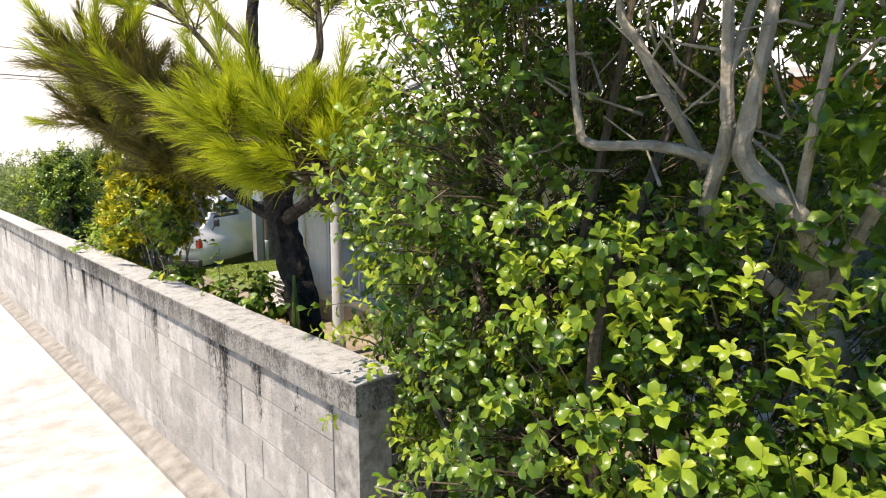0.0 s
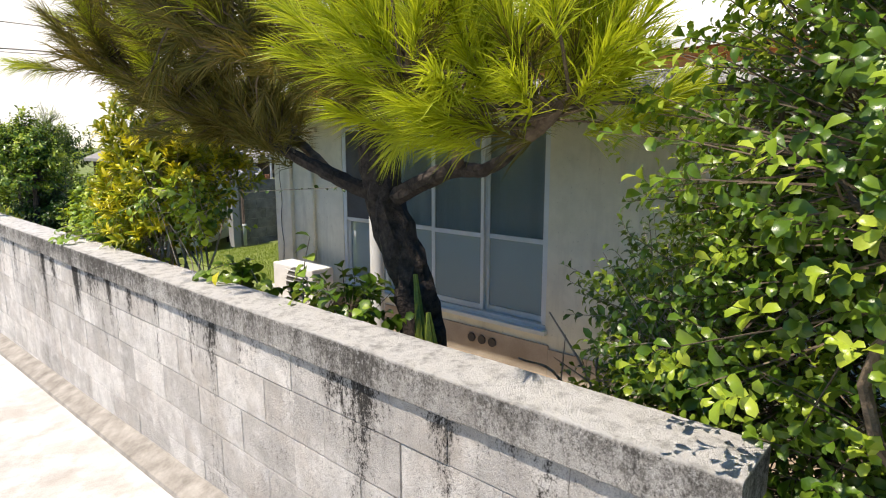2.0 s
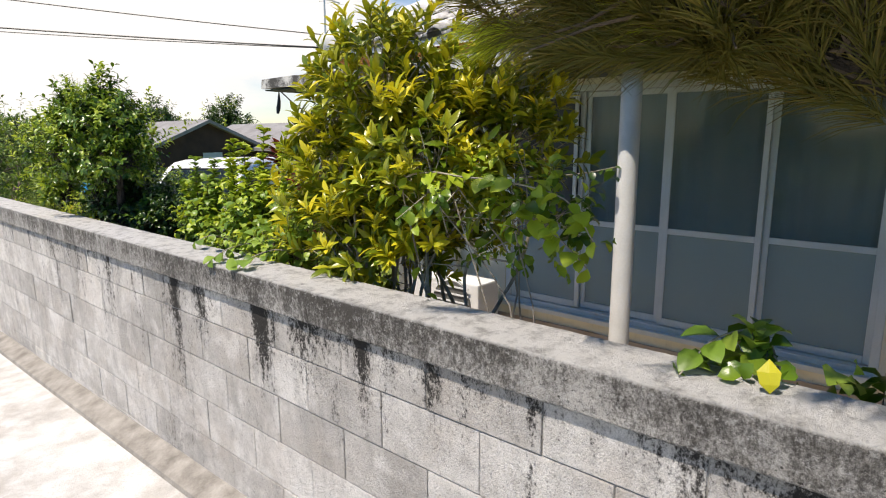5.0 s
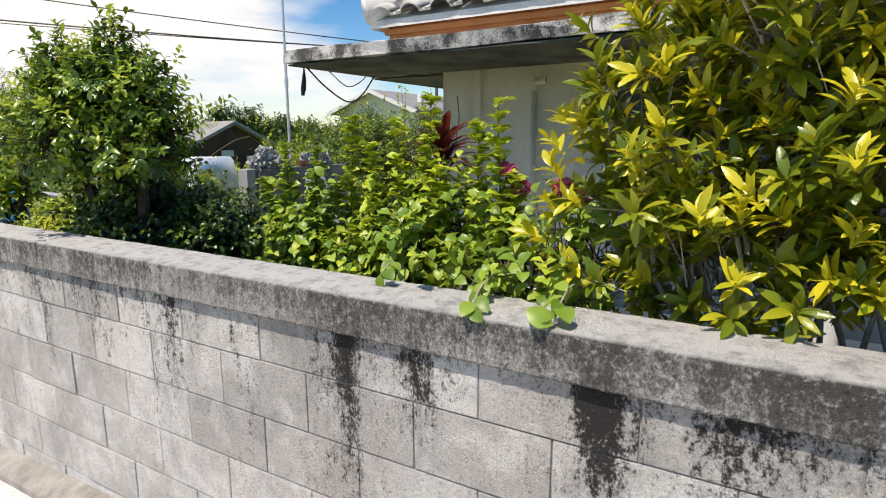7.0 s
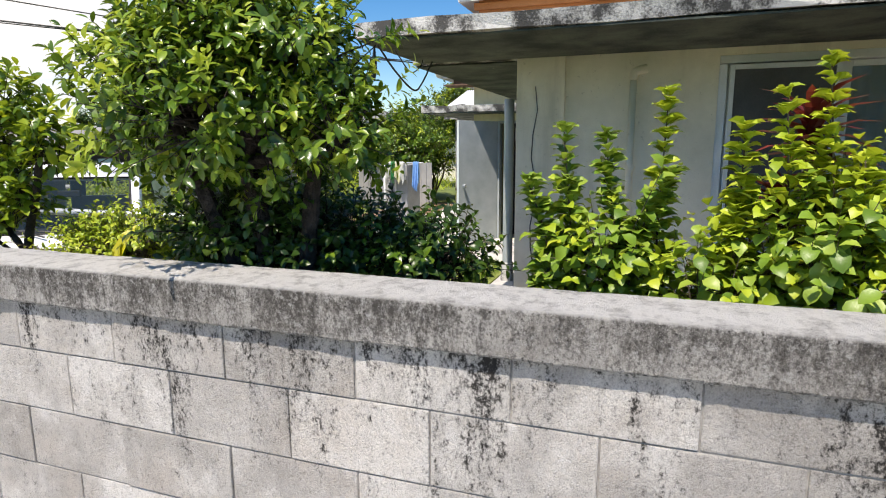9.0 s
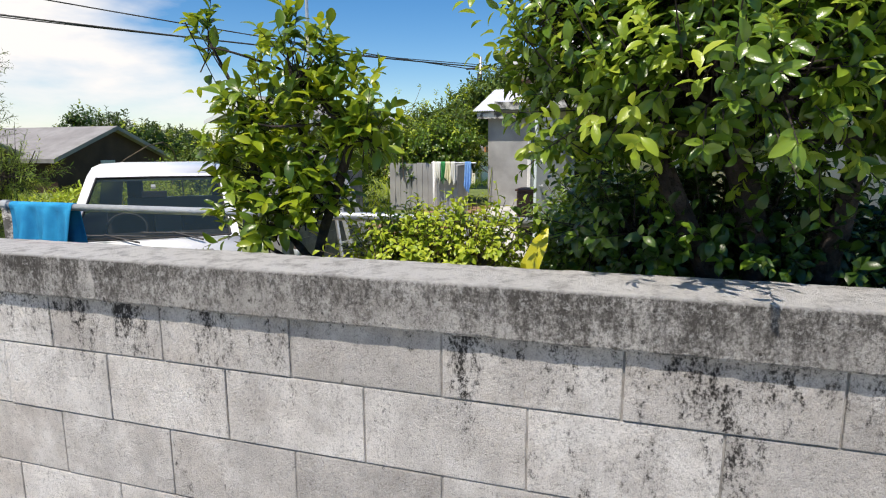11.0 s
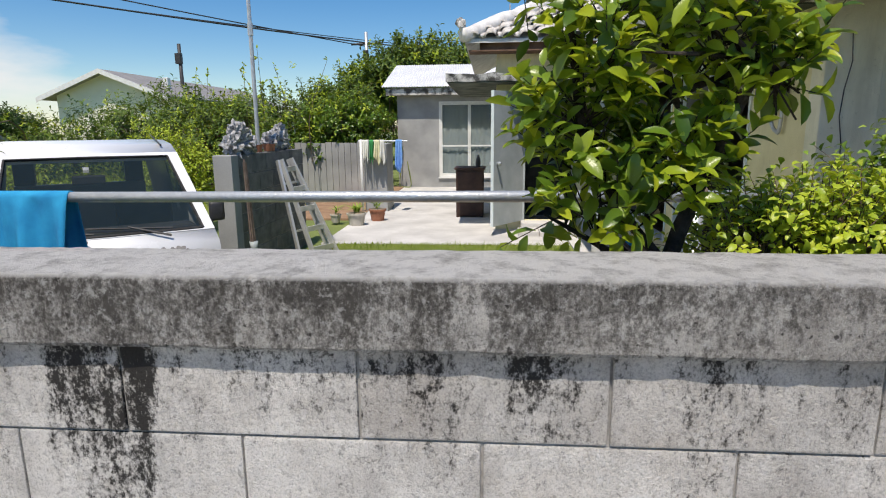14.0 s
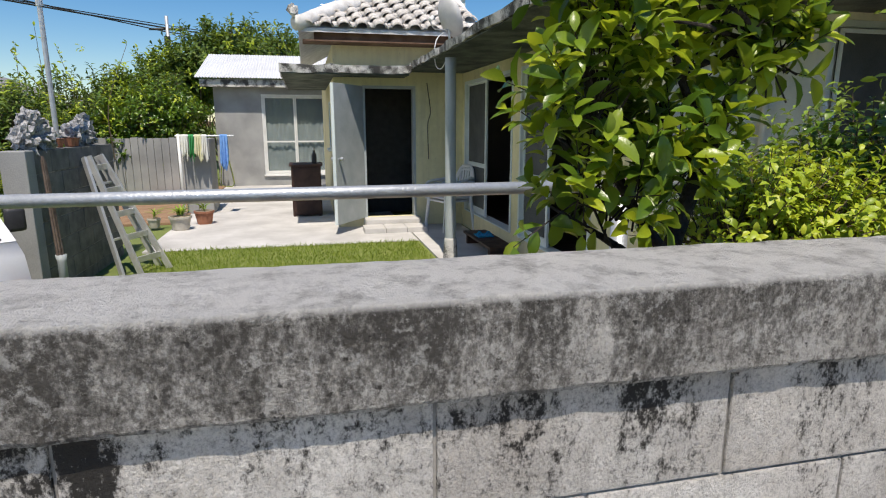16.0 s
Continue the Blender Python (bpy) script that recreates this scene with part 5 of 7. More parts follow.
# conifer past the pipe rail
CON = [((3.0, 13.28, 1.75), (0.22, 0.20, 0.45)), ((3.0, 13.25, 2.2), (0.18, 0.18, 0.3)), ((2.9, 12.80, 1.42), (0.35, 0.25, 0.06)), ((2.8, 13.2, 1.0), (0.4, 0.45, 0.4))]
shrub("conifer", "feathery green garden conifer beside the pipe rail", "tree", (3.0, 13.1, -0.25), CON, (L_CONIFER, L_LIME), BARK_DARK, 42, 1500, 22, 0.16, 0.05, 0.12, young=0.1, stems=14, trunk=([(3.0, 13.1, 0.6), (3.0, 13.1, 1.4)], [0.07, 0.05]), shell=(0.4, 1.0), up=0.4, spread=0.8)

# ---- pipe rail and towel ----
rail = thing("pipe_rail", (2.05, 8.6, 0), "galvanised steel pipe rail on low posts behind the wall", "rail")
RA, RB = (2.28, 8.66, 1.30), (2.50, 12.15, 1.27)
part("pipe", tube([RA, tuple((np.array(RA) + np.array(RB)) / 2), RB], [0.021, 0.021], 14), STEEL, rail, smooth=True)
for q in (0.12, 0.97):
    p = np.array(RA) + (np.array(RB) - np.array(RA)) * q
    part("post", tube([(p[0], p[1], -0.3), (p[0], p[1], p[2] - 0.0)], [0.03, 0.03], 12), STEEL if q < 0.5 else SLAB, rail, smooth=True)
    part("clamp", tube([p - (np.array(RB) - np.array(RA)) * 0.009, p + (np.array(RB) - np.array(RA)) * 0.009], [0.033, 0.033], 12), RUST if q < 0.5 else STEEL, rail)


def draped(name, label, a, b, drop, mat_, seed, parent_cat="towel", out=(-1, 0), rad=0.026, group=""):
    """A cloth folded over a rail from a to b, hanging drop[0] in front and drop[1] behind, with folds."""
    rng = np.random.default_rng(seed)
    a, b = np.array(a, float), np.array(b, float)
    along = (b - a) / np.linalg.norm(b - a)
    o = np.array([out[0], out[1], 0.0])
    nu, vs, fs = 30, [], []
    prof = [("f", s) for s in np.linspace(1, 0, 12)] + [("t", s) for s in np.linspace(0.15, 0.85, 5)] + [("b", s) for s in np.linspace(0, 1, 12)]
    ph = rng.random() * 6
    for i in range(nu + 1):
        u = i / nu
        p = a + (b - a) * u
        hem = 1 + 0.16 * math.sin(u * 5 + ph) + 0.07 * math.sin(u * 13 + ph)
        for k, s in prof:
            if k == "t":
                th = math.pi * s
                q = p + o * math.cos(th) * rad + np.array([0, 0, math.sin(th) * rad])
            else:
                sg = 1 if k == "f" else -1
                fold_ = (0.032 * math.sin(u * 17 + ph + 1.4 * s) + 0.016 * math.sin(u * 37 + ph)) * (0.25 + s)
                q = p + o * sg * (rad + 0.02 * s + fold_ * 0.8 * (s > 0)) + np.array([0, 0, -drop[0 if k == "f" else 1] * s * hem]) + along * 0.05 * s * math.sin(u * 7 + ph) * (0.5 - u)
            vs.append(q)
    m = len(prof)
    fs = [[i * m + k, i * m + k + 1, (i + 1) * m + k + 1, (i + 1) * m + k] for i in range(nu) for k in range(m - 1)]
    ob = part(name, (vs, fs), mat_, None, smooth=True)
    so = ob.modifiers.new("thickness", "SOLIDIFY")
    so.thickness = 0.004
    return tagged(ob, label, parent_cat, group)


def on_rail(q):
    return tuple(np.array(RA) + (np.array(RB) - np.array(RA)) * q)


draped("towel", "bright blue towel hung over the pipe rail", on_rail(0.80), on_rail(0.955), (0.26, 0.3), TOWEL, 3)

# ---- van ----
def van():
    t = thing("van", (5.2, 12.7, -0.24), "small white van with sloping windscreen parked in the yard", "van")
    g, y0, y1 = -0.24, 11.95, 13.40
    prof = [(4.28, 0.30), (4.25, 0.55), (4.28, 0.84), (4.34, 0.98), (4.43, 1.05), (5.22, 1.60), (5.40, 1.67), (5.8, 1.70), (7.3, 1.69), (7.48, 1.62), (7.55, 1.0), (7.55, 0.30)]
    bm = bmesh.new()
    def yw(z, s):
        tuck = 0.0 if z < 1.0 else (z - 1.0) * 0.16
        return (y0 + tuck) if s < 0 else (y1 - tuck)
    L = [bm.verts.new((x, yw(z, -1), g + z)) for x, z in prof]
    R = [bm.verts.new((x, yw(z, 1), g + z)) for x, z in prof]
    n = len(prof)
    for k in range(n):
        if k in (4, 9):
            continue
        bm.faces.new([L[k], L[(k + 1) % n], R[(k + 1) % n], R[k]])
    # sides with window openings
    for V, s in ((L, -1), (R, 1)):
        bm.faces.new([V[i] for i in (0, 1, 2, 3, 4)] + [V[11]])
        w = [bm.verts.new((x, yw(z, s), g + z)) for x, z in ((4.84, 1.22), (5.32, 1.52), (5.95, 1.55), (5.95, 1.22))]
        bm.faces.new([V[4], V[5], w[1], w[0]])
        bm.faces.new([V[5], V[6], V[7], w[2], w[1]])
        bm.faces.new([V[7], V[8], V[9], V[10], w[3], w[2]])
        bm.faces.new([V[4], w[0], w[3], V[10], V[11]])
    bmesh.ops.bevel(bm, geom=[e for e in bm.edges if len(e.link_faces) == 2 and e.calc_face_angle(0) > 0.35], offset=0.035, segments=3, affect="EDGES")
    part("body", bm, VAN_WHITE, t, smooth=True)
    # windscreen pillars and header
    def ws(u, v):
        x, z = 4.43 + 0.79 * v, 1.05 + 0.55 * v
        a, b = yw(z, -1), yw(z, 1)
        return Vector((x, a + (b - a) * u, g + z))
    for name, quad, off in (("windscreen", ((0.055, 0.02), (0.945, 0.02), (0.93, 0.94), (0.07, 0.94)), 0.0),):
        bm = bmesh.new()
        bm.faces.new([bm.verts.new(ws(*q)) for q in quad])
        pane = part(name, bm, CARGLASS, t)
        pane.visible_shadow = False
    nrm = Vector((-0.55, 0, 0.79)).normalized()
    for q in (((0.0, 0.0), (0.055, 0.0), (0.07, 1.0), (0.0, 1.0)), ((0.945, 0.0), (1.0, 0.0), (1.0, 1.0), (0.93, 1.0)), ((0.055, 0.0), (0.945, 0.0), (0.945, 0.02), (0.055, 0.02)), ((0.07, 0.94), (0.93, 0.94), (0.93, 1.0), (0.07, 1.0))):
        bm = bmesh.new()
        lo = [bm.verts.new(ws(*c) - nrm * 0.03) for c in q]
        hi = [bm.verts.new(ws(*c) + nrm * 0.006) for c in q]
        bm.faces.new(hi)
        bm.faces.new(lo[::-1])
        for k in range(4):
            bm.faces.new([hi[k], lo[k], lo[(k + 1) % 4], hi[(k + 1) % 4]])
        part("pillar", bm, VAN_WHITE, t)
    seal = [ws(u, v) + nrm * 0.008 for u, v in ((0.055, 0.02), (0.5, 0.015), (0.945, 0.02), (0.93, 0.94), (0.5, 0.945), (0.07, 0.94), (0.055, 0.02))]
    part("window_seal", tube(seal, [0.011, 0.011], 6), RUBBER, t)
    for s in (-1, 1):
        bm = bmesh.new()
        bm.faces.new([bm.verts.new((x, yw(z, s) - s * 0.01, g + z)) for x, z in ((4.84, 1.22), (5.32, 1.52), (5.95, 1.55), (5.95, 1.22))])
        part("side_window", bm, CARGLASS, t).visible_shadow = False
        mir = part("wing_mirror", box(4.74, 4.80, y0 - 0.15 if s < 0 else y1 + 0.03, y0 - 0.03 if s < 0 else y1 + 0.15, g + 1.06, g + 1.22, 0.028), DARK, t, "black wing mirror", smooth=True)
        part("mirror_arm", tube([(4.76, y0 - 0.06 if s < 0 else y1 + 0.06, g + 1.09), (4.76, y0 + 0.01 if s < 0 else y1 - 0.01, g + 0.98)], [0.012, 0.012], 8), DARK, t)
        yl = y0 + 0.06 if s < 0 else y1 - 0.34
        part("headlamp", box(4.225, 4.31, yl, yl + 0.28, g + 0.66, g + 0.83, 0.012), LAMP_CLEAR, t, "clear headlamp")
        yi = y0 - 0.005 if s < 0 else y1 - 0.05
        part("indicator", box(4.24, 4.36, yi, yi + 0.055, g + 0.67, g + 0.83, 0.010), LAMP_RED, t, "orange-red corner lamp")
        part("wiper", joined([tube([ws(0.22 if s < 0 else 0.58, -0.06) + nrm * 0.03, ws(0.40 if s < 0 else 0.78, 0.07) + nrm * 0.03], [0.009, 0.007], 6), tube([ws(0.20 if s < 0 else 0.55, 0.03) + nrm * 0.022, ws(0.58 if s < 0 else 0.92, 0.09) + nrm * 0.022], [0.007, 0.007], 6)]), DARK, t)
        for x in (4.85, 7.0):
            yc = y0 + 0.09 if s < 0 else y1 - 0.09
            ty = part("wheel", tube([(x, yc - 0.075, g + 0.26), (x, yc - 0.06, g + 0.26), (x, yc + 0.06, g + 0.26), (x, yc + 0.075, g + 0.26)], [0.22, 0.26, 0.26, 0.22], 24), RUBBER, t)
            part("rim", tube([(x, yc + s * 0.05, g + 0.26), (x, yc + s * 0.082, g + 0.26)], [0.15, 0.13], 20), STEEL, ty)
    part("bumper", box(4.20, 4.33, y0 - 0.01, y1 + 0.01, g + 0.28, g + 0.44, 0.03), DARK, t, smooth=True)
    part("grille", box(4.235, 4.262, y0 + 0.5, y1 - 0.5, g + 0.62, g + 0.70, 0.006), DARK, t)
    part("tailgate", box(7.46, 7.50, y0 + 0.10, y1 - 0.10, g + 0.4, g + 1.22, 0.01), VAN_WHITE, t)
    for ya, yb in ((y0 + 0.11, y0 + 0.30), (y1 - 0.30, y1 - 0.11)):
        part("rear_pillar", box(7.45, 7.49, ya, yb, g + 1.221, g + 1.58, 0.01), DARK, t)
    part("headlining", box(5.4, 7.44, y0 + 0.14, y1 - 0.14, g + 1.60, g + 1.625, 0.004), DARK, t)
    part("cabin_floor", box(4.7, 7.44, y0 + 0.05, y1 - 0.05, g + 0.42, g + 0.45), DARK, t)
    dash = part("dashboard", box(4.66, 4.98, y0 + 0.08, y1 - 0.08, g + 0.86, g + 1.06, 0.03), DARK, t)
    for y in (12.30, 13.00):
        sb = part("seat", box(5.45, 5.60, y - 0.22, y + 0.22, g + 0.6, g + 1.22, 0.05), DARK, t, smooth=True)
        part("headrest", box(5.47, 5.57, y - 0.11, y + 0.11, g + 1.25, g + 1.42, 0.04), DARK, sb, smooth=True)
    ring_ = [(5.06 + 0.06 * math.cos(a), 12.98 + 0.18 * math.cos(a) * 0 + 0.18 * math.sin(a), g + 1.08 + 0.15 * math.cos(a)) for a in np.linspace(0, 2 * math.pi, 25)]
    part("steering_wheel", tube(ring_, [0.013, 0.013], 7), DARK, t)
    part("rear_view_mirror", box(5.02, 5.05, 12.60, 12.82, g + 1.38, g + 1.45, 0.012), DARK, t)
    part("inspection_sticker", box(5.06, 5.064, 12.70, 12.74, g + 1.47, g + 1.51), WHITE_PAINT, t, "small white windscreen sticker")
    chip_rng = np.random.default_rng(12)
    for k in range(9):
        cy, cx = 12.15 + 0.75 * chip_rng.random(), 4.29 + 0.04 * chip_rng.random()
        bm = bmesh.new()
        bmesh.ops.create_circle(bm, cap_ends=True, segments=9, radius=0.012 + 0.012 * chip_rng.random())
        for v in bm.verts:
            v.co += Vector((chip_rng.normal() * 0.003, chip_rng.normal() * 0.003, 0))
        bmesh.ops.transform(bm, matrix=Matrix.Translation((cx - 0.006, cy, g + 0.84 + (cx - 4.28) * 2.33)) @ pose(0, 0, 0, 0, -66.8, 0), verts=bm.verts)
        part("paint_chip", bm, GREYROOF, t)
    part("antenna", tube([(5.3, 12.15, g + 1.66), (5.9, 12.15, g + 1.75)], [0.008, 0.004], 6), DARK, t)
    turn = Matrix.Translation((3.88, 12.31, 0)) @ pose(0, 0, 0, 0, 0, 38) @ Matrix.Translation((-4.25, -12.675, 0))
    t.matrix_basis = turn @ t.matrix_basis
    return t


van()

# ---- divider wall with ladder, coral stones and mast ----
# block grey darkened to carry the shade on the wall's -y side
DIVIDER = plain("shade_darkened_block", (0.10, 0.098, 0.092), (0.24, 0.235, 0.22), 6, 0.95, depth=0.01)
dv = tagged(new("divider_wall"), "grey concrete block divider wall with a pale end pier", "wall", kind="structure")
part("end_pier", box(5.78, 5.94, 12.28, 12.47, -0.05, 1.30, 0.01), GREY_RENDER, dv, "pale concrete end pier")
for r in range(7):
    for k in range(6):
        x0 = 5.945 + 0.4 * k - (0.2 if r % 2 else 0)
        a, b = max(5.945, x0), min(8.06, x0 + 0.392)
        if b - a > 0.05:
            part("block", box(a, b, 12.31, 12.45, -0.1 + 0.2 * r, 0.092 + 0.2 * r, 0.006), DIVIDER, dv)
part("mortar", box(5.945, 8.05, 12.318, 12.442, -0.1, 1.28), MORTAR, dv)

lad = thing("stepladder", (7.0, 11.9, 0), "folded aluminium stepladder leaning on the divider wall", "ladder")
def ladder_side(bot_l, bot_r, top_l, top_r, rungs, wide):
    bl_, br_, tl_, tr_ = (np.array(p, float) for p in (bot_l, bot_r, top_l, top_r))
    for a, b in ((bl_, tl_), (br_, tr_)):
        w = Vector(b - a).normalized()
        m = Matrix.Translation(Vector(a)) @ w.to_track_quat("Z", "Y").to_matrix().to_4x4()
        part("stile", box(-0.014, 0.014, -0.03, 0.03, 0, float(np.linalg.norm(b - a)), 0.003, m=m), ALU_BARE, lad)
    for k in range(rungs):
        s = (k + 0.7) / (rungs + 0.2)
        a, b = bl_ + (tl_ - bl_) * s, br_ + (tr_ - br_) * s
        w = Vector(b - a).normalized()
        m = Matrix.Translation(Vector(a)) @ w.to_track_quat("Z", "Y").to_matrix().to_4x4()
        part("step", box(-0.012, 0.012, -wide, wide, 0.014, float(np.linalg.norm(b - a)) - 0.014, 0.003, m=m), ALU_BARE, lad)
ladder_side((6.78, 11.80, 0.0), (7.10, 11.60, 0.0), (6.98, 12.22, 1.20), (7.26, 12.20, 1.20), 5, 0.03)
ladder_side((6.70, 11.95, 0.0), (7.24, 11.74, 0.0), (6.97, 12.26, 1.19), (7.29, 12.24, 1.19), 2, 0.012)

rng = np.random.default_rng(77)
def rock(at, size, seed, name="coral_stone", label="rough grey coral stone on the divider wall"):
    r = np.random.default_rng(seed)
    bm = bmesh.new()
    bmesh.ops.create_icosphere(bm, subdivisions=3, radius=1.0)
    k = r.normal(size=(9, 3)) * 3.2
    for v in bm.verts:
        d = np.array(v.co)
        h = 0.9 + 0.26 * sum(math.sin(float(d @ q) * 2.3 + i) for i, q in enumerate(k)) / 2.2 + 0.16 * r.normal()
        v.co = Vector(d * h * np.array(size)) + Vector(at)
    ob = part(name, bm, CORAL)
    return tagged(ob, label, "stone", "coral stones on the divider wall")
for k, (x, z, s) in enumerate(((6.05, 0.10, 0.11), (6.22, 0.13, 0.14), (6.42, 0.12, 0.12), (6.35, 0.24, 0.10), (6.18, 0.25, 0.09), (7.15, 0.10, 0.11), (7.38, 0.13, 0.13), (7.6, 0.10, 0.11), (7.45, 0.24, 0.09))):
    rock((x, 12.39 + 0.02 * (k % 2), 1.29 + z), (s, s * 0.8, s * 1.0), 100 + k)
for k, x in enumerate((6.5, 6.66, 6.95, 7.05)):
    pt = thing("small_pot", (x, 12.36, 1.30), "small terracotta flowerpot on the divider wall", "pot", "small pots on the divider wall")
    part("bowl", tube([(x, 12.36, 1.298), (x, 12.36, 1.30), (x, 12.36, 1.37), (x, 12.36, 1.38)], [0.035, 0.04, 0.055, 0.058], 14), TERRACOTTA, pt)

mast = thing("antenna_mast", (6.78, 12.40, 1.29), "thin galvanised mast carrying a television aerial", "mast")
part("pole", tube([(6.78, 12.40, 1.28), (6.78, 12.40, 3.0), (6.79, 12.40, 4.3)], [0.024, 0.021, 0.016], 10), STEEL, mast)
part("joint", tube([(6.78, 12.40, 2.55), (6.78, 12.40, 2.68)], [0.03, 0.03], 10), STEEL, mast)
part("boom", tube([(6.23, 12.18, 4.2), (7.33, 12.63, 4.25)], [0.01, 0.01], 6), STEEL, mast)
for k in range(7):
    c = np.array([6.28 + 0.16 * k, 12.20 + 0.066 * k, 4.21])
    part("element", tube([c + np.array([0.1, -0.22, 0]) * (1 - 0.07 * k), c - np.array([0.1, -0.22, 0]) * (1 - 0.07 * k)], [0.004, 0.004], 5), STEEL, mast)

# rusty rods against the pier, and a grey pipe
rods = thing("rusty_rods", (6.1, 12.2, 0), "bundle of rusty iron rods wrapped and leaning on the pier", "rods")
for k in range(7):
    o = rng.normal(size=2) * 0.018
    part("rod", tube([(5.98 + o[0], 12.20 + o[1], 0.42), (6.0 + o[0] * 0.6, 12.24 + o[1] * 0.5, 1.2 + 0.06 * rng.random())], [0.011, 0.011], 6), RUST, rods)
pp = thing("drain_pipe", (6.0, 12.2, 0), "short grey plastic pipe standing by the pier", "pipe")
part("pipe", tube([(5.98, 12.20, -0.02), (5.98, 12.20, 0.36), (5.98, 12.20, 0.42)], [0.035, 0.035, 0.045], 12), BLUEGREY, pp, smooth=True)

# ---- lawn ----
tagged(part("lawn", box(4.4, 7.99, 8.72, 11.9, -0.1, 0.004, 0.005), plain("lawn_thatch", (0.13, 0.17, 0.035), (0.24, 0.27, 0.07), 6, 0.95)), "short sunlit lawn beside the patio", "lawn", kind="structure")
rng = np.random.default_rng(90)
n = 26000
base = np.stack([4.45 + 3.58 * rng.random(n), 8.76 + 3.1 * rng.random(n), np.full(n, 0.0)], 1)
d = unit(rng.normal(size=(n, 3)) * np.array([0.5, 0.5, 0.1]) + np.array([0, 0, 1.0]))
side = unit(np.cross(d, rng.normal(size=(n, 3)))) * 0.004
h = 0.03 + 0.04 * rng.random((n, 1)) ** 2
gv = np.stack([base - side, base + side, base + d * h], 1).reshape(-1, 3)
tagged(part("grass", (gv, (np.arange(n * 3).reshape(-1, 3)).tolist()), L_GRASS), "short green lawn grass", "grass", kind="stuff")
n = 5000
base = np.stack([11 + 22 * rng.random(n), 14.5 + 14 * rng.random(n), np.full(n, -0.02)], 1)
d = unit(rng.normal(size=(n, 3)) * np.array([0.6, 0.6, 0.1]) + np.array([0, 0, 1.0]))
side = unit(np.cross(d, rng.normal(size=(n, 3)))) * 0.02
h = 0.25 + 0.35 * rng.random((n, 1))
gv = np.stack([base - side, base + side, base + d * h], 1).reshape(-1, 3)
tagged(part("tall_grass", (gv, (np.arange(n * 3).reshape(-1, 3)).tolist()), L_LIME), "rough tall grass beyond the yard", "grass", kind="stuff")

# ---- patio things ----
cab = thing("wooden_box", (10.7, 10.15, 0), "dark brown wooden box standing on the patio", "box")
part("carcass", box(10.45, 11.0, 9.90, 10.38, 0.03, 0.84, 0.008), BROWNWOOD, cab)
part("lid", box(10.42, 11.03, 9.87, 10.41, 0.842, 0.875, 0.006), BROWNWOOD, cab)
part("door", box(10.432, 10.449, 9.92, 10.36, 0.08, 0.80, 0.004), BROWNWOOD, cab)
for x in (10.48, 10.97):
    for y in (9.93, 10.35):
        part("foot", box(x - 0.025, x + 0.025, y - 0.025, y + 0.025, 0.012, 0.03), BROWNWOOD, cab)
bottle = thing("detergent_bottle", (10.6, 10.0, 0.875), "small dark bottle on the wooden box", "bottle")
part("bottle_body", tube([(10.62, 10.0, 0.876), (10.62, 10.0, 0.88), (10.62, 10.0, 1.02), (10.62, 10.0, 1.06), (10.62, 10.0, 1.09)], [0.036, 0.04, 0.04, 0.018, 0.016], 14), DARK, bottle)
part("cap", tube([(10.62, 10.0, 1.091), (10.62, 10.0, 1.13)], [0.02, 0.018], 10), WHITE_PAINT, bottle)


def chair(at, turn, label):
    """A moulded plastic armchair: seat, slatted back, arms, four splayed legs."""
    c = thing("plastic_chair", (0, 0, 0), label, "chair", "stacked plastic chairs")
    part("seat", box(-0.22, 0.22, -0.22, 0.22, 0.41, 0.44, 0.014), PLASTIC_WHITE, c, smooth=False)
    for x in (-0.23, 0.23):
        for y, t in ((-0.21, -0.05), (0.21, 0.05)):
            part("leg", tube([(x * 1.08, y + t, 0.0), (x, y, 0.42)], [0.020, 0.026], 8), PLASTIC_WHITE, c)
        part("arm", tube(curve([(x * 1.08, -0.24, 0.44), (x * 1.12, -0.22, 0.62), (x * 1.12, 0.05, 0.66), (x * 1.0, 0.23, 0.70)], 6), [0.02, 0.024], 8), PLASTIC_WHITE, c)
    bk = part("backrest", joined([tube(curve([(-0.22, 0.22, 0.44), (-0.21, 0.27, 0.70), (-0.12, 0.30, 0.84), (0.0, 0.305, 0.86), (0.12, 0.30, 0.84), (0.21, 0.27, 0.70), (0.22, 0.22, 0.44)], 5), [0.02, 0.02], 8)]), PLASTIC_WHITE, c)
    for k in range(5):
        x = -0.13 + 0.065 * k
        part("slat", box(x - 0.02, x + 0.02, -0.006, 0.006, 0.0, 0.40, 0.003, m=Matrix.Translation((0, 0.235, 0.44)) @ pose(0, 0, 0, -9.5, 0, 0)), PLASTIC_WHITE, bk)
    c.matrix_basis = Matrix.Translation(at) @ pose(0, 0, 0, 0, 0, turn)
    return c


chair((8.75, 8.12, 0.008), 200, "white plastic armchair under the eave")
chair((8.75, 8.12, 0.058), 200, "white plastic armchair stacked on another")

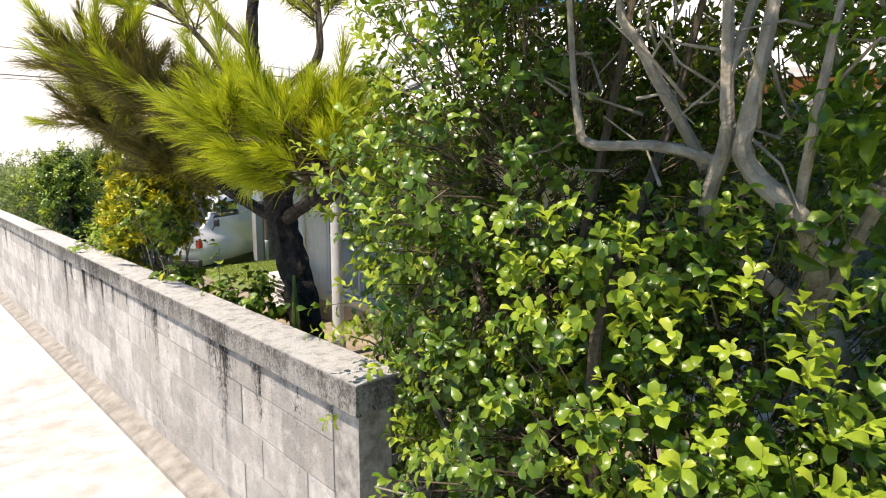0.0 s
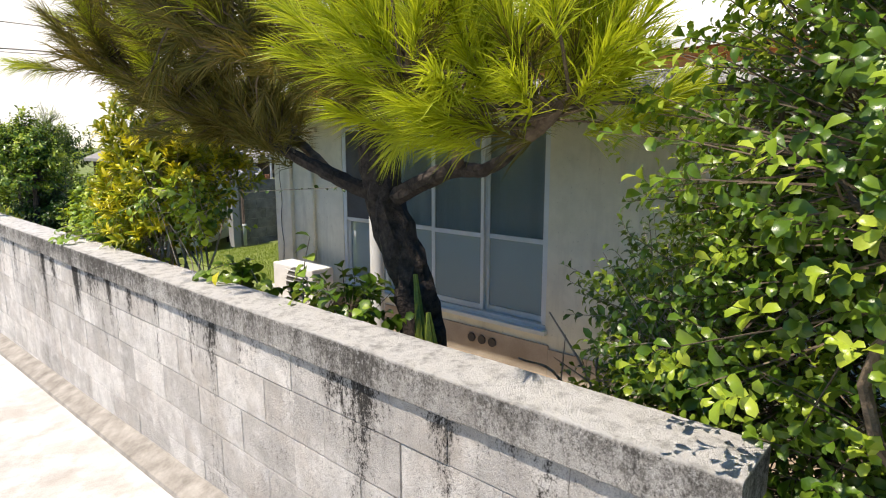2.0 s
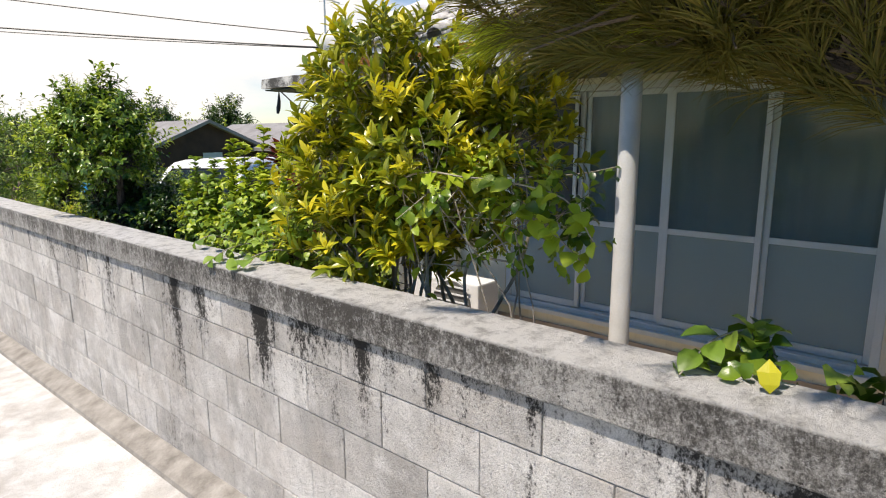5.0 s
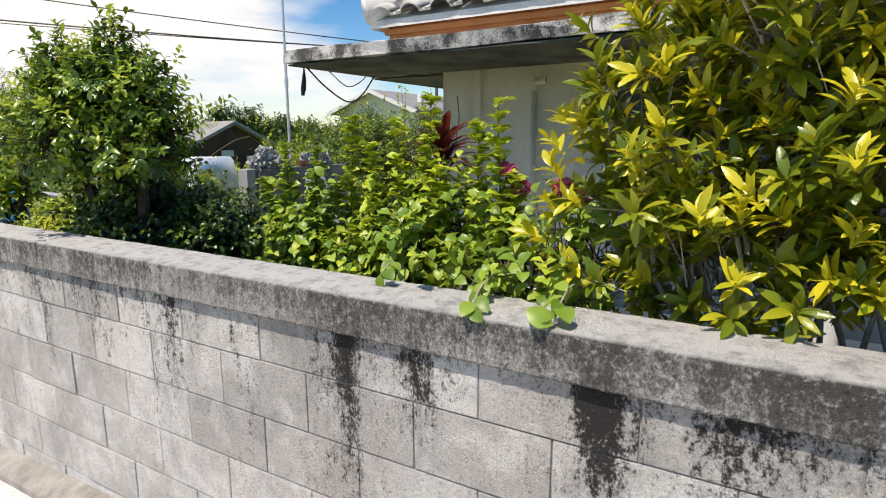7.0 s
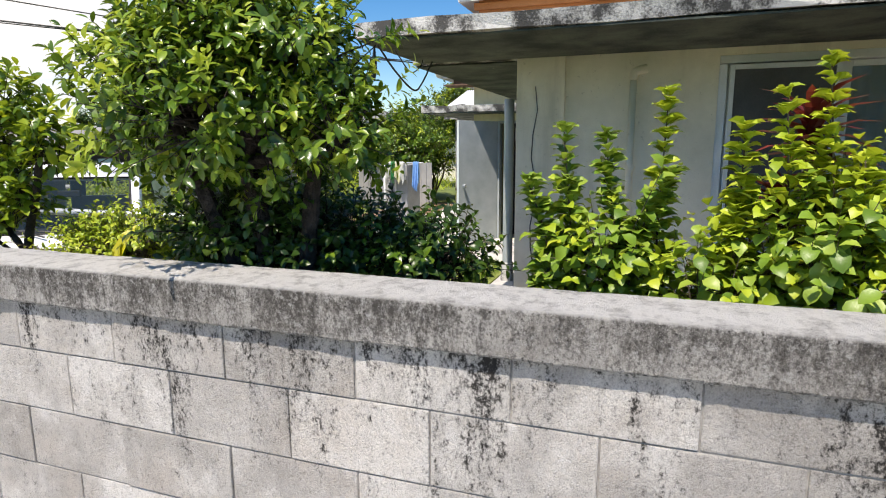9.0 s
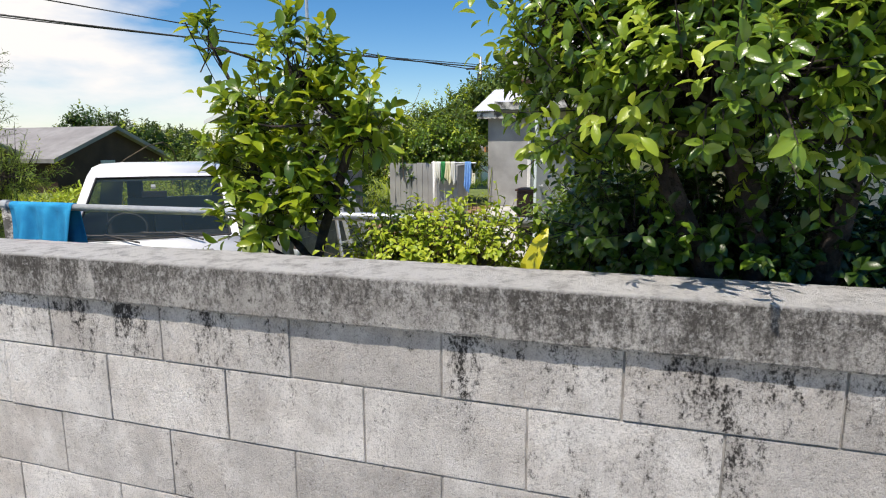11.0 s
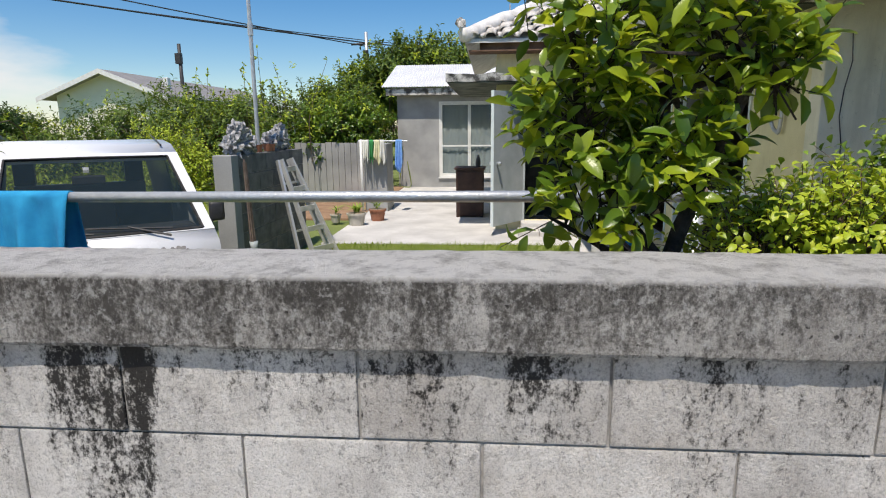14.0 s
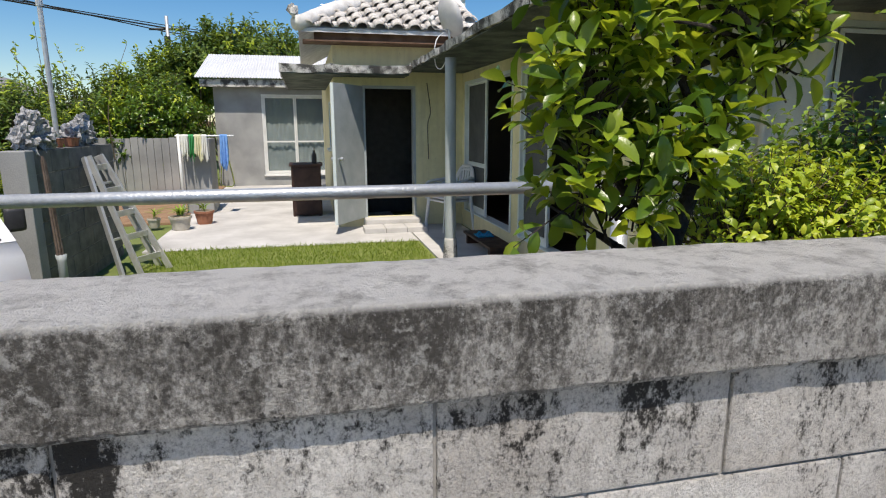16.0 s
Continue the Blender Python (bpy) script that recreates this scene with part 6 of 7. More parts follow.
bench = thing("step_bench", (7.2, 8.05, 0), "low dark bench in front of the sliding doors", "bench")
part("seat", box(6.6, 7.75, 7.88, 8.18, 0.13, 0.16, 0.005), BROWNWOOD, bench)
for x in (6.7, 7.65):
    part("leg", box(x - 0.03, x + 0.03, 7.90, 8.16, 0.008, 0.13, 0.003), BROWNWOOD, bench)
for k, y in enumerate((7.98, 8.09)):
    sl = thing("sandal", (7.3, y, 0.16), "bright blue rubber sandal on the bench", "sandal", "pair of blue sandals")
    part("sole", box(7.20, 7.43, y - 0.045, y + 0.045, 0.161, 0.178, 0.008), TOWEL, sl)
    part("strap", tube(curve([(7.30, y - 0.045, 0.175), (7.31, y, 0.215), (7.30, y + 0.045, 0.175)], 5), [0.010, 0.010], 6), TOWEL, sl)

# potted plants by the post
def potted(at, r, h, mat_, label, seed, leafy):
    rng = np.random.default_rng(seed)
    x, y, z = at
    p = thing("potted_plant", at, label, "potted plant", "pots on the patio")
    part("pot", tube([(x, y, z), (x, y, z + 0.005), (x, y, z + h * 0.85), (x, y, z + h * 0.86), (x, y, z + h)], [r * 0.72, r * 0.75, r * 0.98, r * 1.08, r * 1.08], 20), mat_, p)
    part("soil", tube([(x, y, z + h), (x, y, z + h + 0.006)], [r * 0.95, r * 0.9], 16), GRASS_SOIL, p)
    n = leafy
    th = rng.random(n) * 6.28
    d = np.stack([np.cos(th) * 0.8, np.sin(th) * 0.8, 0.6 + rng.random(n)], 1)
    part("leaves", blades(rng, np.tile([[x, y, z + h]], (n, 1)) + rng.normal(size=(n, 3)) * np.array([0.03, 0.03, 0.005]), d, np.tile([[0, 0, 1.0]], (n, 1)) + d * -0.3, 0.16 + 0.12 * rng.random(n), 0.028, 0.2, 0.4, 0.35), L_HEART, p)


potted((9.55, 11.95, 0.012), 0.15, 0.2, POTGREY, "grey clay pot with a small green plant", 5, 26)
potted((10.05, 11.70, 0.012), 0.14, 0.2, TERRACOTTA, "terracotta pot with a low plant", 6, 12)
potted((9.75, 12.35, 0.02), 0.09, 0.14, POTGREY, "small grey pot at the edge of the soil", 7, 10)

# laundry over a stub wall and post
tagged(part("stub_wall", box(11.2, 11.9, 11.72, 12.15, 0.0, 1.28, 0.012), GREY_RENDER), "short grey concrete stub wall by the patio", "wall", kind="structure")
lp = thing("laundry_post", (11.1, 12.12, 0), "white painted laundry post", "post")
part("shaft", tube([(11.05, 12.17, 0.0), (11.05, 12.17, 1.36)], [0.025, 0.025], 10), WHITE_PAINT, lp, smooth=True)
part("pole", tube([(11.05, 12.22, 1.33), (11.05, 11.30, 1.33)], [0.014, 0.014], 8), STEEL, lp)
for k, (a, b, lo, hi, lab) in enumerate(((12.14, 12.02, (0.66, 0.66, 0.60), (0.76, 0.76, 0.70), "white towel hanging on the laundry pole"), (12.01, 11.93, (0.03, 0.22, 0.07), (0.05, 0.32, 0.10), "green striped towel on the laundry pole"),
                                         (11.92, 11.82, (0.58, 0.56, 0.36), (0.70, 0.68, 0.46), "pale yellow towel on the laundry pole"), (11.81, 11.73, (0.62, 0.62, 0.58), (0.72, 0.72, 0.68), "white cloth on the laundry pole"),
                                         (11.52, 11.40, (0.10, 0.26, 0.62), (0.22, 0.42, 0.75), "blue and white cloth on the laundry pole"))):
    draped("hanging_towel", lab, (11.05, a, 1.332), (11.05, b, 1.332), (0.36 if k < 4 else 0.50, 0.3), plain("towel_cloth", lo, hi, 14, 0.9), 60 + k, "towel", (-1, 0), 0.018, "laundry on the pole")

# board fence behind
fe = thing("board_fence", (15.0, 13.3, 0), "grey weathered board fence with plant shadows", "fence")
for k in range(14):
    y = 12.42 + 0.155 * k
    part("board", box(14.5, 14.53, y, y + 0.148, 0.0, 1.22 + 0.03 * rng.random(), 0.004), GREY_RENDER, fe)
part("fence_rail", box(14.535, 14.58, 12.42, 14.6, 0.9, 0.97, 0.003), GREY_RENDER, fe)
hose = thing("garden_hose", (15.9, 12.0, 0), "green garden hose hung by the annex corner", "hose")
part("coil", tube(curve([(15.94, 12.12, 1.1), (15.9, 12.16, 0.6), (15.85, 12.2, 0.1), (15.8, 12.05, 0.03), (15.85, 11.9, 0.1), (15.92, 12.0, 0.7)], 8), [0.012, 0.012], 7), L_CACTUS, hose)

# ---- fixtures on the house ----
mb = thing("electricity_meter", (4.55, SY, 1.6), "dark grey electricity meter box on the house wall", "meter box")
part("case", box(4.42, 4.68, SY + 0.004, SY + 0.13, 1.66, 1.96, 0.02), METER, mb, smooth=False)
part("window", box(4.45, 4.56, SY + 0.131, SY + 0.137, 1.70, 1.80, 0.002), LAMP_CLEAR, mb)
part("conduit", tube(curve([(4.55, SY + 0.06, 1.66), (4.55, SY + 0.05, 1.56), (4.50, SY + 0.04, 1.50), (4.46, SY + 0.03, 1.56), (4.44, SY + 0.03, 2.2)], 6), [0.013, 0.013], 7), STEEL, mb)
ac = thing("aircon_unit", (3.75, 6.85, 0.3), "pale beige outdoor air conditioner unit", "air conditioner")
part("case", box(3.52, 3.80, 6.45, 7.20, 0.20, 0.66, 0.015), WHITE_PAINT, ac)
gr = part("grille", tube([(3.50, 6.72, 0.46), (3.519, 6.72, 0.46)], [0.2, 0.2], 24), METER, ac)
for k in range(6):
    part("slat", box(3.488, 3.498, 6.53, 6.91, 0.30 + 0.062 * k, 0.312 + 0.062 * k), PLASTIC_WHITE, ac)
for y in (6.55, 7.1):
    part("foot", box(3.55, 3.78, y - 0.04, y + 0.04, 0.05, 0.199, 0.004), SLAB, ac)
dp = thing("wall_pipe", (FX - 0.03, 7.05, 0.6), "cream painted pipe running down the house wall", "pipe")
part("pipe", tube([(FX - 0.035, 7.06, 0.6), (FX - 0.035, 7.06, 2.08)], [0.022, 0.022], 10), PLASTER, dp, smooth=True)
for z in (0.75, 1.5):
    part("bracket", tube([(FX - 0.035, 7.06, z), (FX - 0.035, 7.06, z + 0.03)], [0.032, 0.032], 10), PLASTER, dp)
part("elbow", tube(curve([(FX - 0.035, 7.06, 2.08), (FX - 0.035, 7.05, 2.13), (FX - 0.02, 6.98, 2.15)], 5), [0.026, 0.03], 10), PLASTER, dp)
dish = thing("satellite_dish", (7.55, 8.35, 2.35), "pale grey satellite dish above the eave", "dish")
bm = bmesh.new()
bmesh.ops.create_uvsphere(bm, u_segments=24, v_segments=16, radius=0.36)
bmesh.ops.delete(bm, geom=[v for v in bm.verts if v.co.z > -0.22], context="VERTS")
bmesh.ops.transform(bm, matrix=Matrix.Translation((7.62, 8.42, 2.74)) @ pose(0, 0, 0, 68, 0, 14) @ Matrix.Translation((0, 0, 0.29)), verts=bm.verts)
ds = part("reflector", bm, plain("dish_grey", (0.5, 0.5, 0.5), (0.6, 0.6, 0.6), 8, 0.5), dish, smooth=True)
ds.modifiers.new("thickness", "SOLIDIFY").thickness = 0.012
part("mount", tube(curve([(7.62, 8.40, 2.345), (7.62, 8.40, 2.55), (7.62, 8.42, 2.70)], 4), [0.016, 0.016], 8), STEEL, dish)
part("feed_arm", tube(curve([(7.62, 8.42, 2.6), (7.42, 8.62, 2.58), (7.35, 8.70, 2.66)], 4), [0.008, 0.008], 6), STEEL, dish)
part("feed_horn", tube([(7.36, 8.69, 2.66), (7.40, 8.65, 2.70)], [0.024, 0.024], 8), WHITE_PAINT, dish)


def cable(label, pts, r=0.006, name="cable", mat_=None):
    c = thing(name, pts[0], label, "cable")
    part("strand", tube(curve(pts, 8), [r, r], 6), mat_ or DARK, c)


cable("black cable looping under the eave corner", [(3.15, 8.48, 2.25), (3.3, 8.44, 2.12), (3.5, 8.4, 2.02), (3.7, 8.42, 2.08), (3.85, 8.4, 2.24)])
cable("black cable looping under the eave corner", [(3.35, 8.46, 2.25), (3.55, 8.44, 2.14), (3.75, 8.45, 2.20), (3.8, 8.45, 2.25)], 0.004)
cable("white cable drooping from the dish over the eave edge", [(7.62, 8.42, 2.62), (7.45, 8.6, 2.45), (7.4, 8.62, 2.2), (7.2, 8.6, 2.12), (7.0, 8.57, 2.22)], 0.006, mat_=PLASTIC_WHITE)
cable("thin wires beside the entrance door", [(9.23, 8.35, 2.1), (9.23, 8.30, 1.7), (9.235, 8.34, 1.5), (9.235, 8.33, 1.0)], 0.006)
ins = thing("insulator", (3.18, 8.50, 2.12), "small black cable clamp hanging below the eave corner", "clamp")
part("clamp_body", tube([(3.12, 8.50, 2.05), (3.13, 8.50, 2.10), (3.14, 8.50, 2.16), (3.145, 8.5, 2.25)], [0.012, 0.02, 0.016, 0.004], 8), DARK, ins)
for z0, y0, z1 in ((0.2, 7.72, 2.0),):
    c = [(FX - 0.052, 7.7 + 0.02 * math.sin(k * 1.7), 0.3 + 0.16 * k) for k in range(12)]
    cr = thing("wall_crack", c[0], "dark crack running up the corner pier", "crack")
    part("crack_line", tube(c, [0.006, 0.003], 4, 0.5, rng), DARK, cr)

# building behind the roof
tk = thing("water_tank_house", (14.5, 8.2, 2.6), "white rooftop tank room with a green roof edge", "tank room")
part("wall", box(13.6, 16.0, 6.6, 8.9, 2.5, 4.3, 0.01), CREAM_FAR, tk)
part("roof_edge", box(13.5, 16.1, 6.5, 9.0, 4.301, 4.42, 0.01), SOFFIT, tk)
ae = thing("roof_aerial", (13.4, 9.3, 3.0), "thin television aerial on the roof", "aerial")
part("pole", tube([(13.4, 9.4, 2.6), (13.4, 9.4, 4.1)], [0.018, 0.014], 8), STEEL, ae)
part("boom", tube([(13.4, 9.7, 3.9), (13.4, 8.9, 3.92)], [0.008, 0.008], 6), STEEL, ae)
for k in range(5):
    part("element", tube([(13.25, 9.6 - 0.15 * k, 3.91), (13.55, 9.6 - 0.15 * k, 3.91)], [0.005, 0.005], 5), STEEL, ae)

# ---- shrubs beyond the yard ----
FAR = [
    ("broad green shrubs at the end of the lane", (2.6, 17.0, -0.2), [((2.3, 16.6, 1.1), (0.8, 1.0, 0.9)), ((3.2, 19.0, 1.4), (1.0, 1.2, 1.0)), ((2.4, 22.5, 1.3), (1.3, 1.6, 1.1)), ((3.6, 15.6, 0.8), (0.8, 0.8, 0.7))], L_FAR, 800, 0.07),
    ("broad green shrubs at the end of the lane", (6.0, 26.0, -0.2), [((5.5, 25.0, 0.1), (2.2, 2.0, 0.4)), ((9.0, 27.0, -0.1), (2.4, 2.0, 0.35)), ((1.0, 30.0, 1.0), (2.2, 2.0, 1.2))], L_FAR, 800, 0.13),
    ("dense green shrub with some red leaves beside the annex", (15.4, 13.4, 0), [((15.3, 13.5, 1.70), (0.65, 0.8, 0.45)), ((15.3, 14.2, 1.2), (0.6, 0.7, 0.7)), ((15.4, 12.95, 1.75), (0.5, 0.45, 0.35))], L_CITRUS, 520, 0.1),
    ("dense green shrub behind the divider wall", (12.8, 15.3, 0), [((12.6, 15.2, 1.1), (0.8, 0.9, 0.8)), ((13.2, 15.6, 1.6), (0.8, 0.8, 0.45))], L_FAR, 520, 0.09),
    ("yellow-green bushy shrub behind the divider wall", (8.9, 14.6, 0), [((8.9, 14.5, 0.85), (0.45, 0.5, 0.62)), ((9.2, 14.9, 0.9), (0.4, 0.4, 0.6))], L_LIME, 700, 0.05),
    ("tall wispy shrubs at the yard's end", (15.5, 17.0, 0), [((15.0, 16.6, 1.3), (1.0, 1.1, 0.9)), ((15.5, 17.6, 1.7), (1.0, 1.0, 0.8)), ((15.8, 15.4, 1.7), (0.9, 0.9, 0.75))], L_FAR, 700, 0.1),
    ("tall wispy shrubs at the yard's end", (19.0, 21.0, 0), [((18.5, 20.5, 1.4), (1.4, 1.5, 1.1)), ((19.5, 22.5, 1.3), (1.4, 1.6, 1.0)), ((18.0, 23.5, 0.9), (1.3, 1.4, 0.9))], L_FAR, 700, 0.12),
    ("dense green shrub by the annex roof", (17.8, 13.6, 0), [((17.2, 13.7, 1.6), (0.9, 0.9, 0.9)), ((18.0, 14.6, 2.1), (0.9, 0.9, 0.8))], L_FAR, 600, 0.12),
    ("broad dark green tree behind the annex", (23.5, 13.0, 0), [((23.0, 13.0, 3.6), (1.6, 1.5, 0.8)), ((24.0, 11.6, 3.8), (1.6, 1.5, 0.9)), ((23.5, 14.3, 2.9), (1.4, 1.3, 0.9))], L_FAR, 1500, 0.16),
    ("low grassy bushes near the far houses", (20.0, 26.0, 0), [((16.5, 24.0, 0.05), (2.5, 1.6, 0.4)), ((22.0, 26.5, 0.3), (2.5, 1.6, 0.6)), ((12.0, 22.0, 0.0), (2.2, 1.5, 0.35))], L_LIME, 900, 0.12),
    ("far dark trees on the skyline", (34.0, 44.0, 0), [((33.0, 44.0, 2.2), (1.6, 1.6, 1.5)), ((36.0, 44.0, 2.0), (2.6, 1.6, 1.1)), ((30.5, 44.0, 2.6), (0.8, 0.8, 1.4)), ((40.0, 44.0, 1.9), (2.4, 1.6, 1.0))], L_DARK, 1500, 0.22),
    ("far dark trees on the skyline", (18.0, 46.0, 0), [((18.0, 46.0, 2.6), (1.6, 1.4, 1.2)), ((24.0, 47.0, 2.8), (1.3, 1.3, 1.4)), ((21.0, 46.5, 1.6), (2.4, 1.4, 1.0)), ((10.0, 44.0, 1.6), (3.0, 1.6, 1.2))], L_DARK, 1400, 0.22),
]
for k, (lab, at, blobs, mat_, tw, ll) in enumerate(FAR):
    shrub("tree" if "tree" in lab else "shrub", lab, "tree" if "tree" in lab else "shrub", at, blobs, (mat_, L_LIME), BARK_BROWN, 200 + k, int(tw * 1.7), 7, ll * 2.4, ll * 1.35, 0.42, young=0.10, stems=16, stem_r=0.03, shell=(0.35, 1.05), up=0.6, relief=(blobs[0][1][2] * 0.28, blobs[0][1][2] * 1.1), tipward=0.2)
rng = np.random.default_rng(300)
for k in range(9):
    x, y = 14.0 + 2.2 * rng.random(), 14.0 + 3.8 * rng.random()
    sh = thing("tall_shoot", (x, y, 1.2), "thin leafy shoot rising above the shrubs", "plant", "shoots above the shrubs")
    top = np.array([x + rng.normal() * 0.35, y + rng.normal() * 0.35, 2.7 + 0.7 * rng.random()])
    c = np.array(curve([(x, y, 0.8), (x + rng.normal() * 0.1, y, 1.9), top], 8))
    part("stem", tube(c, [0.012, 0.004], 5), BARK_BROWN, sh)
    m = 22
    bpt = c[rng.integers(6, len(c), m)]
    part("leaves", blades(rng, bpt, unit(rng.normal(size=(m, 3)) + np.array([0, 0, 0.4])), unit(rng.normal(size=(m, 3)) + np.array([0, 0, 1])), 0.11, 0.045), L_LIME, sh)
red = shrub("red_shrub", "small reddish shrub among the greenery", "shrub", (13.6, 16.0, 0), [((12.6, 15.7, 1.3), (0.3, 0.3, 0.25))], (L_RED, L_LIME), BARK_BROWN, 310, 200, 6, 0.12, 0.07, 0.4, shell=(0.3, 1.0))

# ---- far houses ----
def gable_house(name, label, x0, x1, y0, y1, zb, ze, zr, axis, wall, roof_m, over=0.5):
    """A plain gabled house whose ridge runs along axis, with overhanging roof slabs, door and windows."""
    h = thing(name, (x0, y0, zb), label, "house")
    bm = bmesh.new()
    if axis == "x":
        ym = (y0 + y1) / 2
        ends = [[(x, y0, zb), (x, y1, zb), (x, y1, ze), (x, ym, zr - 0.15), (x, y0, ze)] for x in (x0, x1)]
    else:
        xm = (x0 + x1) / 2
        ends = [[(x0, y, zb), (x1, y, zb), (x1, y, ze), (xm, y, zr - 0.15), (x0, y, ze)] for y in (y0, y1)]
    vs = [[bm.verts.new(c) for c in e] for e in ends]
    bm.faces.new(vs[0])
    bm.faces.new(vs[1][::-1])
    for k in range(5):
        bm.faces.new([vs[0][k], vs[0][(k + 1) % 5], vs[1][(k + 1) % 5], vs[1][k]])
    part("wall", bm, wall, h)
    slope = (zr - ze) / ((y1 - y0) / 2 if axis == "x" else (x1 - x0) / 2)
    for s in (-1, 1):
        bm = bmesh.new()
        if axis == "x":
            ym, w = (y0 + y1) / 2, (y1 - y0) / 2 + over
            q = [(x0 - over, ym, zr), (x1 + over, ym, zr), (x1 + over, ym + s * w, zr - slope * w), (x0 - over, ym + s * w, zr - slope * w)]
        else:
            xm, w = (x0 + x1) / 2, (x1 - x0) / 2 + over
            q = [(xm, y0 - over, zr), (xm, y1 + over, zr), (xm + s * w, y1 + over, zr - slope * w), (xm + s * w, y0 - over, zr - slope * w)]
        lo = [bm.verts.new((c[0], c[1], c[2] - 0.16)) for c in q]
        hi = [bm.verts.new(c) for c in q]
        bm.faces.new(hi)
        bm.faces.new(lo[::-1])
        for k in range(4):
            bm.faces.new([hi[k], lo[k], lo[(k + 1) % 4], hi[(k + 1) % 4]])
        part("roof_slope", bm, roof_m, h)
    return h, slope


wh, sl = gable_house("white_house", "cream gabled house with a grey roof behind the shrubs", 38.8, 60.0, 31.6, 39.0, -0.5, 4.15, 5.6, "x", CREAM_FAR, GREYROOF, 0.8)
for s in (-1, 1):
    w = 3.7 + 0.85
    a = np.array([37.95, 35.3, 5.45])
    b = np.array([37.95, 35.3 + s * w, 5.45 - 0.392 * w])
    bm = bmesh.new()
    q = [a + np.array([0, 0, 0.17]), b + np.array([0, 0, 0.17]), b - np.array([0, 0, 0.14]), a - np.array([0, 0, 0.14])]
    f0 = [bm.verts.new(c) for c in q]
    f1 = [bm.verts.new(c + np.array([0.04, 0, 0])) for c in q]
    bm.faces.new(f0)
    bm.faces.new(f1[::-1])
    for k in range(4):
        bm.faces.new([f0[k], f1[k], f1[(k + 1) % 4], f0[(k + 1) % 4]])
    part("bargeboard", bm, WHITE_PAINT, wh)
part("roof_vent", box(41.5, 41.9, 32.6, 33.0, 4.6, 5.3, 0.02), WHITE_PAINT, wh)
b1, _ = gable_house("brown_house", "dark brown wooden house with a grey gabled roof", 16.9, 22.3, 29.4, 38.0, -0.6, 1.45, 2.62, "y", BROWN_HOUSE, GREYROOF, 0.35)
part("window", box(20.4, 21.3, 29.37, 29.398, 0.2, 0.9, 0.01), WHITE_PAINT, b1)
part("bargeboard", box(18.9, 19.6, 29.36, 29.398, 0.9, 1.2, 0.01), CURTAIN, b1)
b2, _ = gable_house("brown_house", "dark brown wooden house with a grey gabled roof", 11.6, 17.0, 31.4, 38.5, -0.6, 1.5, 2.68, "y", BROWN_HOUSE, GREYROOF, 0.35)
part("window", box(14.0, 15.0, 31.36, 31.398, 0.4, 1.1, 0.01), CURTAIN, b2)
b3, _ = gable_house("orange_house", "low house with an orange eave behind the shrubs", 27.0, 34.0, 15.5, 20.0, -0.5, 1.9, 2.9, "x", CREAM_FAR, GREYROOF, 0.6)
part("eave_board", box(26.35, 34.5, 14.84, 14.90, 1.45, 1.70, 0.01), FASCIA, b3)

# ---- power poles and lines ----
def power_pole(x, y, top, label, r, arm=True):
    p = thing("utility_pole", (x, y, -0.5), label, "utility pole")
    part("pole", tube([(x, y, -0.6), (x, y, top * 0.5), (x, y, top)], [r * 1.3, r], 10), STEEL if arm else DARK, p, smooth=True)
    if not arm:
        part("insulator", box(x - 0.2, x + 0.2, y - 0.12, y + 0.32, top - 1.5, top - 0.7, 0.03), DARK, p)
        return
    part("crossarm", tube([(x - 0.1, y - 0.7, top - 0.5), (x + 0.1, y + 0.7, top - 0.5)], [0.05, 0.05], 6), DARK, p)
    part("transformer", tube([(x - 0.15, y, top - 1.3), (x - 0.15, y, top - 0.8)], [0.12, 0.12], 10), DARK, p)


power_pole(27.3, 15.35, 5.8, "thin grey utility pole carrying power lines", 0.07)
power_pole(46.0, 33.9, 8.2, "dark far utility pole behind the cream house", 0.13, False)
for k, (z0, z1, z2, r) in enumerate(((5.2, 5.55, 9.3, 0.022), (5.35, 5.1, 7.4, 0.03), (5.45, 4.95, 7.1, 0.018))):
    a, b = np.array([27.3, 15.4, z0]), np.array([-6.0, 44.0, z2])
    pts = [a + (b - a) * s + np.array([0, 0, -1.4 * 4 * s * (1 - s) * 0.35]) for s in np.linspace(0, 1, 13)]
    cable("black overhead power line", [tuple(p) for p in pts], r, "power_line")
    pts = [a + (np.array([40.0, -8.0, z0 + 0.6]) - a) * s + np.array([0, 0, -0.5 * 4 * s * (1 - s)]) for s in np.linspace(0, 1, 9)]
    cable("black overhead power line", [tuple(p) for p in pts], r, "power_line")

# ---- creeping vines and fallen leaves ----
def sprig(pts, n, ll, mat_, seed, label, wide_=0.75):
    """A vine stem with single leaves set along it."""
    r = np.random.default_rng(seed)
    c = np.array(curve(pts, 8))
    v = thing("vine_sprig", pts[0], label, "vine")
    part("stem", tube(c, [0.004, 0.002], 5), BARK_PALE, v)
    b = c[np.linspace(2, len(c) - 1, n).astype(int)]
    d = unit(r.normal(size=(n, 3)) * np.array([0.8, 0.8, 0.4]) + np.array([-0.3, 0, -0.25]))
    size = ll * (0.7 + 0.5 * r.random((n, 1)))
    part("leaves", round_blades(b, d, unit(r.normal(size=(n, 3)) * 0.4 + np.array([-0.4, 0, 1.0])), size, size * wide_, 0.15, 0.25), mat_, v, smooth=True)


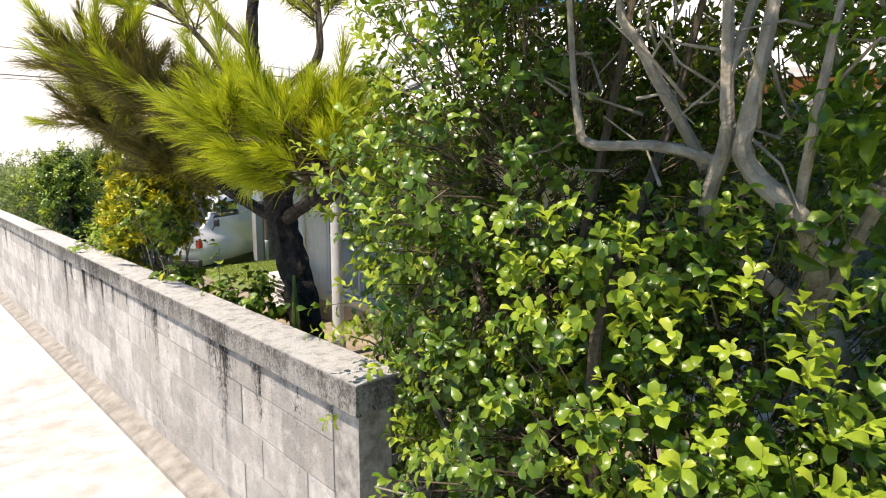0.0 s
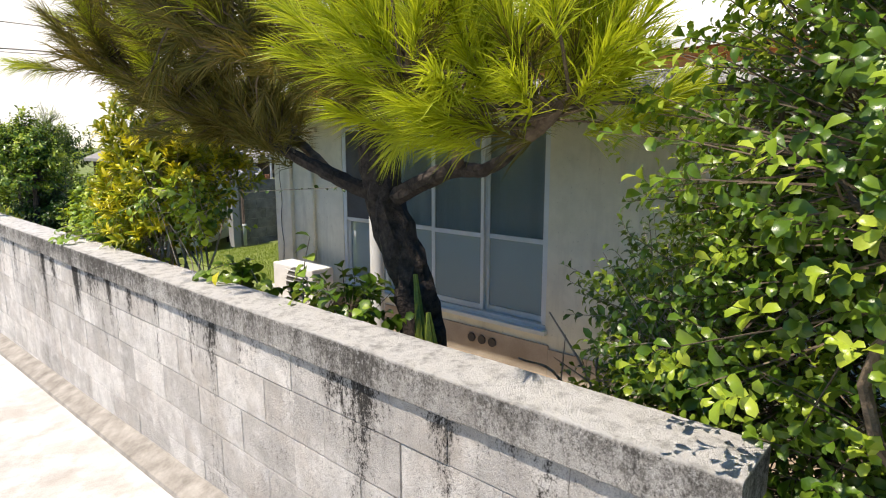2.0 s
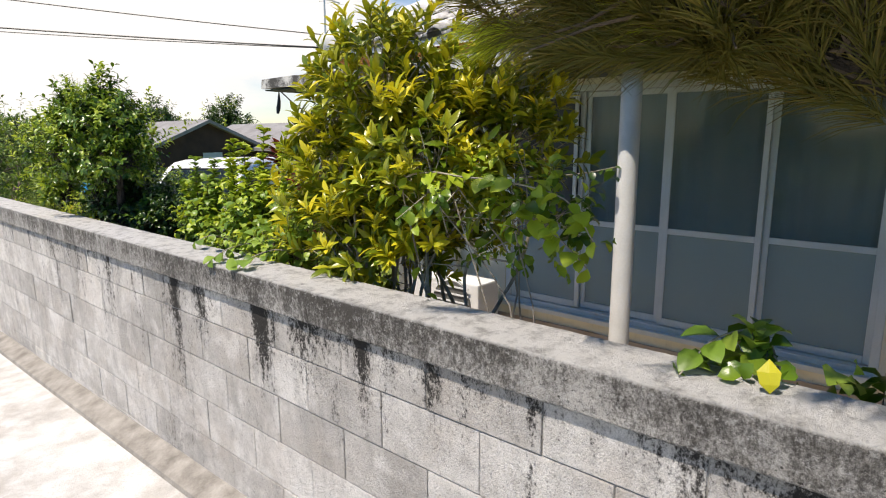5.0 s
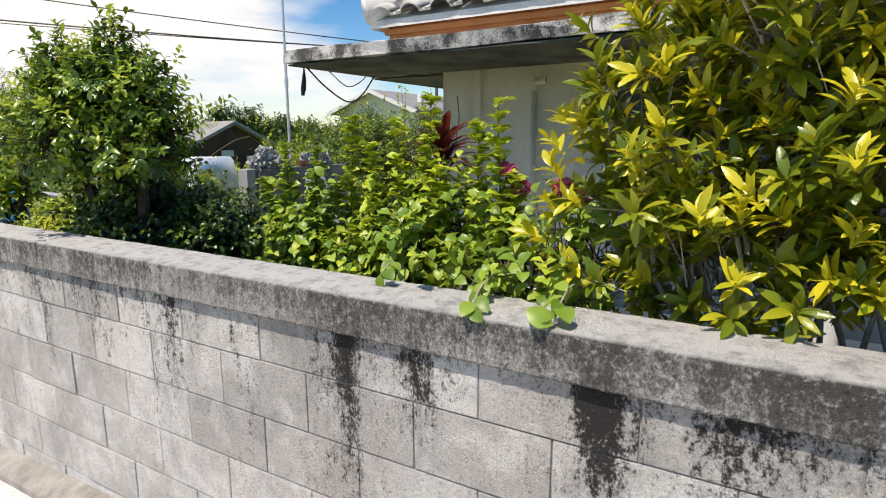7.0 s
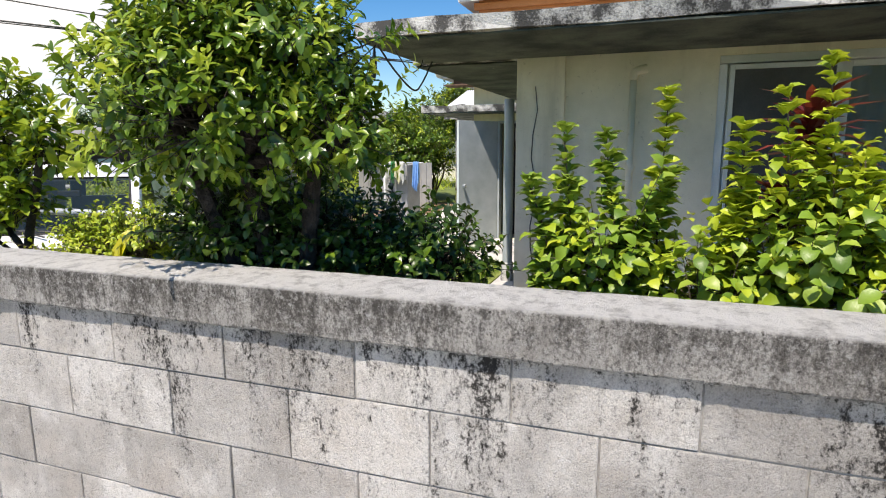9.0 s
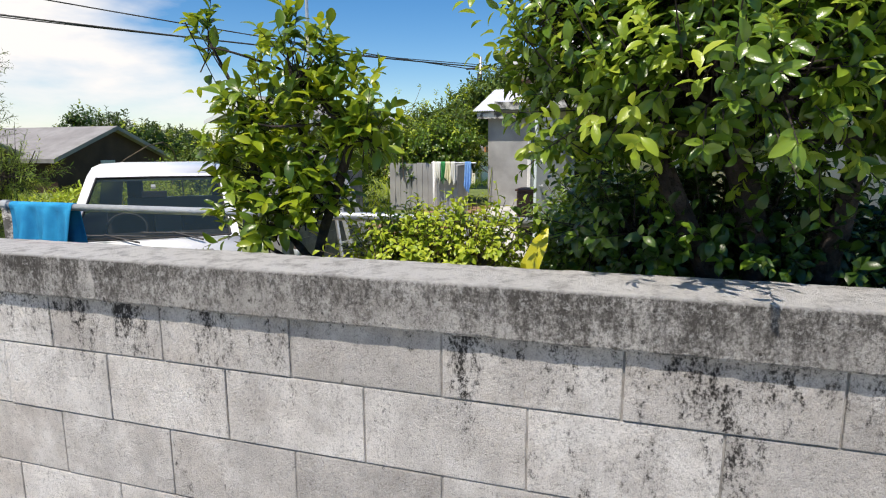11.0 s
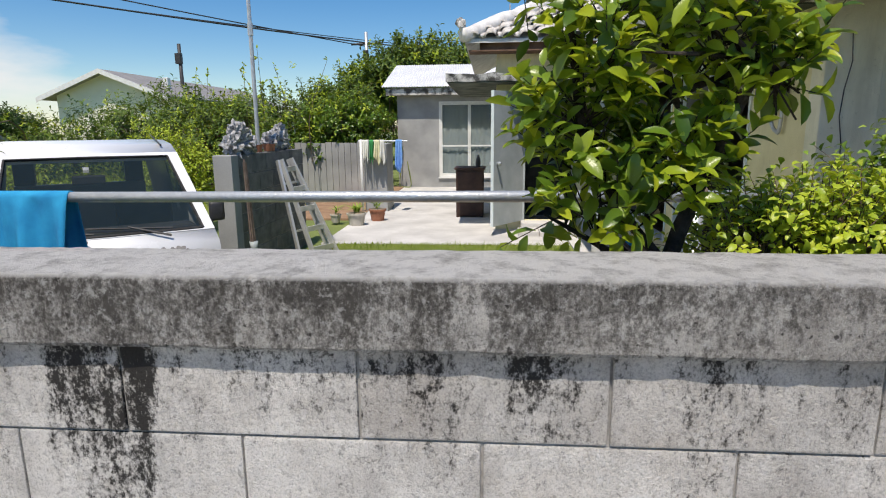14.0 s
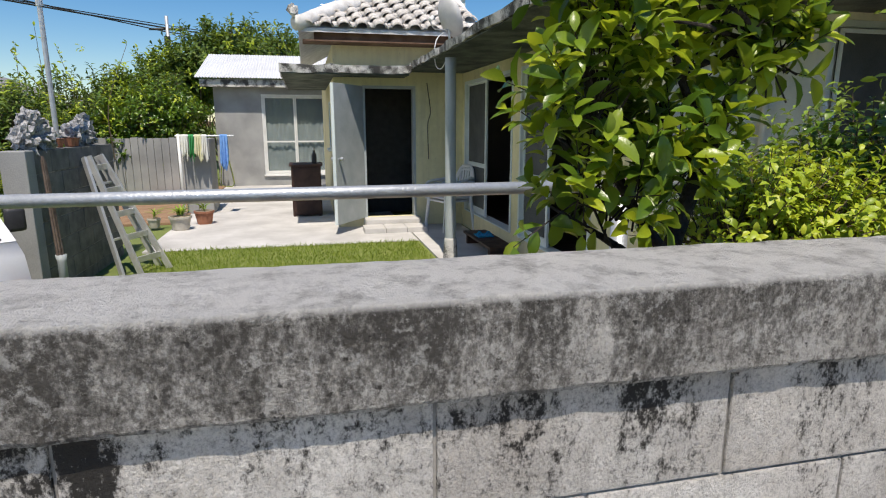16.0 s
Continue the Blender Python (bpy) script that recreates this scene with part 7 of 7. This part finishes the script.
sprig([(1.45, 3.9, 1.12), (1.40, 3.96, 1.36), (1.30, 4.04, 1.38), (1.16, 4.08, 1.32)], 12, 0.075, L_HEART, 1, "leafy vine sprig lying over the coping")
sprig([(1.45, 3.60, 1.12), (1.41, 3.52, 1.36), (1.38, 3.46, 1.46), (1.37, 3.40, 1.58)], 9, 0.07, L_HEART, 2, "leafy vine sprig rising behind the coping")
sprig([(3.3, 5.17, 1.66), (2.95, 5.3, 1.62), (2.4, 5.4, 1.62), (1.75, 5.4, 1.60)], 22, 0.05, L_DARK, 3, "dark ivy strand hanging in front of the house")
sprig([(1.50, 5.10, 1.10), (1.40, 5.12, 1.50), (1.34, 5.10, 1.68), (1.34, 4.98, 1.72), (1.36, 4.86, 1.71), (1.38, 4.70, 1.70), (1.38, 4.50, 1.66), (1.37, 4.40, 1.55)], 34, 0.062, L_LIME, 4, "pale green vine arching beside the post")
sprig([(1.52, 4.95, 1.50), (1.45, 4.80, 1.62), (1.42, 4.66, 1.60), (1.42, 4.54, 1.54), (1.42, 4.44, 1.46)], 26, 0.068, L_LIME, 9, "pale green vine hanging past the post")
sprig([(1.5, 6.1, 1.28), (1.32, 6.05, 1.36), (1.18, 6.02, 1.36), (1.09, 6.0, 1.33)], 12, 0.06, L_HEART, 5, "leafy sprig hanging over the coping")
sprig([(1.5, 5.85, 1.28), (1.32, 5.82, 1.36), (1.18, 5.80, 1.36), (1.09, 5.79, 1.32)], 11, 0.06, L_HEART, 6, "leafy sprig hanging over the coping")
sprig([(1.5, 6.45, 1.28), (1.32, 6.4, 1.36), (1.2, 6.36, 1.35)], 9, 0.055, L_HEART, 7, "leafy sprig lying over the coping")
yl = thing("yellow_leaf", (1.36, 8.62, 1.33), "single orange-yellow leaf standing behind the coping", "leaf")
r_ = np.random.default_rng(8)
part("blade", blades(r_, np.array([[1.38, 8.66, 1.22], [1.36, 8.60, 1.22]]), np.array([[0, -0.35, 1.0], [0, 0.3, 1.0]]), np.array([[-1.0, 0, 0.2], [-1.0, 0.2, 0.1]]), np.array([0.19, 0.13]), np.array([0.05, 0.04]), 0.12, 0.25, 0.45, 0.8), L_GOLD, yl)
yl2 = thing("yellow_leaf", (1.24, 3.94, 1.34), "single yellow leaf among the vine on the coping", "leaf")
part("blade", blades(r_, np.array([[1.22, 3.92, 1.38]]), np.array([[-0.6, -0.2, -0.8]]), np.array([[-0.7, 0, 0.7]]), np.array([0.07]), np.array([0.045]), 0.12, 0.2, 0.45, 0.8), L_GOLD, yl2)
# dead twigs in the hedge and by the house
for k, pts in enumerate(([(1.75, 1.35, 0.3), (1.45, 1.30, 0.75), (1.2, 1.35, 0.95), (1.05, 1.45, 1.02)], [(1.6, 1.2, 0.4), (1.3, 1.15, 0.8), (1.1, 1.2, 0.9), (1.0, 1.3, 0.86)], [(2.0, 2.3, 0.6), (1.85, 2.45, 1.05), (1.7, 2.55, 1.16)], [(1.95, 2.25, 0.7), (1.8, 2.3, 1.1), (1.75, 2.45, 1.35)], [(1.60, 5.0, 1.0), (1.50, 4.95, 1.38), (1.45, 4.70, 1.44)])):
    tw = thing("dead_twig", pts[0], "pale bare dead twig", "twig", "bare dead twigs")
    part("stick", tube(curve(pts, 6), [0.008, 0.003], 6, 0.3, r_), BARK_PALE, tw)
    c = np.array(pts[-2])
    for q in range(3):
        part("side_twig", tube([c, c + r_.normal(size=3) * 0.05 + np.array([-0.06, 0, 0.05])], [0.004, 0.0015], 5), BARK_PALE, tw)

# ---- boundary wall: coping and blocks ----
WX, W0, W1, TOPZ, PHASE = 1.11, 1.62, 15.2, 1.20, -0.01
bw = tagged(new("boundary_wall"), "weathered grey concrete block wall with mould-streaked coping", "wall", kind="structure")
part("mortar", box(WX + 0.006, WX + 0.15, W0 + 0.01, W1, -0.4, TOPZ - 0.005), MORTAR, bw)


def block_mesh(length, name):
    bm = box(0, 0.156, 0, length, 0, 0.1955, 0.0035)
    me = bpy.data.meshes.new(name)
    bmesh.ops.recalc_face_normals(bm, faces=bm.faces)
    bm.to_mesh(me)
    bm.free()
    me.materials.append(BLOCK)
    return me


rng = np.random.default_rng(4)
whole, half = block_mesh(0.3955, "block"), block_mesh(0.1955, "block_half")
for r in range(7):
    z = 1.03 - 0.2 * r + 0.002
    off = 0.2 if r % 2 else 0.0
    k0 = int((W0 - PHASE - off) / 0.4) - 1
    for k in range(k0, k0 + 40):
        y = PHASE + off + 0.4 * k
        if y + 0.4 > W1:
            break
        if y >= W0 - 0.02:
            ob = new("block", whole)
            ob.location = (WX + rng.normal() * 0.0012, y + 0.002, z)
        elif y + 0.2 >= W0 - 0.02:
            ob = new("block", half)
            ob.location = (WX + rng.normal() * 0.0012, y + 0.202, z)
        else:
            continue
        ob.rotation_euler = (0, 0, rng.normal() * 0.002)
        ob.parent = bw


def coping(y0, y1, seed):
    """A cast coping with worn edges, its front drooping a little below the block tops."""
    rng = np.random.default_rng(seed)
    prof = [(1.105, 1.192), (1.090, 1.190), (1.086, 1.196), (1.086, 1.302), (1.092, 1.310), (1.19, 1.315), (1.294, 1.310), (1.300, 1.302), (1.300, 1.19), (1.275, 1.19)]
    n = int((y1 - y0) / 0.02)
    vs, fs = [], []
    for i in range(n + 1):
        y = y0 + (y1 - y0) * i / n
        for k, (x, z) in enumerate(prof):
            w = 0.0035 if 0 < k < 9 else 0.001
            e = noise.noise((x * 9, y * 4.0, z * 9)) * 0.0018 + noise.noise((x * 60, y * 40.0, z * 60)) * 0.0022
            vs.append((x + (e if k in (1, 2, 3, 4) else 0), y, z + e * 0.8))
    m = len(prof)
    fs = [[i * m + k, (i + 1) * m + k, (i + 1) * m + (k + 1) % m, i * m + (k + 1) % m] for i in range(n) for k in range(m)]
    fs += [list(range(m)), [n * m + k for k in range(m)][::-1]]
    return vs, fs


edges = [W0 - 0.02, W1]
for k, (a, b) in enumerate(zip(edges, edges[1:])):
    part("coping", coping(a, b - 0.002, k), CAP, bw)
